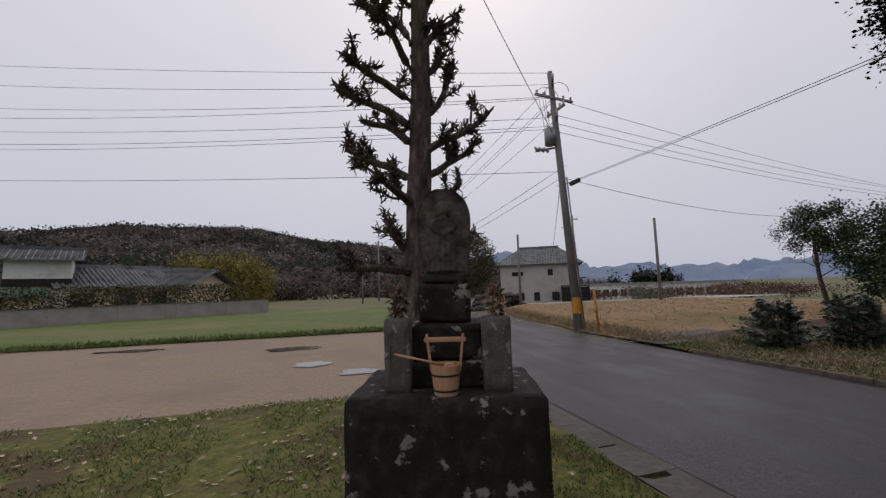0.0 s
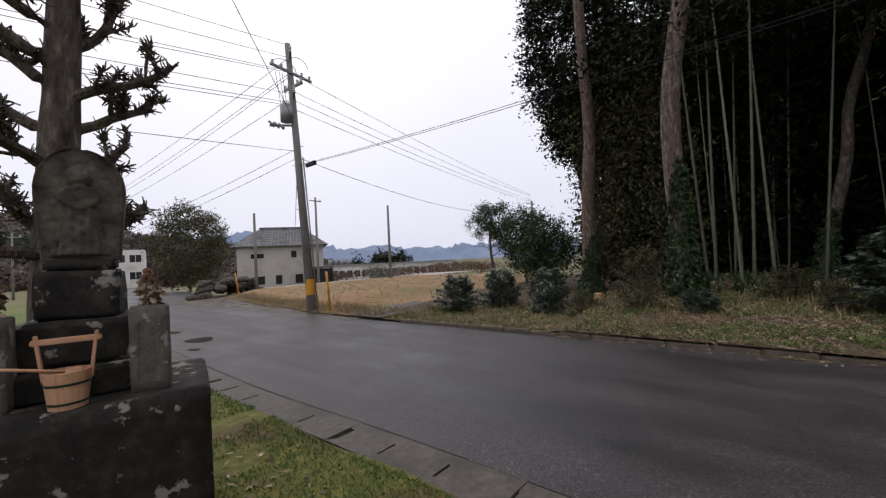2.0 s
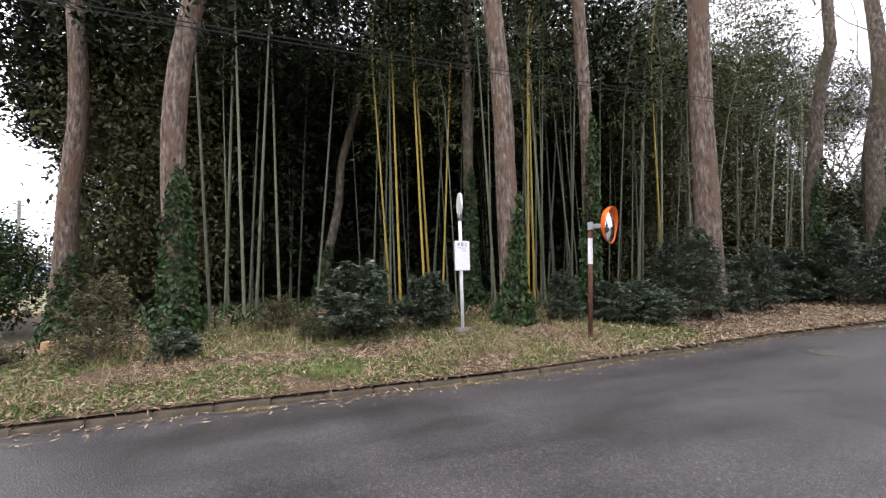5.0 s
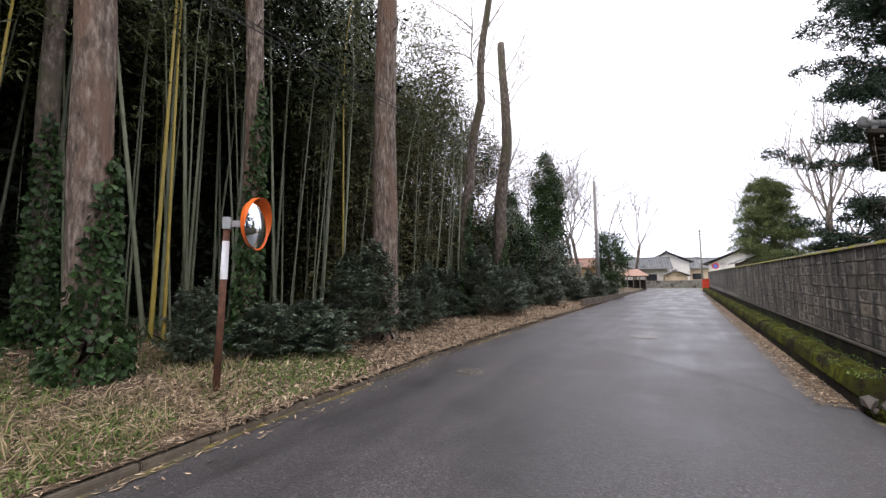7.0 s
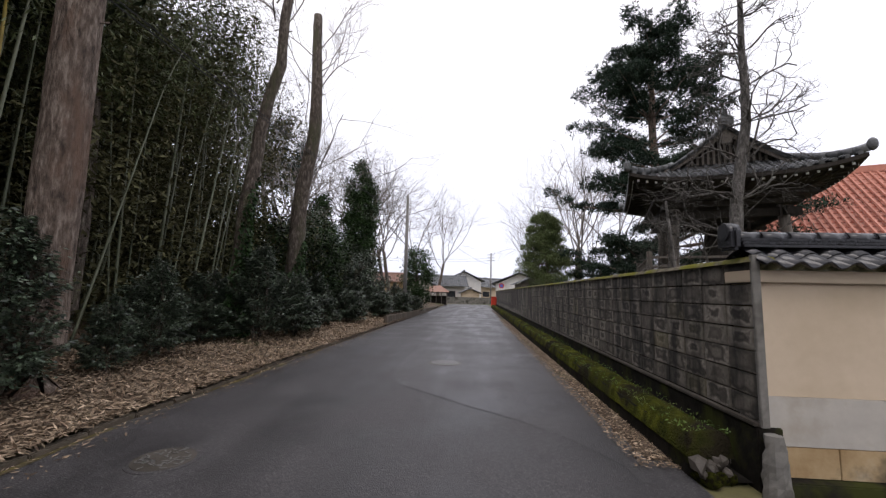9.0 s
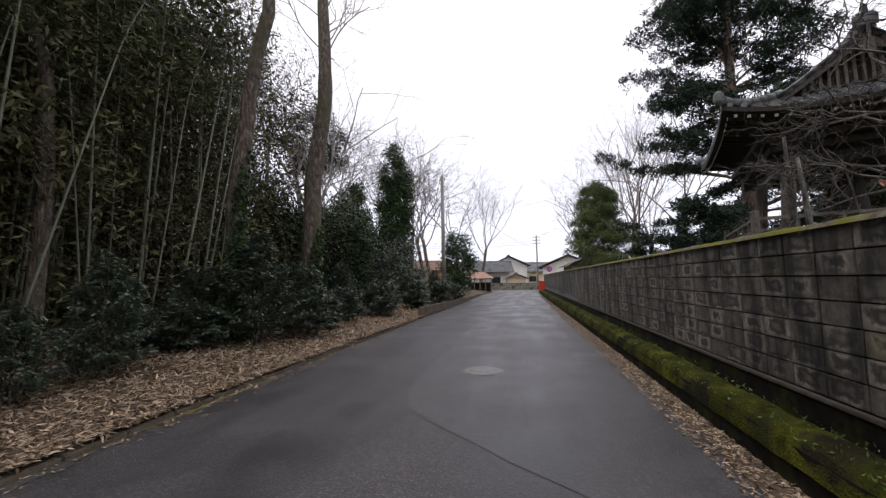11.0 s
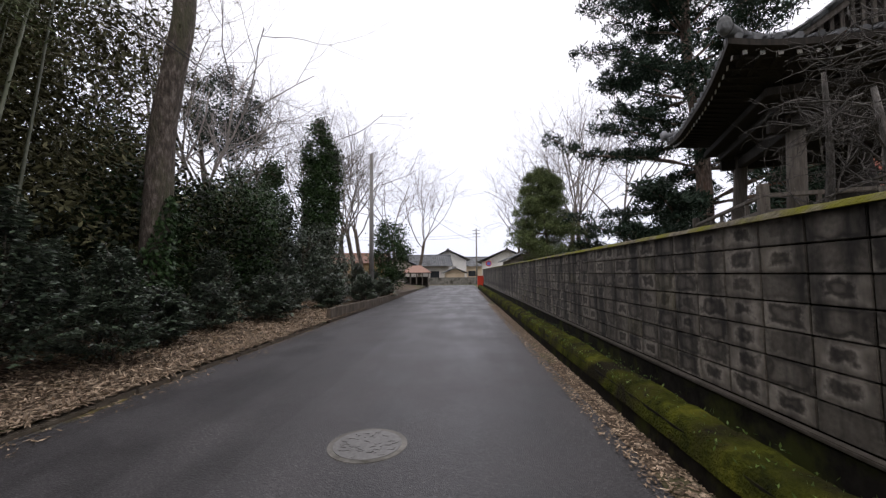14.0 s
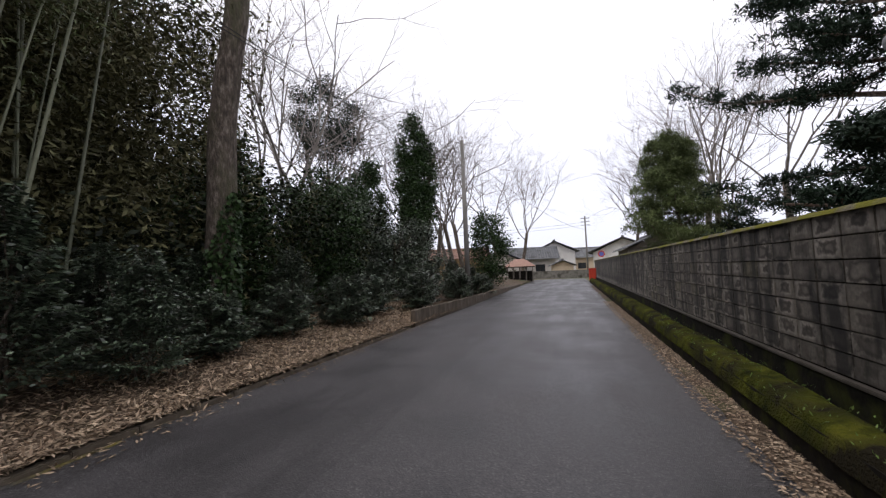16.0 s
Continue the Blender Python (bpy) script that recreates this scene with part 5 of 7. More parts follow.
# bushes along the verge, from the straw field onwards
for x, y, s, h, ol in ((-6.05, -7.8, 0.62, 1.15, 0), (-7.3, -7.1, 0.6, 1.25, 0), (-8.6, -6.2, 0.6, 1.2, 0), (-6.6, -5.3, 0.45, 0.9, 0), (-6.3, -4.3, 0.42, 0.7, 1), (-6.3, -3.0, 0.55, 1.35, 1),
                       (-6.2, -1.95, 0.42, 0.5, 0), (-6.6, 0.85, 0.78, 1.5, 0), (-6.6, 0.0, 0.28, 0.6, 1), (-6.9, 2.3, 0.56, 1.2, 0), (-7.6, -0.6, 0.45, 0.7, 1), (-7.3, 2.6, 0.42, 0.95, 0),
                       (-6.6, 5.4, 0.5, 1.25, 0), (-6.3, 6.4, 0.52, 1.0, 0), (-5.9, 7.3, 0.66, 0.8, 0), (-6.7, 7.6, 0.5, 0.95, 0), (-6.0, 8.75, 0.78, 2.2, 0), (-7.0, 9.0, 0.7, 1.9, 0),
                       (-6.3, 10.4, 0.42, 1.15, 0), (-6.5, 11.6, 0.62, 1.85, 0), (-7.4, 12.4, 0.7, 1.5, 0), (-6.9, 13.4, 0.6, 1.0, 0), (-6.35, 14.8, 1.0, 2.5, 0), (-7.7, 14.6, 0.75, 1.7, 0), (-5.9, 16.1, 0.72, 1.85, 0),
                       (-7.3, 16.4, 0.8, 1.9, 0), (-6.2, 17.5, 0.62, 1.2, 0), (-7.6, 18.2, 0.8, 1.8, 0), (-6.4, 19.3, 0.62, 1.25, 0), (-6.0, 21.4, 0.7, 1.45, 0), (-7.2, 20.7, 0.8, 2.0, 0), (-6.3, 23.2, 0.62, 1.35, 0),
                       (-5.6, 25.7, 0.72, 1.5, 0), (-6.9, 24.8, 0.85, 1.8, 0), (-6.2, 27.6, 0.7, 1.3, 0), (-5.2, 29.4, 0.72, 1.5, 0), (-6.8, 29.3, 0.9, 1.7, 0), (-6.0, 31.4, 0.8, 1.95, 0), (-5.0, 33.4, 0.7, 1.3, 0), (-6.0, 34.5, 0.9, 1.6, 0)):
    shrub(x, y, s, h, (x * 97 + y * 53) % 360, bool(ol))


# ---- stone monument ----
MON = pose(2.62, -3.37, 0, 0, 0, 163)   # local x to the viewer's right, y away from the viewer


def rough_block(name, x0, x1, y0, y1, z0, z1, material, parent, label="", amp=0.008, seg=10, bevel=0.015, tapering=0.0):
    bm = box(bmesh.new(), x0, x1, y0, y1, z0, z1, bevel=bevel)
    bmesh.ops.subdivide_edges(bm, edges=[e for e in bm.edges if e.calc_length() > 0.12], cuts=seg, use_grid_fill=True)
    cx, cy = (x0 + x1) / 2, (y0 + y1) / 2
    for v in bm.verts:
        k = 1 - tapering * (v.co.z - z0) / (z1 - z0)
        v.co.x, v.co.y = cx + (v.co.x - cx) * k, cy + (v.co.y - cy) * k
        v.co += Vector(noise.noise_vector(v.co * 5)) * amp + Vector(noise.noise_vector(v.co * 17)) * amp * 0.5
    for f in bm.faces:
        f.smooth = True
    return part(name, bm, material, parent, label)


mon = empty("stone_monument", MON, "weathered dark stone roadside monument with a carved relief slab", "monument")
rough_block("base_block", -0.59, 0.59, 0.0, 0.86, -0.05, 0.945, M_STONE, mon, "black lichen-spotted base block")
rough_block("lower_step", -0.27, 0.28, 0.24, 0.80, 0.94, 1.10, M_STONE, mon)
rough_block("plinth", -0.25, 0.27, 0.31, 0.78, 1.10, 1.34, M_STONE, mon)
rough_block("pedestal", -0.175, 0.175, 0.38, 0.70, 1.335, 1.605, M_STONE, mon, "pitted carved pedestal", amp=0.012)
rough_block("slab_foot", -0.15, 0.15, 0.44, 0.66, 1.60, 1.665, M_STONE, mon)


def relief_slab():
    nx, nz = 44, 72
    W, Z0, Z1 = 0.20, 1.66, 2.30
    verts, faces = [], []

    def bump(x, z):
        f = 0.0
        hd = 0.055 ** 2 - (x ** 2 + ((z - 2.14) * 0.8) ** 2)
        f = max(f, math.sqrt(hd) * 0.95 if hd > 0 else 0)
        sh = 0.095 * (1 - ((z - 2.02) / 0.075) ** 2) if abs(z - 2.02) < 0.075 else 0
        if abs(x) < sh:
            f = max(f, 0.052 * math.sqrt(max(0, 1 - (x / 0.1) ** 2)))
        if 1.69 < z < 2.0:
            half = 0.062 + 0.05 * ((2.0 - z) / 0.31) ** 1.6
            if abs(x) < half:
                f = max(f, 0.042 * math.sqrt(max(0, 1 - (x / half) ** 4)) + 0.004 * math.cos(x * 160))
            elif abs(x) < half + 0.018:
                f = max(f, 0.018)
        return f

    def half_width(z):
        t = (z - Z0) / (Z1 - Z0)
        if t < 0.62:
            return W * (0.86 + 0.14 * min(1, t * 1.7))
        return W * math.sqrt(max(0.0, 1 - ((t - 0.62) / 0.385) ** 2.3))

    for side in (0, 1):
        for j in range(nz + 1):
            z = Z0 + (Z1 - Z0) * j / nz
            hw = half_width(z)
            for i in range(nx + 1):
                u = -1 + 2 * i / nx
                x = u * hw
                rim = smooth((abs(u) - 0.86) / 0.1)
                if side == 0:
                    y = 0.50 - bump(x, z) - 0.018 * rim + 0.006 * noise.noise((x * 30, z * 30, 0)) + 0.03 * max(0, abs(u) - 0.95) / 0.05
                else:
                    y = 0.60 + 0.01 * noise.noise((x * 10, z * 10, 4)) - 0.035 * smooth((abs(u) - 0.7) / 0.3)
                verts.append((x, y, z))
    m = (nx + 1) * (nz + 1)
    for j in range(nz):
        for i in range(nx):
            a = j * (nx + 1) + i
            faces.append((a, a + 1, a + nx + 2, a + nx + 1))
            faces.append((m + a, m + a + nx + 1, m + a + nx + 2, m + a + 1))
    for j in range(nz):
        for i in (0, nx):
            a, b = j * (nx + 1) + i, (j + 1) * (nx + 1) + i
            faces.append((a, b, m + b, m + a) if i == 0 else (a, m + a, m + b, b))
    for i in range(nx):
        faces.append((i, m + i, m + i + 1, i + 1))
    return lump("relief_slab", verts, faces, M_STONE2, mon, "round-topped stone slab with a worn figure in relief", smooth=True)


relief_slab()


def stone_pillar(x0, x1, label):
    root = empty("stone_flower_stand", MON @ Matrix.Translation(((x0 + x1) / 2, 0.14, 0.94)), label, "flower stand", "flower stands of the monument")
    w = (x1 - x0) / 2
    rough_block("pillar", -w, w, 0, 2 * w, -0.01, 0.455, M_PILLAR, root, amp=0.004, seg=7, bevel=0.008)
    bm = bmesh.new()
    for a, b, c, d in ((-w + 0.03, -w + 0.04, 0.06, 0.36), (w - 0.04, w - 0.03, 0.06, 0.36), (-w + 0.04, w - 0.04, 0.05, 0.06)):
        box(bm, a, b, -0.006, 0.01, c, d, bevel=0.002)
    for i in range(8):
        t0, t1 = math.pi * i / 8, math.pi * (i + 1) / 8
        q = w - 0.035
        cyl(bm, (q * math.cos(t0), 0.0, 0.36 + 0.5 * q * math.sin(t0)), (q * math.cos(t1), 0.0, 0.36 + 0.5 * q * math.sin(t1)), 0.006, 0.006, 5)
    part("carved_border", bm, M_PILLAR, root)
    for k in range(5):
        part("carved_character", box(bmesh.new(), -0.022, 0.022, -0.004, 0.006, 0.30 - 0.05 * k, 0.325 - 0.05 * k, bevel=0.003), M_PILLAR, root)
    return root


stone_pillar(-0.375, -0.215, "grey lichened stone flower stand with carved border")
stone_pillar(0.235, 0.41, "grey lichened stone flower stand with moss at its foot")
for cx, seed in ((-0.29, 3), (0.32, 4)):
    rng = np.random.default_rng(seed)
    root = empty("withered_flowers", MON @ Matrix.Translation((cx, 0.225, 1.39)), "bunch of withered brown flowers in the stand", "flowers", "withered flowers of the monument")
    bm = bmesh.new()
    for k in range(9):
        a = rng.uniform(0, 6.28)
        cyl(bm, (0, 0, -0.04), (0.045 * math.cos(a), 0.045 * math.sin(a), rng.uniform(0.08, 0.2)), 0.004, 0.003, 4)
    part("stem", bm, M_TWIG, root)
    c = blob_points(rng, 260, (0, 0, 0.09), (0.05, 0.05, 0.10), 0.3)
    v, f = leaves(c, 0.05, 0.024, rng, up=0.1, droop=0.5)
    ob = new("dead_foliage", fast_mesh("dead_foliage", v, f, M_DEADLEAF))
    ob.parent = root
    for k in range(4):
        bm = bmesh.new()
        bmesh.ops.create_icosphere(bm, subdivisions=2, radius=0.02, matrix=Matrix.Translation((rng.uniform(-0.03, 0.03), rng.uniform(-0.03, 0.03), rng.uniform(0.13, 0.2))))
        part("dried_bloom", bm, M_RUST, root)

# bucket and ladle
bucket = empty("wooden_bucket", MON @ Matrix.Translation((0.005, 0.10, 0.948)), "pale cedar bucket with green hoops and a tall handle", "bucket")
N = 20
for i in range(N):
    a0, a1 = 2 * math.pi * i / N, 2 * math.pi * (i + 1) / N - 0.012
    bm = bmesh.new()
    ring = []
    for z, r in ((0.0, 0.072), (0.175, 0.092)):
        for rr in (r, r - 0.012):
            ring.append([bm.verts.new((rr * math.cos(a), rr * math.sin(a), z)) for a in (a0, a1)])
    lo, li, ho, hi = ring
    for q in ((lo[0], lo[1], ho[1], ho[0]), (li[1], li[0], hi[0], hi[1]), (ho[0], ho[1], hi[1], hi[0]), (lo[1], lo[0], li[0], li[1]), (lo[0], ho[0], hi[0], li[0]), (lo[1], li[1], hi[1], ho[1])):
        bm.faces.new(q)
    part("stave", bm, M_CEDAR, bucket)
part("bucket_floor", cyl(bmesh.new(), (0, 0, 0.01), (0, 0, 0.025), 0.066, 0.066, 24), M_CEDAR, bucket)
for z, r in ((0.028, 0.0765), (0.118, 0.0868)):
    bm = bmesh.new()
    cyl(bm, (0, 0, z - 0.006), (0, 0, z + 0.006), r, r + 0.0012, 32, caps=False)
    part("hoop", bm, M_HOOP, bucket)
for s in (-1, 1):
    bm = box(bmesh.new(), -0.007, 0.007, -0.012, 0.012, 0.0, 0.225, bevel=0.003)
    ob = part("handle_post", bm, M_CEDAR, bucket)
    ob.matrix_basis = pose(s * 0.085, 0, 0.13, 0, s * 6.5, 0)
part("handle_bar", box(bmesh.new(), -0.128, 0.128, -0.011, 0.011, 0.305, 0.333, bevel=0.005), M_CEDAR, bucket)
ladle = empty("wooden_ladle", MON @ Matrix.Translation((0.005, 0.10, 0.948)), "pale wooden ladle resting across the bucket", "ladle")
part("ladle_handle", cyl(bmesh.new(), (-0.30, -0.05, 0.245), (0.01, 0.0, 0.165), 0.0075, 0.0075, 8), M_CEDAR, ladle)
part("ladle_cup", cyl(bmesh.new(), (0.02, 0.0, 0.115), (0.02, 0.0, 0.178), 0.028, 0.03, 16), M_CEDAR, ladle)


# ---- pruned ginkgo behind it ----
def pruned_tree(x, y):
    rng = np.random.default_rng(77)
    root = empty("pruned_tree", pose(x, y, 0, 0, 0, 0), "hard-pruned bare ginkgo with knobbly spur-covered branches", "tree")
    verts, faces, pts, rad = [], [], [], []
    for i in range(30):
        z = -0.1 + 7.2 * i / 29
        pts.append(Vector((0.03 * math.sin(z * 1.3) - 0.015 * z, 0.03 * math.cos(z), z)))
        rad.append((0.155 - 0.016 * z) * (1 + 0.25 * math.exp(-z * 4)) * (1 + 0.10 * noise.noise((z * 2.2, 0, 1))))
    tube_lists(verts, faces, pts, rad, 16)
    for i, v in enumerate(verts):
        c = pts[i // 16]
        verts[i] = c + (v - c) * (1 + 0.10 * noise.noise((i % 16 * 1.9, v.z * 1.2, 2)) + 0.06 * noise.noise((i % 16 * 3.1, v.z * 5, 2)))
    lump("trunk", verts, faces, M_BARKG, root, smooth=True)
    R = Vector((-0.985, 0.17, 0))   # across the view
    levels = [(1.72, -1, 0.62, 0.35), (1.85, -1, 0.40, 0.75), (1.75, 1, 0.50, 0.5), (2.15, 1, 0.5, 0.35), (2.32, -1, 0.62, 0.75), (2.55, 1, 0.62, 0.55), (2.62, -1, 0.62, 0.6), (2.85, 1, 0.7, 0.65), (2.95, -1, 0.5, 0.9), (3.1, -1, 0.66, 0.5),
              (3.15, 1, 0.78, 0.75), (3.4, -1, 0.62, 0.45), (3.6, 1, 0.4, 0.9), (3.72, -1, 0.55, 0.6), (3.85, 1, 0.62, 0.55), (4.0, -1, 0.6, 1.1), (4.2, 1, 0.5, 1.2), (4.4, -1, 0.6, 0.6), (4.6, 1, 0.6, 0.6), (4.9, -1, 0.55, 0.7), (5.1, 1, 0.5, 0.7), (5.5, -1, 0.45, 0.8), (5.8, 1, 0.4, 0.8), (6.2, -1, 0.35, 1.0), (6.6, 1, 0.3, 1.0)]
    for z, s, L, upk in levels:
        d = (R * s + Vector((0, 1, 0)) * rng.uniform(-0.7, 0.7) + Vector((0, 0, upk))).normalized()
        verts, faces = [], []
        r0 = 0.055 * (1 - z * 0.07)
        L *= 1.22
        limb = limb_path((0, 0, z), d, L, 0.14, rng, 7, 0.05)
        tube_lists(verts, faces, limb, taper(r0, r0 * 0.55, 8), 7)
        tips = [(limb[-1], limb[-1] - limb[-2])]
        for k in range(int(rng.integers(6, 11))):
            i = int(rng.integers(2, 7))
            side = Vector(rng.normal(size=3)) * 0.8 + Vector((0, 0, 0.6)) + d
            sub = limb_path(limb[i], side, rng.uniform(0.12, 0.34), 0.22, rng, 4, 0.10)
            tube_lists(verts, faces, sub, taper(r0 * 0.36, r0 * 0.18, 5), 5)
            tips.append((sub[-1], sub[-1] - sub[-2]))
        # spur clusters
        for p, v in tips:
            for _ in range(34):
                q = p - v.normalized() * rng.uniform(0, 0.14)
                e = v.normalized() * 0.5 + Vector(rng.normal(size=3)) * 0.75 + Vector((0, 0, 0.3))
                sp = limb_path(q, e, rng.uniform(0.035, 0.10), 0.3, rng, 2)
                tube_lists(verts, faces, sp, [0.008, 0.007, 0.005], 3)
        for _ in range(30):
            i = int(rng.integers(1, 7))
            sp = limb_path(limb[i], Vector(rng.normal(size=3)) + Vector((0, 0, 0.4)), rng.uniform(0.04, 0.12), 0.3, rng, 3)
            tube_lists(verts, faces, sp, [0.0055, 0.005, 0.004, 0.003], 3)
        lump("limb", verts, faces, M_BARKG, root, smooth=False)


pruned_tree(2.5, -4.75)


# ---- utility poles and wires ----
def wire(p, q, sag, r=0.012, label="thin black overhead power wire", group="overhead wires", material=None):
    p, q = Vector(p), Vector(q)
    verts, faces, pts = [], [], []
    n = 20
    for i in range(n + 1):
        u = i / n
        pts.append(p.lerp(q, u) - Vector((0, 0, sag * 4 * u * (1 - u))))
    tube_lists(verts, faces, pts, [r] * (n + 1), 4)
    return tagged(lump("overhead_wire", verts, faces, material or M_WIRE), label, "wire", group)


def insulator(parent, p, k=1.0):
    bm = bmesh.new()
    for j in range(3):
        cyl(bm, Vector(p) + Vector((0, 0, 0.05 * j * k)), Vector(p) + Vector((0, 0, 0.05 * j * k + 0.03)), 0.05 * k, 0.03 * k, 8)
    return part("insulator", bm, M_WHITE, parent)


PB, PT = Vector((-4.52, -12.9, 0)), Vector((-4.22, -13.3, 9.3))
up = empty("utility_pole", pose(*PB), "leaning grey concrete utility pole with transformer and cross-arms", "utility pole")
bm = cyl(bmesh.new(), (0, 0, -0.2), PT - PB, 0.155, 0.095, 20)
part("pole_shaft", bm, M_POLE, up)


def on_pole(z):
    return (PT - PB) * (z / 8.75)


for z, L, ang in ((7.75, 0.85, 10), (8.25, 0.5, 60), (6.95, 0.55, 60), (7.3, 0.5, 95)):
    ob = part("cross_arm", box(bmesh.new(), -L, L, -0.04, 0.04, -0.04, 0.04, bevel=0.006), M_STEEL, up)
    ob.matrix_basis = Matrix.Translation(on_pole(z)) @ pose(0, 0.1, 0, 0, 0, ang)
    for s in (-0.9, -0.5, 0.5, 0.9):
        c = on_pole(z) + Vector((math.cos(radians(ang)) * L * s, math.sin(radians(ang)) * L * s + 0.1, 0.04))
        insulator(up, c)
bm = cyl(bmesh.new(), (0, 0, -0.28), (0, 0, 0.28), 0.19, 0.19, 20)
cyl(bm, (0, 0, 0.28), (0, 0, 0.34), 0.19, 0.11, 20)
tr = part("transformer", bm, M_STEEL, up, "grey steel pole transformer")
tr.matrix_basis = Matrix.Translation(on_pole(6.35) + Vector((0.32, 0.05, 0)))
for i in range(3):
    part("bushing", cyl(bmesh.new(), (-0.1 + 0.1 * i, 0, 0.32), (-0.1 + 0.1 * i, 0, 0.46), 0.025, 0.02, 8), M_WHITE, tr)
arm = part("cutout_arm", box(bmesh.new(), 0, 0.85, -0.03, 0.03, -0.03, 0.03), M_STEEL, up)
arm.matrix_basis = Matrix.Translation(on_pole(6.05)) @ pose(0, 0, 0, 0, 10, -10)
for k in range(3):
    ob = part("cutout_switch", cyl(bmesh.new(), (0, 0, -0.12), (0, 0, 0.12), 0.05, 0.04, 8), M_STEEL, up)
    ob.matrix_basis = Matrix.Translation(on_pole(6.0) + Vector((0.5 + 0.17 * k, 0, -0.08))) @ pose(0, 0, 0, 20, 40, 0)
bm = bmesh.new()
for i in range(14):
    a0, a1 = math.pi * i / 14, math.pi * (i + 1) / 14
    c = on_pole(7.8)
    cyl(bm, c + Vector((0.25 + 0.45 * math.cos(a0), 0.05, 0.35 * math.sin(a0))), c + Vector((0.25 + 0.45 * math.cos(a1), 0.05, 0.35 * math.sin(a1))), 0.01, 0.01, 4)
    cyl(bm, c + Vector((-0.3 + 0.35 * math.cos(a0), 0.05, 0.3 + 0.3 * math.sin(a0))), c + Vector((-0.3 + 0.35 * math.cos(a1), 0.05, 0.3 + 0.3 * math.sin(a1))), 0.01, 0.01, 4)
for s in (0.3, 0.4, 0.55):
    cyl(bm, on_pole(7.7) + Vector((s, 0, 0)), on_pole(6.5) + Vector((s * 0.8, 0, 0)), 0.008, 0.008, 4)
part("jumper_cable", bm, M_WIRE, up)
for z in (1.9, 2.6, 3.3, 4.0, 4.7, 5.4):
    p = on_pole(z)
    part("step_bolt", cyl(bmesh.new(), p, p + Vector((0.24 if int(z * 10) % 2 else -0.24, 0, 0)), 0.012, 0.012, 6), M_STEEL, up)
part("guard_sleeve", cyl(bmesh.new(), on_pole(0.55), on_pole(1.05), 0.157, 0.152, 20, caps=False), M_YELLOW, up, "yellow warning sleeve")
part("riser_pipe", cyl(bmesh.new(), on_pole(0.0) + Vector((-0.15, 0.1, 0)), on_pole(5.0) + Vector((-0.13, 0.1, 0)), 0.025, 0.025, 8), M_STEEL, up)
# lines to the pole far across the lot
far_a = (34.5, -33.7)
for z, zf, s in ((8.72, 17.4, 0.3), (8.3, 16.2, 0.5), (7.85, 14.6, 0.6), (7.8, 13.8, 0.6), (7.1, 12.9, 0.5), (6.8, 12.0, 0.5), (6.7, 11.6, 0.5), (5.2, 9.6, 0.3)):
    a = PB + on_pole(z)
    wire(a, (far_a[0], far_a[1], zf), s, 0.011)
# lines to the pole behind the grove
for z, zf in ((7.8, 7.6), (7.2, 7.5), (6.9, 7.1), (6.6, 6.9)):
    wire(PB + on_pole(z), (-33.3, -19.0, zf), 0.25, 0.011)
wire(PB + on_pole(5.0), (-33.0, -21.4, 6.3), 0.8, 0.012)
# lines down the lane behind
for z, x, zf in ((8.3, -2.2, 8.0), (7.8, -2.6, 7.6), (7.7, -3.0, 7.4), (7.0, -2.4, 6.6), (5.3, -3.0, 4.9), (5.0, -4.4, 5.2)):
    wire(PB + on_pole(z), (x, -58, zf), 0.7, 0.011)
wire(PB + on_pole(5.15), (-26, -52, 5.0), 0.6, 0.014)
wire(PB + on_pole(6.2), (6.8, -2.0, 10.4), 0.15, 0.011)
# lashed cable along the front of the grove
LP = Vector((-5.7, 33.4, 0))
for k in range(2):
    wire(PB + on_pole(4.75) + Vector((0, 0, -0.03 * k)), LP + Vector((0, 0, 7.4 - 0.03 * k)), 1.1 + 0.05 * math.sin(k * 2.1), 0.009, "lashed black telephone cable over the verge")
cl = empty("cable_closure", Matrix.Translation(PB + on_pole(4.68) + Vector((-0.02, 0.7, 0.02))) @ pose(0, 0, 0, 0, -2, 93), "black cable joint closure hung on the line", "cable closure")
part("closure_body", box(bmesh.new(), -0.26, 0.26, -0.06, 0.06, -0.11, 0.03, bevel=0.03), M_WIRE, cl)


def plain_pole(x, y, h, r, label, z=0.0, arms=0, lean=0.0, material=None):
    root = empty("utility_pole", pose(x, y, z, lean, 0, 0), label, "utility pole", "far utility poles")
    part("pole_shaft", cyl(bmesh.new(), (0, 0, -0.3), (0, 0, h), r, r * 0.7, 12), material or M_POLE, root)
    for k in range(arms):
        part("cross_arm", box(bmesh.new(), -0.55, 0.55, -0.04, 0.04, h - 0.35 - 0.45 * k, h - 0.27 - 0.45 * k), M_STEEL, root)
        for s in (-0.45, 0.45):
            insulator(root, (s, 0, h - 0.27 - 0.45 * k))
    return root


plain_pole(-17.6, -23.2, 5.9, 0.11, "slim bare steel pole at the field edge", 0.0)
plain_pole(-8.4, -25.4, 5.0, 0.10, "grey wooden service pole beside the stones", 0.0)
plain_pole(-33.3, -19.0, 8.0, 0.14, "distant utility pole behind the small trees", -1.0, 2)
plain_pole(-16.0, -30.5, 8.2, 0.12, "distant grey utility pole beside the house", -0.8, 1)
plain_pole(-2.0, -58.0, 8.6, 0.14, "distant utility pole down the lane", 0, 2)
plain_pole(0.8, -48.0, 5.4, 0.10, "distant wooden pole beside the lane", 0, 1)
plain_pole(34.5, -33.7, 17.6, 0.16, "tall distant pole beyond the farmhouse", 0, 3)
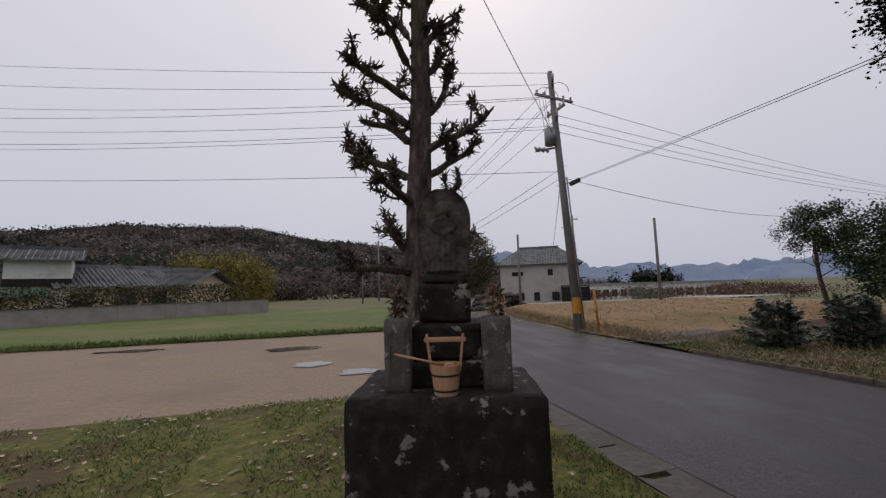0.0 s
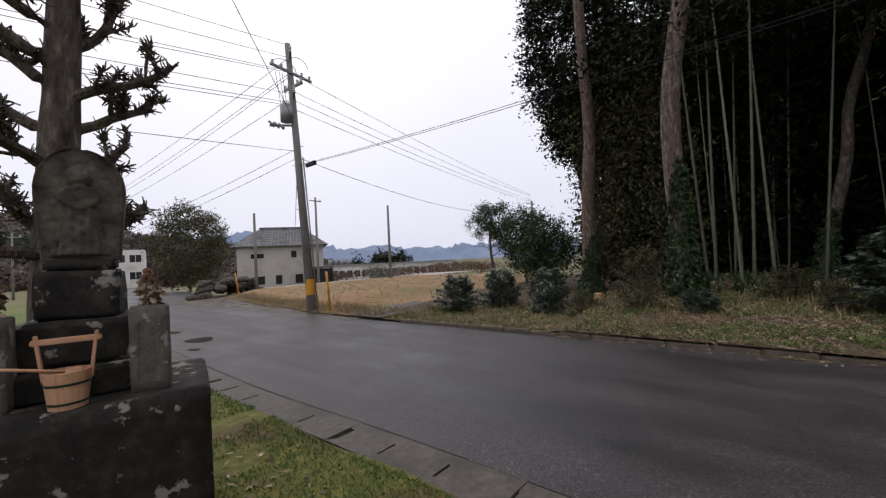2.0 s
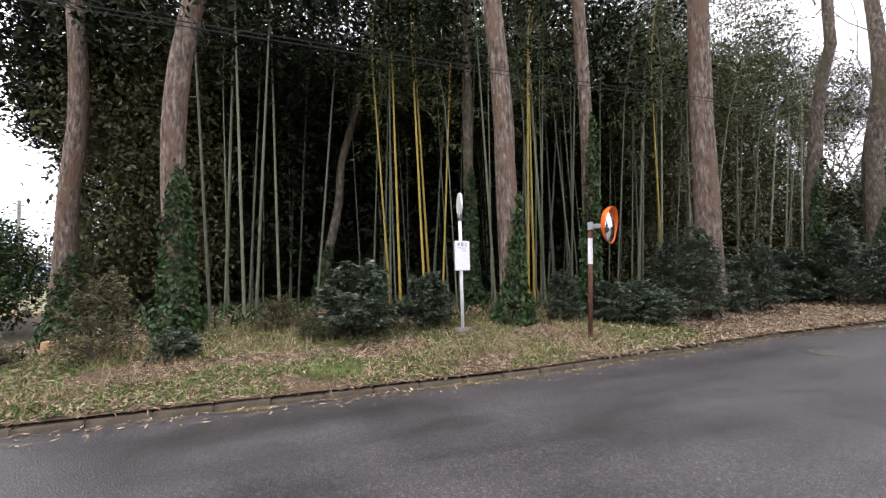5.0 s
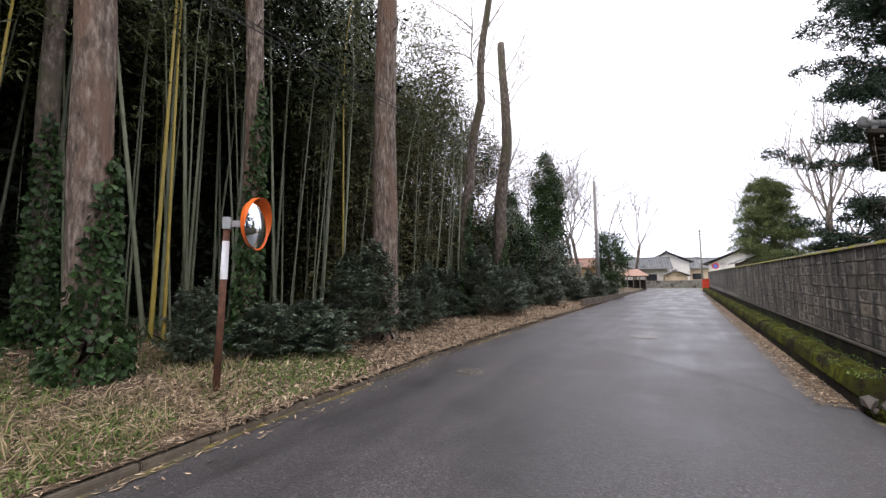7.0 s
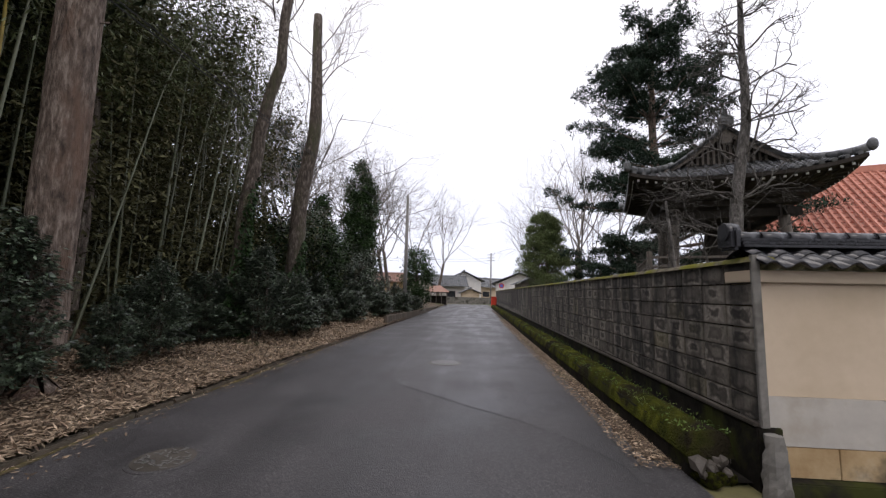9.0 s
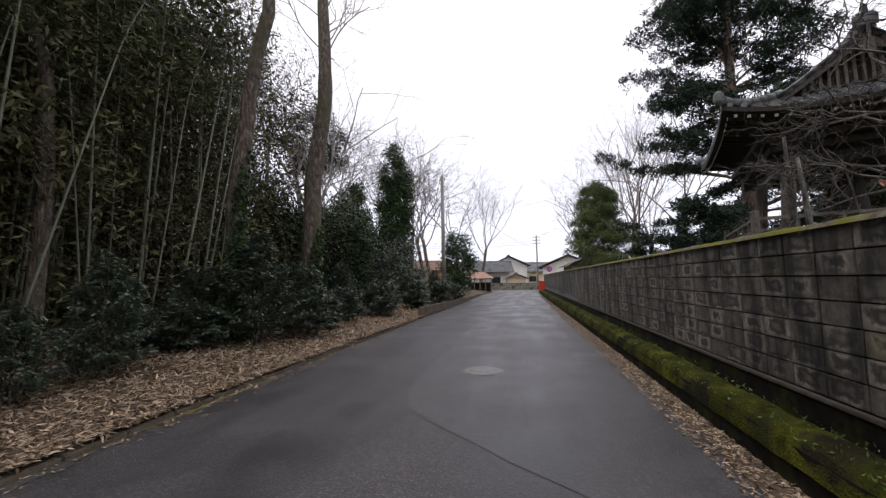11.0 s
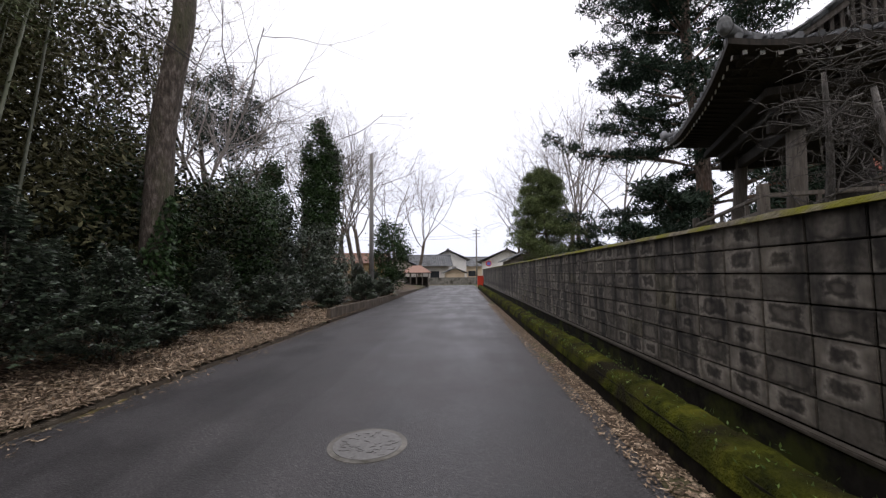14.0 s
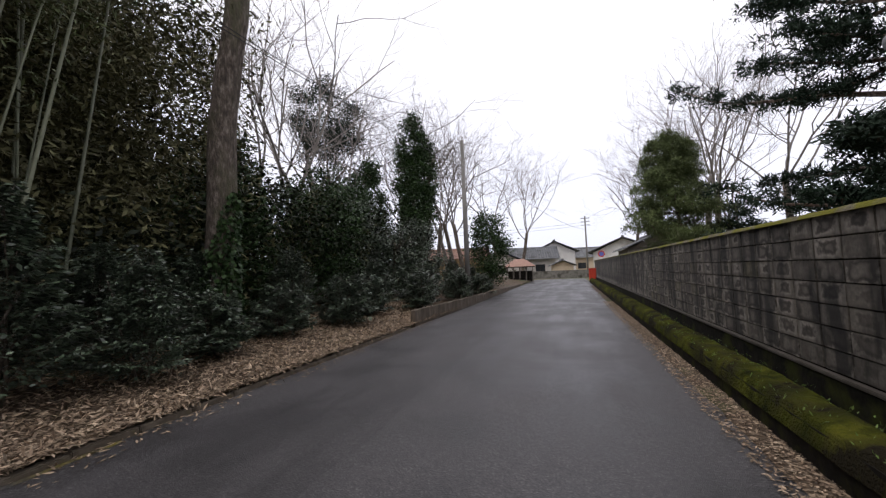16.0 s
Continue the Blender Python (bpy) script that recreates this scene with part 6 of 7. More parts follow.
lp = plain_pole(-5.7, 33.4, 8.6, 0.15, "grey concrete pole among the hedge", 0.3, 0)
rp = plain_pole(1.95, 66.5, 8.0, 0.13, "grey utility pole at the far end of the lane", 0, 3)
for z in (7.2, 6.8):
    wire((1.95, 66.5, z), (-24, 75, z + 1.0), 0.5, 0.012)
wire((-5.7, 33.4, 8.3), (1.95, 66.5, 6.2), 0.9, 0.014)

# yellow guy-wire guards
for (x, y, dx, dy) in ((-4.66, -12.05, 0.32, 0.42), (-7.4, -25.6, 0.25, 0.1)):
    root = empty("guy_wire_guard", pose(x, y, 0), "leaning yellow plastic guard on a guy wire", "guy guard", "yellow guy guards")
    part("guard_tube", cyl(bmesh.new(), (0, 0, -0.05), (dx * 0.75, dy * 0.5, 1.35), 0.045, 0.035, 10), M_YELLOW, root)
    part("guard_cap", cyl(bmesh.new(), (0, 0, 0.0), (dx * 0.06, dy * 0.05, 0.22), 0.075, 0.05, 10), M_YELLOW, root)

# ---- bus stop sign ----
SX, SY = -6.3, 2.85
SZ = bank(kerb_x(SY) - SX, SY)
stop = empty("bus_stop_sign", pose(SX, SY, SZ - 0.02, 0, 0, 108), "white bus stop post with round disc and notice panel", "bus stop")
part("post", cyl(bmesh.new(), (0, 0, 0), (0, 0, 2.25), 0.033, 0.033, 14), M_WHITE, stop)
disc = part("disc", cyl(bmesh.new(), (0, -0.02, 2.52), (0, 0.02, 2.52), 0.24, 0.24, 32), M_WHITE, stop, "round white disc seen edge-on")
disc.matrix_basis = pose(0, 0, 0, 0, 0, 62)
part("disc_post", cyl(bmesh.new(), (0, 0, 2.2), (0, 0, 2.35), 0.045, 0.05, 14), M_STEEL, stop)
pan = part("notice_panel", box(bmesh.new(), -0.19, 0.19, -0.055, -0.035, 1.22, 1.80, bevel=0.012), M_PANEL, stop, "white notice panel with timetable")
for k, x in enumerate((-0.09, 0.0, 0.09)):
    bm = bmesh.new()
    if k == 0:
        box(bm, x - 0.006, x + 0.006, -0.058, -0.056, 1.70, 1.77)
        box(bm, x - 0.032, x - 0.022, -0.058, -0.056, 1.71, 1.75)
        box(bm, x + 0.022, x + 0.032, -0.058, -0.056, 1.71, 1.75)
    elif k == 1:
        for dz in (1.705, 1.735, 1.76):
            box(bm, x - 0.034, x + 0.034, -0.058, -0.056, dz, dz + 0.008)
        box(bm, x - 0.02, x - 0.011, -0.0585, -0.0562, 1.70, 1.77)
        box(bm, x + 0.012, x + 0.021, -0.0585, -0.0562, 1.70, 1.75)
    else:
        box(bm, x - 0.034, x + 0.034, -0.058, -0.056, 1.70, 1.709)
        box(bm, x - 0.005, x + 0.005, -0.0585, -0.0562, 1.70, 1.77)
        box(bm, x + 0.006, x + 0.028, -0.058, -0.056, 1.738, 1.747)
    part("printed_character", bm, M_INK, pan)
part("header_bar", boxes((-0.11, 0.10, -0.058, -0.056, 1.655, 1.664)), M_BLUEINK, pan)
part("header_bar", boxes((0.0, 0.08, -0.058, -0.056, 1.60, 1.612)), M_BLUEINK, pan)
part("concrete_foot", cyl(bmesh.new(), (0, 0, 0.0), (0, 0, 0.1), 0.2, 0.17, 16), M_CONC, stop)

# ---- traffic mirror ----
MX, MY = -5.25, 5.0
MZ = bank(kerb_x(MY) - MX, MY)
mir = empty("traffic_mirror", pose(MX, MY, MZ - 0.05, 0, 0, 0), "round convex traffic mirror with orange hood on a rusty post", "traffic mirror")
part("post", cyl(bmesh.new(), (0, 0, 0), (0.1, 0.03, 2.2), 0.042, 0.04, 14), M_RUST, mir)
part("white_band", cyl(bmesh.new(), (0.065, 0.02, 1.42), (0.086, 0.026, 1.9), 0.044, 0.043, 14, caps=False), M_WHITE, mir, "flaking white band on the post")
part("bracket", boxes((-0.03, 0.27, -0.035, 0.035, -0.04, 0.04), (-0.05, 0.05, -0.06, 0.06, -0.07, 0.08), bevel=0.006), M_STEEL, mir).matrix_basis = pose(0.1, 0.03, 2.12, 0, 0, 50)
head = new("mirror_head")
head.parent = mir
head.matrix_basis = pose(0.30, 0.27, 2.12, 0, 0, 121)
bm = bmesh.new()
rings, seg = 8, 36
prev = None
for j in range(rings + 1):
    r = 0.31 * j / rings
    yv = -0.06 * (1 - (j / rings) ** 2)
    cur = [bm.verts.new((r * math.cos(2 * math.pi * i / seg), yv - 0.02, r * math.sin(2 * math.pi * i / seg))) for i in range(seg)] if j else [bm.verts.new((0, yv - 0.02, 0))]
    if prev:
        for i in range(seg):
            if len(prev) == 1:
                bm.faces.new((prev[0], cur[i], cur[(i + 1) % seg])).smooth = True
            else:
                bm.faces.new((prev[i], cur[i], cur[(i + 1) % seg], prev[(i + 1) % seg])).smooth = True
    prev = cur
part("mirror_glass", bm, M_MIRROR, head)
bm = cyl(bmesh.new(), (0, -0.03, 0), (0, 0.03, 0), 0.335, 0.30, 36, caps=False)
cyl(bm, (0, 0.03, 0), (0, 0.07, 0), 0.30, 0.2, 36)
part("mirror_backing", bm, M_ORANGE, head)
bm = bmesh.new()
arc = [(-20 + 220 * i / 24) for i in range(25)]
A = [bm.verts.new((0.338 * math.cos(radians(a)), -0.03, 0.338 * math.sin(radians(a)))) for a in arc]
Bq = [bm.verts.new((0.345 * math.cos(radians(a)), -0.03 - 0.09 * math.sin(radians(max(0, min(180, (a + 20) * 180 / 220)))), 0.345 * math.sin(radians(a)))) for a in arc]
for i in range(24):
    bm.faces.new((A[i], A[i + 1], Bq[i + 1], Bq[i]))
part("mirror_hood", bm, M_ORANGE, head)

# ---- covers in the lane ----
def cover(x, y, r, label, rim=None, lid=None):
    root = empty("manhole_cover", pose(x, y, 0.003), label, "manhole cover", "covers in the lane")
    part("cover_frame", cyl(bmesh.new(), (0, 0, -0.02), (0, 0, 0.006), r, r, 40), rim or M_CONC, root)
    part("cover_lid", cyl(bmesh.new(), (0, 0, 0), (0, 0, 0.011), r * 0.86, r * 0.855, 40), lid or M_IRON, root)
    rng2 = random.Random(3)
    bm = bmesh.new()
    for k in range(46):
        a, q = rng2.uniform(0, 6.28), r * 0.76 * math.sqrt(rng2.random())
        m = pose(q * math.cos(a), q * math.sin(a), 0.012, 0, 0, rng2.uniform(0, 180))
        box(bm, -0.03, 0.03, -0.008, 0.008, 0, 0.003, m=m)
    tagged(part("cast_pattern", bm, M_IRON, root), kind="stuff")


cover(-1.22, 13.72, 0.36, "round iron manhole cover with a cast pattern")
cover(-3.39, 8.18, 0.30, "old round iron cover in cracked asphalt", M_ASPHALT, M_LID)

# red box and round sign at the end of the wall
rb = empty("red_hydrant_box", pose(1.6, 49.2, 0), "red steel fire hose box on a stand", "hose box")
part("box_body", box(bmesh.new(), -0.3, 0.3, -0.2, 0.2, 0.25, 1.25, bevel=0.02), M_REDBOX, rb)
part("box_roof", box(bmesh.new(), -0.34, 0.34, -0.24, 0.24, 1.255, 1.30, bevel=0.01), M_REDBOX, rb)
part("box_leg", box(bmesh.new(), -0.28, 0.28, -0.15, 0.15, -0.02, 0.247), M_DARKCONC, rb)
rs = empty("round_road_sign", pose(2.7, 53.0, 0), "round red and white road sign on a post", "road sign")
part("post", cyl(bmesh.new(), (0, 0, 0), (0, 0, 2.9), 0.03, 0.03, 10), M_WHITE, rs)
part("sign_face", cyl(bmesh.new(), (0, 0, 2.6), (0, -0.03, 2.6), 0.32, 0.32, 28), M_REDBOX, rs)
part("sign_centre", cyl(bmesh.new(), (0, -0.032, 2.6), (0, -0.036, 2.6), 0.21, 0.21, 28), M_BLUEINK, rs)


# ---- grove mass ----
def stuff(name, mesh, label, category, m=None):
    ob = new(name, mesh)
    if m is not None:
        ob.matrix_basis = m
    return tagged(ob, label, category, kind="stuff")


rng = np.random.default_rng(101)


def clump_cloud(n, clumps, box_lo, box_hi, spread, seed):
    g = np.random.default_rng(seed)
    c = g.uniform(box_lo, box_hi, size=(clumps, 3))
    return c[g.integers(0, clumps, n)] + g.normal(size=(n, 3)) * np.array(spread)


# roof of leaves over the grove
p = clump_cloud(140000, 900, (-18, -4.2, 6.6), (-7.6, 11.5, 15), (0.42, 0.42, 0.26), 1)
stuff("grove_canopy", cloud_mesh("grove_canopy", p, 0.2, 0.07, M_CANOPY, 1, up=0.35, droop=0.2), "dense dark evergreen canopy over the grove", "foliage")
p = clump_cloud(70000, 420, (-18, 13.5, 0.5), (-12.8, 23.5, 12), (0.6, 0.6, 0.6), 23)
stuff("vine_thicket", cloud_mesh("vine_thicket", p, 0.24, 0.085, M_LEAFY, 23, up=0.2, droop=0.5), "brown-olive vine-hung thicket beyond the bamboo", "foliage")
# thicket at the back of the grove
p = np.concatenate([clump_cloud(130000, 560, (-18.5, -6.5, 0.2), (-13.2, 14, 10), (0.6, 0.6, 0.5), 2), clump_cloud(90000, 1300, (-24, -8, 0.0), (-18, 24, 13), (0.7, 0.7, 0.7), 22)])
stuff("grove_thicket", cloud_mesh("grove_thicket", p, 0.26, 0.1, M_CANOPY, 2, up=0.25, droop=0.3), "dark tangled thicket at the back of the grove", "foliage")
# added backing of large shade-dark leaves; closes sky gaps behind the thicket
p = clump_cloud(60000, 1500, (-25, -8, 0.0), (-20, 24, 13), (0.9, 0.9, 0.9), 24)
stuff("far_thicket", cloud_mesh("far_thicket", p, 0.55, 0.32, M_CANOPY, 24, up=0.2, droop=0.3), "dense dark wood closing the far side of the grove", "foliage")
p = clump_cloud(34000, 210, (-14.5, -6.2, 1.2), (-11.7, -2.6, 9), (0.4, 0.4, 0.6), 3)
stuff("hanging_vines", cloud_mesh("hanging_vines", p, 0.16, 0.07, M_LEAFY, 3, up=0.1, droop=0.8), "brownish hanging vine curtain between trunks", "foliage")
p = np.concatenate([clump_cloud(70000, 420, (-15, 11.5, 0.4), (-8.4, 21, 10.5), (0.5, 0.5, 0.45), 4), clump_cloud(24000, 170, (-15, 18, 0.4), (-8.6, 27, 5.0), (0.5, 0.5, 0.45), 44)])
stuff("mixed_thicket", cloud_mesh("mixed_thicket", p, 0.18, 0.055, M_LEAFY, 4, up=0.3, droop=0.3), "olive and brown mixed thicket beyond the bamboo", "foliage")
p = clump_cloud(30000, 200, (-14, 9.5, 6.5), (-8.0, 15.5, 12.5), (0.5, 0.5, 0.5), 5)
stuff("bamboo_crown", cloud_mesh("bamboo_crown", p, 0.18, 0.03, M_BAMLEAF, 5, up=0.3, droop=0.6), "feathery pale green bamboo crowns", "foliage")
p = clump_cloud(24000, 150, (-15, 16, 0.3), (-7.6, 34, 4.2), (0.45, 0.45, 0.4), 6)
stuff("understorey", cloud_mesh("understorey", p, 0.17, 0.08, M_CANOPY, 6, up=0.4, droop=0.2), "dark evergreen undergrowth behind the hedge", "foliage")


def leafy_tree(name, x, y, trunk_h, r, crown, n, seed, label, material, leaf=0.16, z=0.0, clumps=60, clump_r=0.35, width=0.5):
    g = np.random.default_rng(seed)
    root = empty(name, pose(x, y, z), label, "tree")
    verts, faces = [], []
    pts = limb_path((0, 0, -0.15), (0, 0, 1), trunk_h, 0.05, g, 8, 0.04)
    tube_lists(verts, faces, pts, taper(r, r * 0.55, 9), 10)
    lump("trunk", verts, faces, M_BARKG, root, smooth=True)
    verts, faces = [], []
    for k in range(9):
        w = g.uniform(0, 6.28)
        i = int(g.integers(4, 9))
        branching(verts, faces, pts[i], (math.cos(w), math.sin(w), 0.7), crown[1] * 0.6, r * 0.3, 2, g, 0.6, (2, 3), 0.04, 0.12, None, 0.65, 4)
    lump("limb", verts, faces, M_BARKG, root)
    c = blob_points(g, n, crown[0], (crown[1], crown[1], crown[2]), 0.45, clumps, clump_r)
    v, f = leaves(c, leaf, leaf * width, g, up=0.4, droop=0.15)
    ob = new("crown", fast_mesh("crown", v, f, material))
    ob.parent = root
    return root


leafy_tree("evergreen_oak", -13.2, -6.3, 10, 0.26, ((0, 0, 9.9), 2.3, 5.0), 46000, 41, "tall round-crowned evergreen tree at the grove edge", M_CANOPY, 0.15, clumps=230, clump_r=0.27)
leafy_tree("small_garden_tree", -16.4, -13.0, 3.4, 0.10, ((0.2, 0, 3.6), 1.4, 1.0), 12000, 42, "small layered garden tree at the field edge", M_IVY, 0.09, clumps=44, clump_r=0.17)
leafy_tree("small_evergreen_tree", -14.4, -10.0, 2.8, 0.08, ((0, 0, 2.4), 1.25, 1.6), 13000, 43, "dark small evergreen tree beside the grove", M_IVY, 0.11, clumps=90, clump_r=0.2)
leafy_tree("small_evergreen_tree", -12.9, -8.2, 2.2, 0.07, ((0, 0, 1.7), 1.15, 1.3), 11000, 44, "dark small evergreen tree beside the grove", M_IVY, 0.11, clumps=80, clump_r=0.2)
leafy_tree("round_osmanthus", -9.0, -39.0, 3.0, 0.2, ((0, 0, 3.9), 2.9, 3.5), 20000, 45, "large round evergreen tree beside the lane", M_LEAFY, 0.17, clumps=200, clump_r=0.3)
leafy_tree("low_garden_bush", -22, -29, 0.6, 0.06, ((0, 0, 0.6), 1.2, 0.6), 2500, 46, "low round garden bush beside the yard", M_LEAF, 0.14, z=-0.4)
leafy_tree("conifer", -19.9, 41.3, 14.5, 0.28, ((0, 0, 15.0), 2.9, 4.0), 16000, 47, "dark broad-crowned conifer behind the hedge", M_PINE, 0.25, clumps=60, clump_r=0.4, width=0.3)
leafy_tree("ivy_column_tree", -11.7, 41.2, 11, 0.3, ((0, 0, 7.6), 1.45, 6.6), 34000, 48, "ivy-smothered column-like dark tree", M_IVY, 0.2, clumps=170, clump_r=0.3)
leafy_tree("ivy_column_tree", -15.2, 40.0, 8, 0.3, ((0, 0, 5.6), 1.6, 5.0), 26000, 49, "ivy-smothered column-like dark tree", M_IVY, 0.17, clumps=100, clump_r=0.3)
leafy_tree("evergreen_tree", -9.0, 24.5, 3.5, 0.12, ((0, 0, 3.2), 1.7, 2.3), 14000, 51, "dense glossy evergreen tree behind the bushes", M_IVY, 0.12, clumps=130, clump_r=0.2)
for ex, ey, eh, er, es in ((-9.4, 20.6, 4.6, 1.5, 52), (-10.6, 27.6, 6.4, 1.9, 53), (-12.2, 31.5, 7.2, 2.0, 54), (-8.6, 29.8, 3.6, 1.3, 55), (-14.2, 24.6, 8.4, 2.3, 56), (-9.0, 34.6, 4.4, 1.5, 57)):
    leafy_tree("evergreen_tree", ex, ey, eh * 0.9, 0.12, ((0, 0, eh * 0.52), er, eh * 0.5), int(9000 * er), es, "dense dark evergreen tree behind the bushes", M_LEAF if es % 2 else M_IVY, 0.13, clumps=int(90 * er), clump_r=0.24)
leafy_tree("ivy_clad_stump", -5.7, 40.0, 3.5, 0.2, ((0, 0, 3.0), 1.3, 2.6), 9000, 50, "ivy-covered dead tree at the hedge end", M_IVY, 0.17, clumps=70, clump_r=0.3)

# bare trees beyond the hedge and behind the temple
bt = [bare_tree(11.5, 61, 0.13, 5, 0.3, 0.62), bare_tree(11, 62, 0.12, 5, 0.26, 0.66), bare_tree(12, 63, 0.14, 5, 0.3, 0.6)]
first = [True, True, True]
for i, (x, y, s) in enumerate(((-14, 44, 1.1), (-17, 50, 1.25), (-11, 53, 1.05), (-8.5, 58, 1.05), (-15, 60, 1.25), (-6.0, 62, 0.95), (-20, 40, 1.2), (-13, 27, 1.05), (-18, 33, 1.15), (-10.5, 47, 1.0), (8.5, 54, 1.05), (11, 50, 1.15), (6.5, 60, 0.9), (14, 56, 1.1), (9.5, 44, 0.95), (12.5, 40, 1.0), (-22, 28, 1.2), (-15.5, 36.5, 1.0), (-12.6, 48, 1.05))):
    k = i % 3
    m = pose(x, y, 0.0, 0, 0, 67 * i) @ Matrix.Scale(s * 1.75, 4)
    if first[k]:
        bt[k].matrix_basis, first[k] = m, False
    else:
        c = copy_thing(bt[k], m)
        c.matrix_basis = m


# ---- pines by the temple ----
def pine(x, y, h, r, seed, label, pads, pad_r, n, material, spread=1.0, leaf=0.15, low=0.3, name="pine_tree", flat=0.34, start=2):
    g = np.random.default_rng(seed)
    root = empty(name, pose(x, y, 0), label, "tree")
    verts, faces = [], []
    pts = limb_path((0, 0, -0.1), (0, 0, 1), h, 0.06, g, 12, 0.08)
    tube_lists(verts, faces, pts, taper(r, r * 0.25, 13), 10)
    lump("trunk", verts, faces, M_BARK, root, smooth=True)
    verts, faces, cs = [], [], []
    for k in range(pads):
        u = low + (1 - low) * (k + 0.5) / pads
        i = min(int(u * 12), 11)
        w = k * 2.4 + g.uniform(-0.4, 0.4)
        L = spread * (1.15 - 0.85 * u) * g.uniform(0.7, 1.2)
        limb = limb_path(pts[i], (math.cos(w), math.sin(w), 0.25), L, 0.16, g, 6, -0.01)
        tube_lists(verts, faces, limb, taper(r * 0.32 * (1.2 - u), 0.015, 7), 5)
        for j in range(start, 7):
            q = blob_points(g, n, tuple(limb[j] + Vector((0, 0, 0.06))), (pad_r, pad_r, pad_r * flat), 0.2, 14, pad_r * 0.12)
            q[:, 2] -= 0.22 * np.hypot(q[:, 0] - limb[j].x, q[:, 1] - limb[j].y) ** 2 / pad_r
            cs.append(q)
    lump("limb", verts, faces, M_BARK, root)
    c = np.concatenate(cs)
    v, f = leaves(c, leaf, leaf * 0.22, g, up=0.1, droop=-0.35)
    ob = new("needles", fast_mesh("needles", v, f, material))
    ob.parent = root
    return root


pine(9.2, 25.6, 17.0, 0.36, 71, "large dark pine with layered horizontal boughs", 66, 0.8, 420, M_PINE, 6.6, 0.2, 0.12, flat=0.16)
pine(4.9, 21.5, 3.0, 0.1, 72, "low spreading pine beside the bell tower", 10, 0.42, 140, M_PINE, 1.1, 0.16, 0.3)
pine(4.3, 31.0, 7.3, 0.14, 73, "clipped garden pine with rounded green pads", 64, 0.6, 480, M_TOPIARY, 2.3, 0.1, 0.32, "clipped_pine", 0.42, 3)
pine(6.6, 32.0, 4.2, 0.12, 74, "dark garden conifer behind the wall", 12, 0.5, 130, M_PINE, 1.6, 0.16, 0.15)


def crooked_tree(x, y, h, r, seed, label, limbs=12, reach=1.5, lo=0.35):
    """A pruned bare garden tree with crooked knotty limbs."""
    g = np.random.default_rng(seed)
    root = empty("bare_garden_tree", pose(x, y, 0), label, "tree", "bare garden trees")
    verts, faces = [], []
    pts = limb_path((0, 0, -0.1), (0.03, 0, 1), h, 0.07, g, 10, 0.07)
    tube_lists(verts, faces, pts, taper(r, r * 0.3, 11), 9)
    lump("trunk", verts, faces, M_KNOT, root, smooth=True)
    for k in range(limbs):
        verts, faces = [], []
        u = lo + (1 - lo) * k / limbs
        w = k * 2.4 + g.uniform(-0.5, 0.5)
        branching(verts, faces, pts[min(int(u * 10), 9)], (math.cos(w), math.sin(w), 0.25), reach * (1.2 - 0.6 * u), r * 0.16, 3, g, 0.75, (3, 4), 0.05, 0.32, None, 0.6, 4)
        lump("limb", verts, faces, M_KNOT, root)
    return root


crooked_tree(5.24, 13.95, 10.5, 0.19, 81, "tall bare larch with crooked knotty limbs", 46, 1.7, 0.2)
crooked_tree(4.55, 15.6, 4.3, 0.09, 82, "bare pruned tree with contorted limbs before the tower", 9, 1.1, 0.5)
crooked_tree(4.2, 14.4, 3.6, 0.09, 83, "low bare plum tree leaning over the wall", 7, 0.9, 0.55)

# ---- houses and far buildings ----
def house_at(name, x, y, rot, w, d, eave, rise, roof, wall, label, z=0.0, hip=0.0, over=0.6, wins=(), rib=0.35, category="house"):
    root = hall(name, pose(x, y, z, 0, 0, rot), w, d, eave, rise, roof, wall, label, category, over, 10, hip)
    if rib:
        ribs(root, w, d, eave, rise, roof, over, rib, hip)
    for wx, wz, ww, wh, side in wins:
        if side in ("f", "b"):
            pane(root, wx, (-d / 2 if side == "f" else d / 2), wz, ww, wh, "y")
        else:
            pane(root, (-w / 2 if side == "l" else w / 2), wx, wz, ww, wh, "x")
    return root


# two-storey house beyond the field: the faces that show look north-east
wh = house_at("two_storey_house", -26.4, -56.0, 150, 11.0, 8.5, 6.3, 2.7, M_TILEG, M_SIDING, "pale rendered two-storey house with a grey hipped roof", -1.7, 3.2, 0.7,
              ((-3, 4.9, 1.6, 0.6, "f"), (1.6, 5.0, 0.7, 0.9, "f"), (-2.6, 1.6, 0.9, 1.1, "f"), (-0.4, 1.6, 0.8, 1.2, "f"), (2.2, 1.6, 1.0, 1.2, "f"), (0, 4.6, 1.4, 1.2, "l"), (1, 1.6, 1.2, 1.2, "l"), (0, 4.6, 1.4, 1.2, "r"), (-1, 1.6, 1.2, 1.2, "r"),
               (-3, 4.9, 1.6, 0.8, "b"), (1.6, 5.0, 0.8, 0.9, "b"), (-2.6, 1.6, 0.9, 1.1, "b"), (1.4, 1.6, 1.6, 1.8, "b")), 0.4)
cp = empty("carport", pose(-27.6, -48.6, -0.9, 0, 0, 150), "dark-framed carport beside the house", "carport")
part("carport_roof", box(bmesh.new(), -1.8, 1.8, -1.4, 1.4, 2.15, 2.27), M_DARKWOOD, cp)
for sx in (-1.7, 0.0, 1.7):
    for sy in (-1.3, 1.3):
        part("carport_post", box(bmesh.new(), sx - 0.06, sx + 0.06, sy - 0.06, sy + 0.06, -0.9, 2.148), M_DARKWOOD, cp)
part("carport_screen", boxes((-1.7, 1.7, -1.2, -1.16, 0.1, 2.0)), M_GLASS, cp)
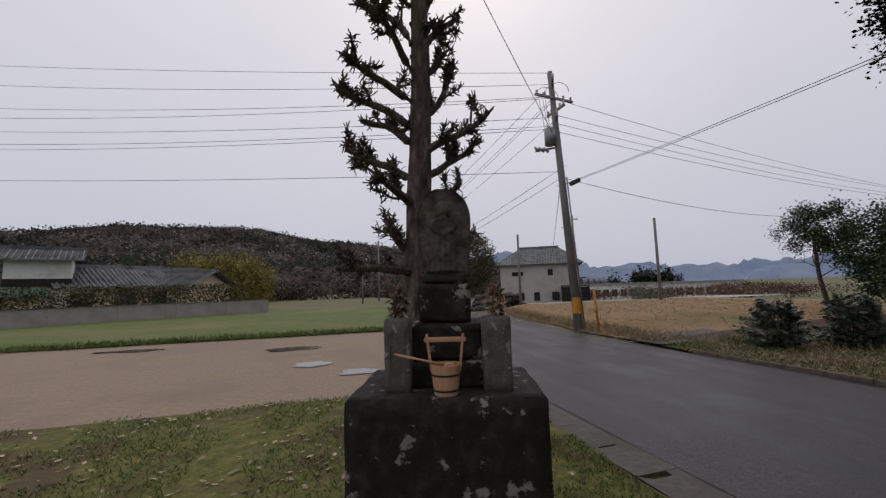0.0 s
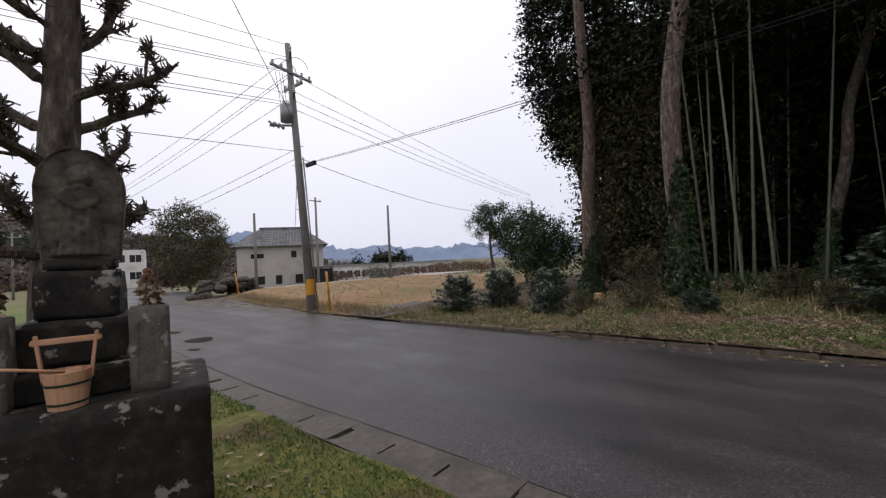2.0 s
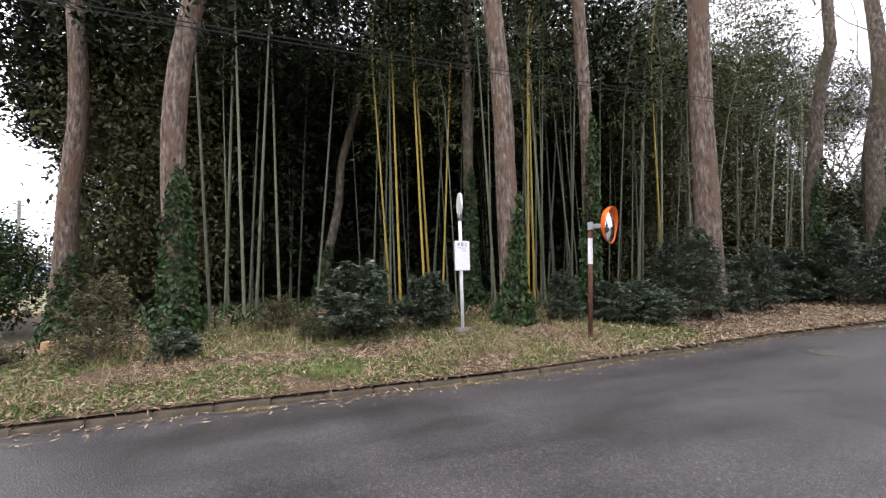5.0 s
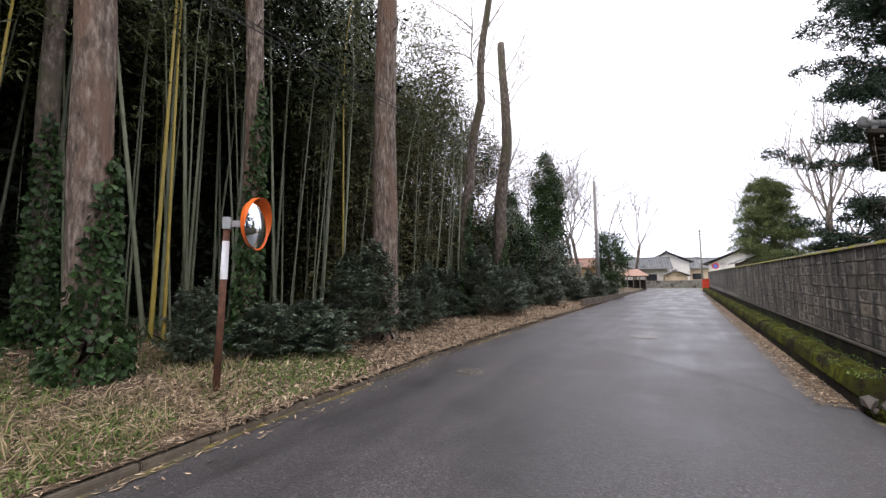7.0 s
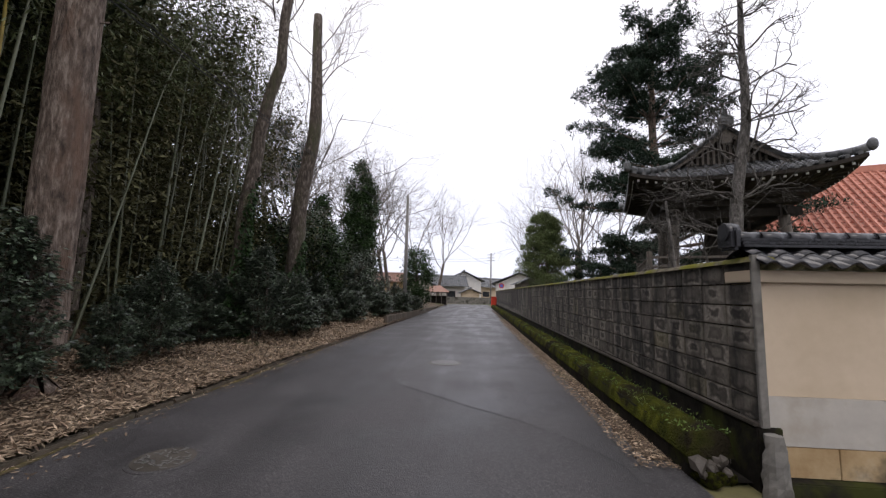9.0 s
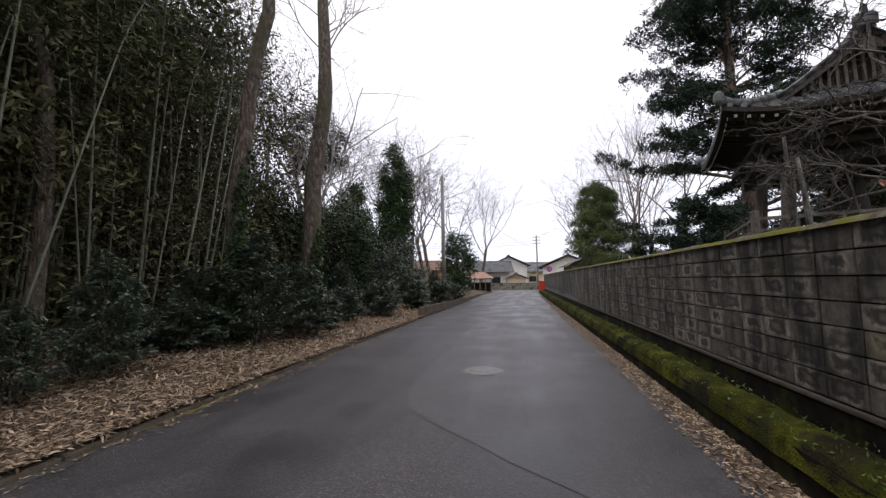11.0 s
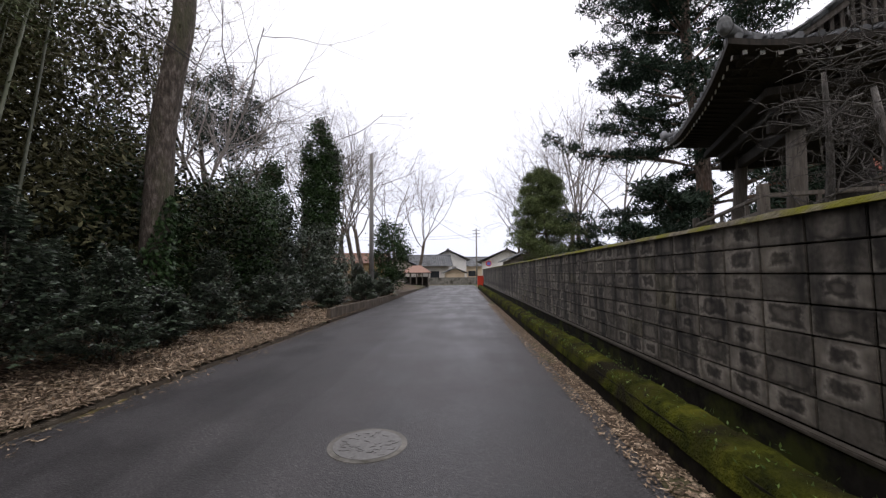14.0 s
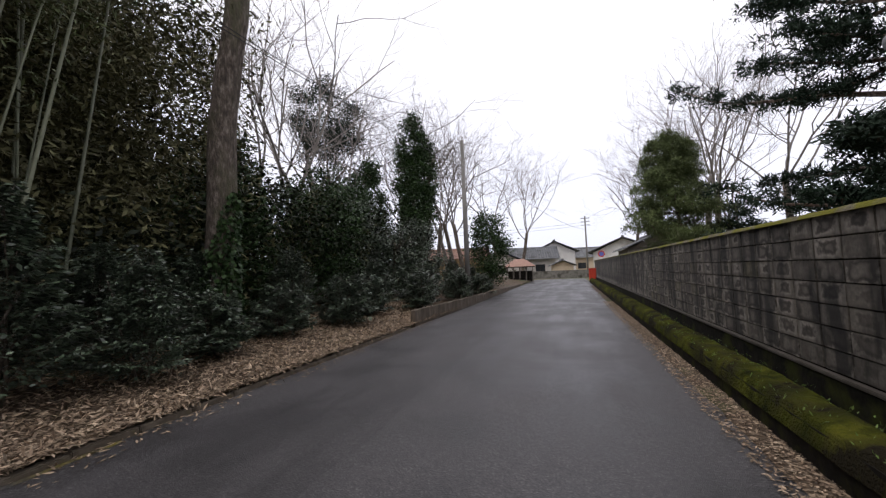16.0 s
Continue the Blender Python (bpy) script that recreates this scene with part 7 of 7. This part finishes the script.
sc = empty("school_building", pose(-80, -98, -3.4, 0, 0, 141), "long low white building with rows of windows", "school")
part("wall", box(bmesh.new(), -24, 24, -4, 4, -0.5, 4.4), M_PLASTER, sc)
part("roof", box(bmesh.new(), -24.5, 24.5, -4.6, 4.6, 4.41, 4.75), M_STEEL, sc)
for i in range(20):
    for s in (-4, 4):
        pane(sc, -22 + i * 2.3, s, 2.0, 1.7, 2.0, "y", M_PLASTER)
for i in range(4):
    part("roof_tank", cyl(bmesh.new(), (-14 + 1.7 * i, 0, 4.76), (-14 + 1.7 * i, 0, 6.6), 0.75, 0.75, 14), M_STEEL, sc)
of = empty("office_block", pose(-11.6, -72, -0.2, 0, 0, 165), "small white two-storey office at the lane's end", "office")
part("wall", box(bmesh.new(), -1.9, 1.9, -3, 3, -0.5, 5.2), M_PLASTER, of)
for z in (1.6, 4.0):
    for s in (-3, 3):
        for x in (-0.9, 0.9):
            pane(of, x, s, z, 1.4, 1.1, "y", M_PLASTER)

# farmhouse behind its garden wall
house_at("farmhouse", 23.7, -43.7, 45, 8.0, 6.2, 2.5, 1.9, M_TILEG, M_CREAM, "low farmhouse with a broad grey tiled gable roof", 0, 0, 0.8, ((-3, 1.4, 1.6, 1.2, "b"), (0, 1.4, 1.6, 1.2, "b"), (3, 1.4, 1.6, 1.2, "b")))
house_at("farmhouse_wing", 18.2, -45.0, -26, 6.0, 5.2, 2.4, 1.5, M_TILEG, M_CREAM, "farmhouse wing with a grey tiled gable roof", 0, 0, 0.8, ((0, 1.4, 1.6, 1.2, "b"),))
house_at("farmhouse_upper_storey", 22.6, -49.4, 23, 6.6, 4.2, 3.4, 1.1, M_TILEG, M_CREAM, "raised rear roof of the farmhouse with grey tiles", 0, 0, 0.8)
th = house_at("storehouse_tower", 26.4, -39.5, 25, 3.7, 3.2, 4.7, 1.0, M_TILEG, M_PLASTER, "white plastered storehouse tower with a tiled roof", 0, 0, 0.8)
part("lattice_band", box(bmesh.new(), -1.89, 1.89, -1.64, 1.64, 2.4, 3.2), M_DARKWOOD, th, "dark wooden lattice band")
house_at("outbuilding", 27.6, -36.2, 40, 5, 3.0, 1.9, 0.5, M_VERDI, M_CREAM, "outbuilding with a green metal roof", 0, 0, 0.6, ((0, 1.3, 1.4, 1.0, "b"),), 0)
gwall = empty("garden_wall", Matrix(), "long rendered garden wall with rusty stains", "wall", kind="structure")
a, b = Vector((8.6, -33.6, 0)), Vector((31.5, -20.0, 0))
L = (b - a).length
for i in range(9):
    ob = part("wall_section", box(bmesh.new(), 0.004, L / 9 - 0.004, -0.08, 0.08, -0.3, 1.05, bevel=0.01), M_PLASTERWALL, gwall)
    ob.matrix_basis = Matrix.Translation(a.lerp(b, i / 9)) @ pose(0, 0, 0, 0, 0, math.degrees(math.atan2(b.y - a.y, b.x - a.x)))
part("wall_cap", box(bmesh.new(), 0, L, -0.11, 0.11, 1.055, 1.10), M_CONC, gwall).matrix_basis = Matrix.Translation(a) @ pose(0, 0, 0, 0, 0, math.degrees(math.atan2(b.y - a.y, b.x - a.x)))
g = np.random.default_rng(91)
t = g.uniform(0.06, 0.92, 16000)
pts = np.stack([a.x + (b.x - a.x) * t + 0.9 + g.normal(size=16000) * 0.35, a.y + (b.y - a.y) * t - 1.4 + g.normal(size=16000) * 0.35, 0.3 + g.uniform(0, 2.0, 16000)], axis=1)
stuff("garden_hedge", cloud_mesh("garden_hedge", pts, 0.17, 0.09, M_LEAFY, 91, up=0.2), "clipped dark hedge behind the garden wall", "hedge")
p = clump_cloud(14000, 50, (16, -79, 0.6), (28, -72, 6.6), (0.9, 0.9, 1.0), 92)
stuff("bamboo_thicket", cloud_mesh("bamboo_thicket", p, 0.6, 0.2, mat("yellow_bamboo_leaf", [(0.3, (0.14, 0.13, 0.03)), (0.7, (0.27, 0.23, 0.06))], 0.5, bump=0.0, rand=0.35), 92, up=0.2, droop=0.4), "yellow-green bamboo thicket below the hill", "foliage")
p = clump_cloud(14000, 120, (-30, -95, 0.2), (40, -82, 2.6), (1.4, 1.4, 0.8), 93)
stuff("far_brush", cloud_mesh("far_brush", p, 0.8, 0.3, mat("purple_brown_brush", [(0.3, (0.05, 0.038, 0.032)), (0.7, (0.11, 0.08, 0.07))], 0.3, bump=0.0, rand=0.4), 93, up=0.2), "brown bare winter brush at the hill foot", "foliage")
p = clump_cloud(9000, 50, (-75, -62, -1.2), (-30, -42, 0.4), (1.0, 1.0, 0.35), 94)
stuff("orchard_brush", cloud_mesh("orchard_brush", p, 0.5, 0.12, mat("red_brown_orchard", [(0.3, (0.09, 0.055, 0.04)), (0.7, (0.16, 0.10, 0.075))], 0.3, bump=0.0, rand=0.4), 94, up=0.1), "reddish bare orchard rows in the fields", "foliage")
p = clump_cloud(5000, 40, (-142, -162, -4), (-118, -144, 4.5), (1.4, 1.4, 1.6), 95)
stuff("far_conifers", cloud_mesh("far_conifers", p, 1.6, 0.6, M_CANOPY, 95, up=0.1), "distant dark conifer wood", "foliage")

# stones heaped beside the lane
g = np.random.default_rng(95)
for i in range(26):
    bm = bmesh.new()
    bmesh.ops.create_icosphere(bm, subdivisions=2, radius=1.0)
    for v in bm.verts:
        v.co *= 1 + 0.35 * noise.noise(v.co * 1.2 + Vector((i, 0, 0)))
        v.co.z *= 0.6
    ob = tagged(part("field_stone", bm, M_STONE2), "rough grey boulder in a heap beside the lane", "stone", "stones beside the lane")
    s = g.uniform(0.28, 0.6)
    u = g.uniform(0, 1)
    ob.matrix_basis = pose(-4.6 - 5.2 * u + g.uniform(-0.5, 0.3), -25.5 - 3 * u + g.uniform(-0.8, 0.8), 0.12 + 0.35 * (i % 3), g.uniform(-20, 20), g.uniform(-20, 20), g.uniform(0, 360)) @ Matrix.Scale(s, 4)

# houses at the end of the lane
house_at("village_house", -7.5, 84, 8, 9, 7, 3.0, 2.0, M_TILEG, M_SIDING, "pale village house with a grey tiled gable", 0, 0, 0.8, ((-2, 1.4, 1.6, 1.2, "f"), (2, 1.4, 1.6, 1.2, "f")), 0.4)
house_at("village_house", -3.2, 90, 96, 9, 7, 4.2, 2.0, M_TILEG, M_PLASTER, "white village house with a grey tiled gable", 0, 0, 0.8, ((0, 1.6, 1.6, 1.2, "l"), (0, 3.6, 1.4, 1.0, "l")), 0.4)
house_at("village_house", 7.6, 78, 84, 11, 8, 3.4, 2.0, M_TILEG, M_PLASTER, "white village house with a long grey roof", 0, 0, 0.8, ((-2, 1.5, 1.6, 1.2, "l"), (2, 1.5, 1.6, 1.2, "r")), 0.4)
house_at("village_house", -10.6, 76, 97, 8, 6, 2.6, 1.7, M_TILEG, M_SIDING, "pale village house with a low grey gable", 0, 0, 0.8, ((0, 1.4, 1.6, 1.2, "l"),), 0.4)
house_at("garden_store", -1.4, 74, 95, 4, 3, 1.7, 0.8, M_TILEG, M_CREAM, "small cream garden store with a grey gable", 0, 0, 0.5, (), 0.4, "shed")
house_at("village_house", 1.5, 100, 10, 12, 7, 3.2, 2.0, M_TILEG, M_CREAM, "cream village house with a grey tiled roof", 0, 0, 0.8, ((-3, 1.5, 1.6, 1.2, "f"), (0, 1.5, 1.6, 1.2, "f")), 0.4)
house_at("farm_shed", 7.6, 57, 90, 8, 5, 3.0, 1.3, M_TILEG, M_OLDWOOD, "old wooden shed with a tiled roof behind the wall", 0, 0, 0.6, (), 0.4, "shed")
hut = empty("rest_hut", pose(-5.6, 56.5, 0, 0, 0, 5), "small open roadside hut with a faded hipped roof on posts", "hut")
for s in (0, 1):
    bm = bmesh.new()
    e, r = 1.75, 0.55
    q = [bm.verts.new(p) for p in ((-e, -1.5, 1.7), (e, -1.5, 1.7), (r, 0, 2.55), (-r, 0, 2.55))]
    bm.faces.new(q)
    u = [bm.verts.new(p) for p in ((e, -1.5, 1.7), (e, 1.5, 1.7), (r, 0, 2.55))]
    bm.faces.new(u)
    part("roof_slope", bm, M_FADED, hut).matrix_basis = pose(0, 0, 0, 0, 0, 180 * s)
part("roof_board", box(bmesh.new(), -1.7, 1.7, -1.45, 1.45, 1.6, 1.695, bevel=0.01), M_DARKWOOD, hut)
for px in (-1.4, -0.7, 0.0, 0.7, 1.4):
    for py in (-1.15, 1.15):
        part("post", box(bmesh.new(), px - 0.05, px + 0.05, py - 0.05, py + 0.05, -0.05, 1.598), M_OLDWOOD, hut)
part("bench", box(bmesh.new(), -1.3, 1.3, 0.5, 1.0, -0.02, 0.42, bevel=0.01), M_DARKWOOD, hut)
part("back_panel", box(bmesh.new(), -1.34, 1.34, 1.13, 1.17, 0.1, 1.2), M_DARKWOOD, hut)
house_at("brick_shed", -16.0, 66, 10, 9, 6, 3.2, 1.3, M_FADED, M_OCHRE, "faded reddish shed beyond the hedge", 0, 0, 0.5, (), 0, "shed")
part_wall = empty("end_wall", pose(0, 66, 0), "low grey wall across the lane's end", "wall", kind="structure")
part("wall_body", box(bmesh.new(), -6, 6, -0.1, 0.1, -0.1, 1.0, bevel=0.01), M_CONC, part_wall)
sheet("lane_end_grass", span(-7.6, -4.45, 0.5), span(47.2, 62, 1), lambda x, y: 0.012, M_LAWN, "short green grass beside the lane end", "grass")


# ---- hills ----
def ridge(name, dist, table, material, label, depth, rough, base=-25, seed=0):
    """A wooded ridge along the horizon: table of (bearing, elevation), in degrees."""
    verts, faces = [], []
    lo, hi = table[0][0], table[-1][0]
    n, rows = 220, 14
    for i in range(n + 1):
        az = lo + (hi - lo) * i / n
        el = lerp_table(table, az)
        for j in range(rows + 1):
            u = j / rows
            d = dist - depth * (1 - u)
            top = dist * math.tan(radians(el))
            z = base + (top - base) * (u ** 0.9)
            z += rough * noise.noise((az * 0.4, u * 4, seed)) * (0.3 + u) + 0.5 * rough * noise.noise((az * 1.7, u * 9, seed)) + 0.25 * rough * noise.noise((az * 6, u * 20, seed))
            verts.append((-math.sin(radians(az)) * d, math.cos(radians(az)) * d, z))
    for i in range(n):
        for j in range(rows):
            a = i * (rows + 1) + j
            faces.append((a, a + 1, a + rows + 2, a + rows + 1))
    return tagged(lump(name, verts, faces, material, smooth=True), label, "hill", kind="structure")


HILL = [(140, 0.2), (152, 1.6), (160, 3.6), (167, 4.6), (172, 6.0), (181, 7.0), (193, 8.6), (204, 8.4), (214, 7.0), (222, 5.8), (240, 4.0), (262, 0.5)]
ridge("backdrop_hill", 420, HILL, M_WOODS, "wooded winter hill behind the village", 260, 3.2, -6, 1)
ridge("backdrop_mountain", 2300, [(70, 0.6), (110, 1.6), (123, 2.0), (134, 1.8), (139, 2.6), (143, 2.2), (150, 3.2), (158, 4.6), (166, 4.2), (180, 2)], M_FARMT, "distant mountains tinted in painted haze blue under low cloud", 500, 40, -40, 2)
ridge("backdrop_far_wood", 330, [(-40, 1.0), (-20, 1.6), (-8, 2.2), (0, 2.6), (6, 2.8), (12, 2.4), (30, 1.6), (60, 1.0), (70, 0.2)], M_WOODS, "distant wooded rise beyond the village", 60, 3, -4, 3)


def hill_woods(n, az0, az1, near, far, table, seed, size, label):
    """Leafy and bare tree tops over a wooded ridge."""
    g = np.random.default_rng(seed)
    az, u = g.uniform(az0, az1, n), g.uniform(0.0, 1.0, n) ** 0.8
    d = near + (far - near) * u
    top = np.array([far * math.tan(radians(lerp_table(table, a))) for a in az])
    z = -6 + (top + 6) * u ** 0.9
    c = np.stack([-np.sin(np.radians(az)) * d, np.cos(np.radians(az)) * d, z], axis=1)
    p = np.repeat(c, 7, axis=0) + g.normal(size=(n * 7, 3)) * np.array([size * 0.9, size * 0.9, size * 0.7])
    return stuff("hill_woods", cloud_mesh("hill_woods", p, size, size * 0.6, M_HILLTREE, seed, up=0.25), label, "woods")


# tree colours lightened to brown-grey so that they carry the distance haze
M_HILLTREE = mat("hazed_hillside_trees", [(0.38, (0.035, 0.045, 0.034)), (0.47, (0.07, 0.07, 0.058)), (0.54, (0.15, 0.128, 0.118)), (0.68, (0.21, 0.18, 0.168))], 0.022, rough=1.0, bump=0.0, rand=0.3, spec=0.0, coords="World")
hill_woods(13000, 148, 245, 165, 420, HILL, 301, 2.0, "mixed winter woods of conifers and bare trees on the hill")


# ---- ground cover ----
def scatter(n, y0, y1, d0, d1, seed, side="verge", power=1.0):
    g = np.random.default_rng(seed)
    y = g.uniform(y0, y1, n)
    d = d0 + (d1 - d0) * g.uniform(0, 1, n) ** power
    kx = np.array([kerb_x(v) for v in y])
    x = kx - d
    z = np.array([bank(dd - 0.06, yy) for dd, yy in zip(d, y)])
    return np.stack([x, y, z], axis=1), g


c, g = scatter(100000, 4.5, 27, 0.02, 4.2, 201, power=1.25)
c[:, 2] += g.uniform(0.0, 0.03, len(c))
stuff("leaf_litter", cloud_mesh("leaf_litter", c, 0.095, 0.021, M_DEADLEAF, 201, up=0.74, droop=0.0), "thick brown fallen bamboo leaves on the verge", "leaf litter")
c, g = scatter(80000, -8.6, 5.5, 0.02, 4.2, 213)
keep = np.array([noise.noise((p[0] * 0.55, p[1] * 0.55, 24)) > -0.4 for p in c])
c[:, 2] += g.uniform(0.0, 0.04, len(c))
stuff("straw_litter", cloud_mesh("straw_litter", c[keep], 0.085, 0.012, M_DEADLEAF, 213, up=0.7), "matted straw and thin dead leaves on the grassy verge", "leaf litter")
g = np.random.default_rng(214)
yy = g.uniform(-4, 24, 1500)
c = np.stack([np.array([kerb_x(v) for v in yy]) + 0.02 + 0.35 * g.uniform(0, 1, 1500) ** 2.5, yy, np.full(1500, 0.012)], axis=1)
stuff("kerb_leaves", cloud_mesh("kerb_leaves", c, 0.08, 0.02, M_DEADLEAF, 214, up=0.85), "dead leaves lying along the foot of the kerb", "leaf litter")
c, g = scatter(16000, -6.5, 9.0, 4.0, 8.0, 211)
c[:, 2] += g.uniform(0.0, 0.04, len(c))
stuff("grove_litter", cloud_mesh("grove_litter", c, 0.12, 0.03, M_DEADLEAF, 211, up=0.7), "fallen bamboo leaves between the culms", "leaf litter")
c, g = scatter(2600, -6.0, 9.0, 3.4, 7.0, 212)
stuff("undergrowth", cloud_mesh("undergrowth", c, 0.3, 0.05, M_IVY, 212, up=0.1, droop=-0.7), "sparse dark undergrowth at the grove edge", "foliage")
c, g = scatter(90000, -9.0, 7.5, 0.08, 4.0, 202)
keep = np.array([noise.noise((p[0] * 0.8, p[1] * 0.8, 4)) > -0.2 for p in c])
stuff("verge_grass", cloud_mesh("verge_grass", c[keep], 0.075, 0.016, M_BLADE, 202, up=0.25, droop=-0.5), "low green weeds and grass on the verge", "grass")
c, g = scatter(15000, -9.4, 6.0, 0.1, 3.6, 203)
keep = np.array([noise.noise((p[0] * 0.7, p[1] * 0.7, 14)) > -0.05 for p in c])
stuff("dry_grass", cloud_mesh("dry_grass", c[keep], 0.22, 0.009, M_DRYBLADE, 203, up=0.0, droop=-0.8), "dry straw-coloured grass on the verge", "grass")
g = np.random.default_rng(204)
n = 13000
y = g.uniform(8.6, 30, n)
c = np.stack([1.35 - 0.38 * g.uniform(0, 1, n) ** 1.5, y, np.full(n, 0.012) + g.uniform(0, 0.015, n)], axis=1)
stuff("gutter_leaves", cloud_mesh("gutter_leaves", c, 0.045, 0.018, M_DEADLEAF, 204, up=0.85), "brown leaves along the foot of the low wall", "leaf litter")
n = 120000
c = np.stack([0.92 + g.uniform(0, 1, n) ** 1.3 * 7.4, g.uniform(-7.3, 0.2, n), np.full(n, 0.02)], axis=1)
c[:, 2] += np.array([0.05 * noise.noise((p[0] * 0.9, p[1] * 0.9, 5)) for p in c])
keep = np.array([noise.noise((p[0] * 1.3, p[1] * 1.3, 9)) > -0.2 for p in c])
stuff("lawn_grass", cloud_mesh("lawn_grass", c[keep], 0.05, 0.008, M_BLADE, 205, up=0.0, droop=-0.5), "short yellow-green grass round the monument", "grass")
n = 1600
c = np.stack([1.3 + g.uniform(0, 1, n) * 6.0, g.uniform(-7.2, 0.0, n), np.full(n, 0.05)], axis=1)
stuff("fallen_leaves", cloud_mesh("fallen_leaves", c, 0.07, 0.035, M_DEADLEAF, 206, up=0.85), "scattered brown leaves on the grass", "leaf litter")
n = 9000
c = np.stack([1.2 + g.uniform(0, 1, n) * 22, -16.2 + g.normal(size=n) * 0.18 - 0.02, np.full(n, 0.04)], axis=1)
stuff("lawn_edge_grass", cloud_mesh("lawn_edge_grass", c, 0.2, 0.018, M_BLADE, 207, up=0.0, droop=-0.8), "rank green grass at the lawn edge", "grass")
n = 9000
yy = g.uniform(-24, -9.4, n)
c = np.stack([np.array([kerb_x(v) for v in yy]) - 0.05 - g.uniform(0, 1, n) * 1.3, yy, np.full(n, 0.06)], axis=1)
stuff("field_edge_grass", cloud_mesh("field_edge_grass", c, 0.22, 0.014, M_DRYBLADE, 208, up=0.0, droop=-0.7), "dry grass along the field edge", "grass")
n = 14000
c = np.stack([g.uniform(-20, -3.6, n), g.uniform(-24, -9.6, n), np.full(n, 0.33)], axis=1)
c[:, 2] = [0.03 + 0.3 * smooth((kerb_x(p[1]) - p[0]) / 2.2) * smooth((-p[1] - 11) / 3) for p in c]
stuff("straw", cloud_mesh("straw", c, 0.3, 0.02, M_DRYBLADE, 209, up=0.8), "loose brown straw over the mown field", "straw")
n = 1200
c = np.stack([1.33 + g.uniform(0, 1, n) * 0.42, 8.5 + g.uniform(0, 1, n) ** 1.6 * 14, np.full(n, 0.385)], axis=1)
stuff("moss_tufts", cloud_mesh("moss_tufts", c, 0.035, 0.012, M_BLADE, 210, up=0.0, droop=-0.8), "small tufts in the moss of the low wall", "moss")

# stump by the leaning trunk
st = empty("sawn_stump", pose(-8.4, -4.6, bank(4.2, -4.6) - 0.05), "pale sawn tree stump in the grass", "stump")
part("stump_body", cyl(bmesh.new(), (0, 0, 0), (0.02, 0, 0.42), 0.16, 0.12, 14), M_STRAW, st)
part("sawn_top", cyl(bmesh.new(), (0.02, 0, 0.421), (0.02, 0, 0.425), 0.118, 0.118, 14), M_CEDAR, st)

# ---- blocks of the wall ----
bm = box(bmesh.new(), -0.0, 0.06, 0.005, 0.395, 0.005, 0.195, bevel=0.006)
block = bpy.data.meshes.new("wall_block")
bm.to_mesh(block)
bm.free()
block.materials.append(M_BLOCK)
cols = int((WALL_Y1 - WALL_Y0 - 0.1) / 0.4)
far_bm = bmesh.new()
for c in range(cols):
    for r in range(7):
        if c < 42:
            ob = new("wall_block", block)
            ob.parent = wall_root
            ob.matrix_basis = pose(random.uniform(-0.002, 0.002), 0.03 + 0.4 * c, 0.536 + r * 0.1985)
        else:
            box(far_bm, 0, 0.06, 0.03 + 0.4 * c + 0.005, 0.43 + 0.4 * c - 0.005, 0.536 + r * 0.1985 + 0.005, 0.536 + (r + 1) * 0.1985 - 0.003)
tagged(part("far_wall_blocks", far_bm, M_BLOCK, wall_root), kind="stuff")
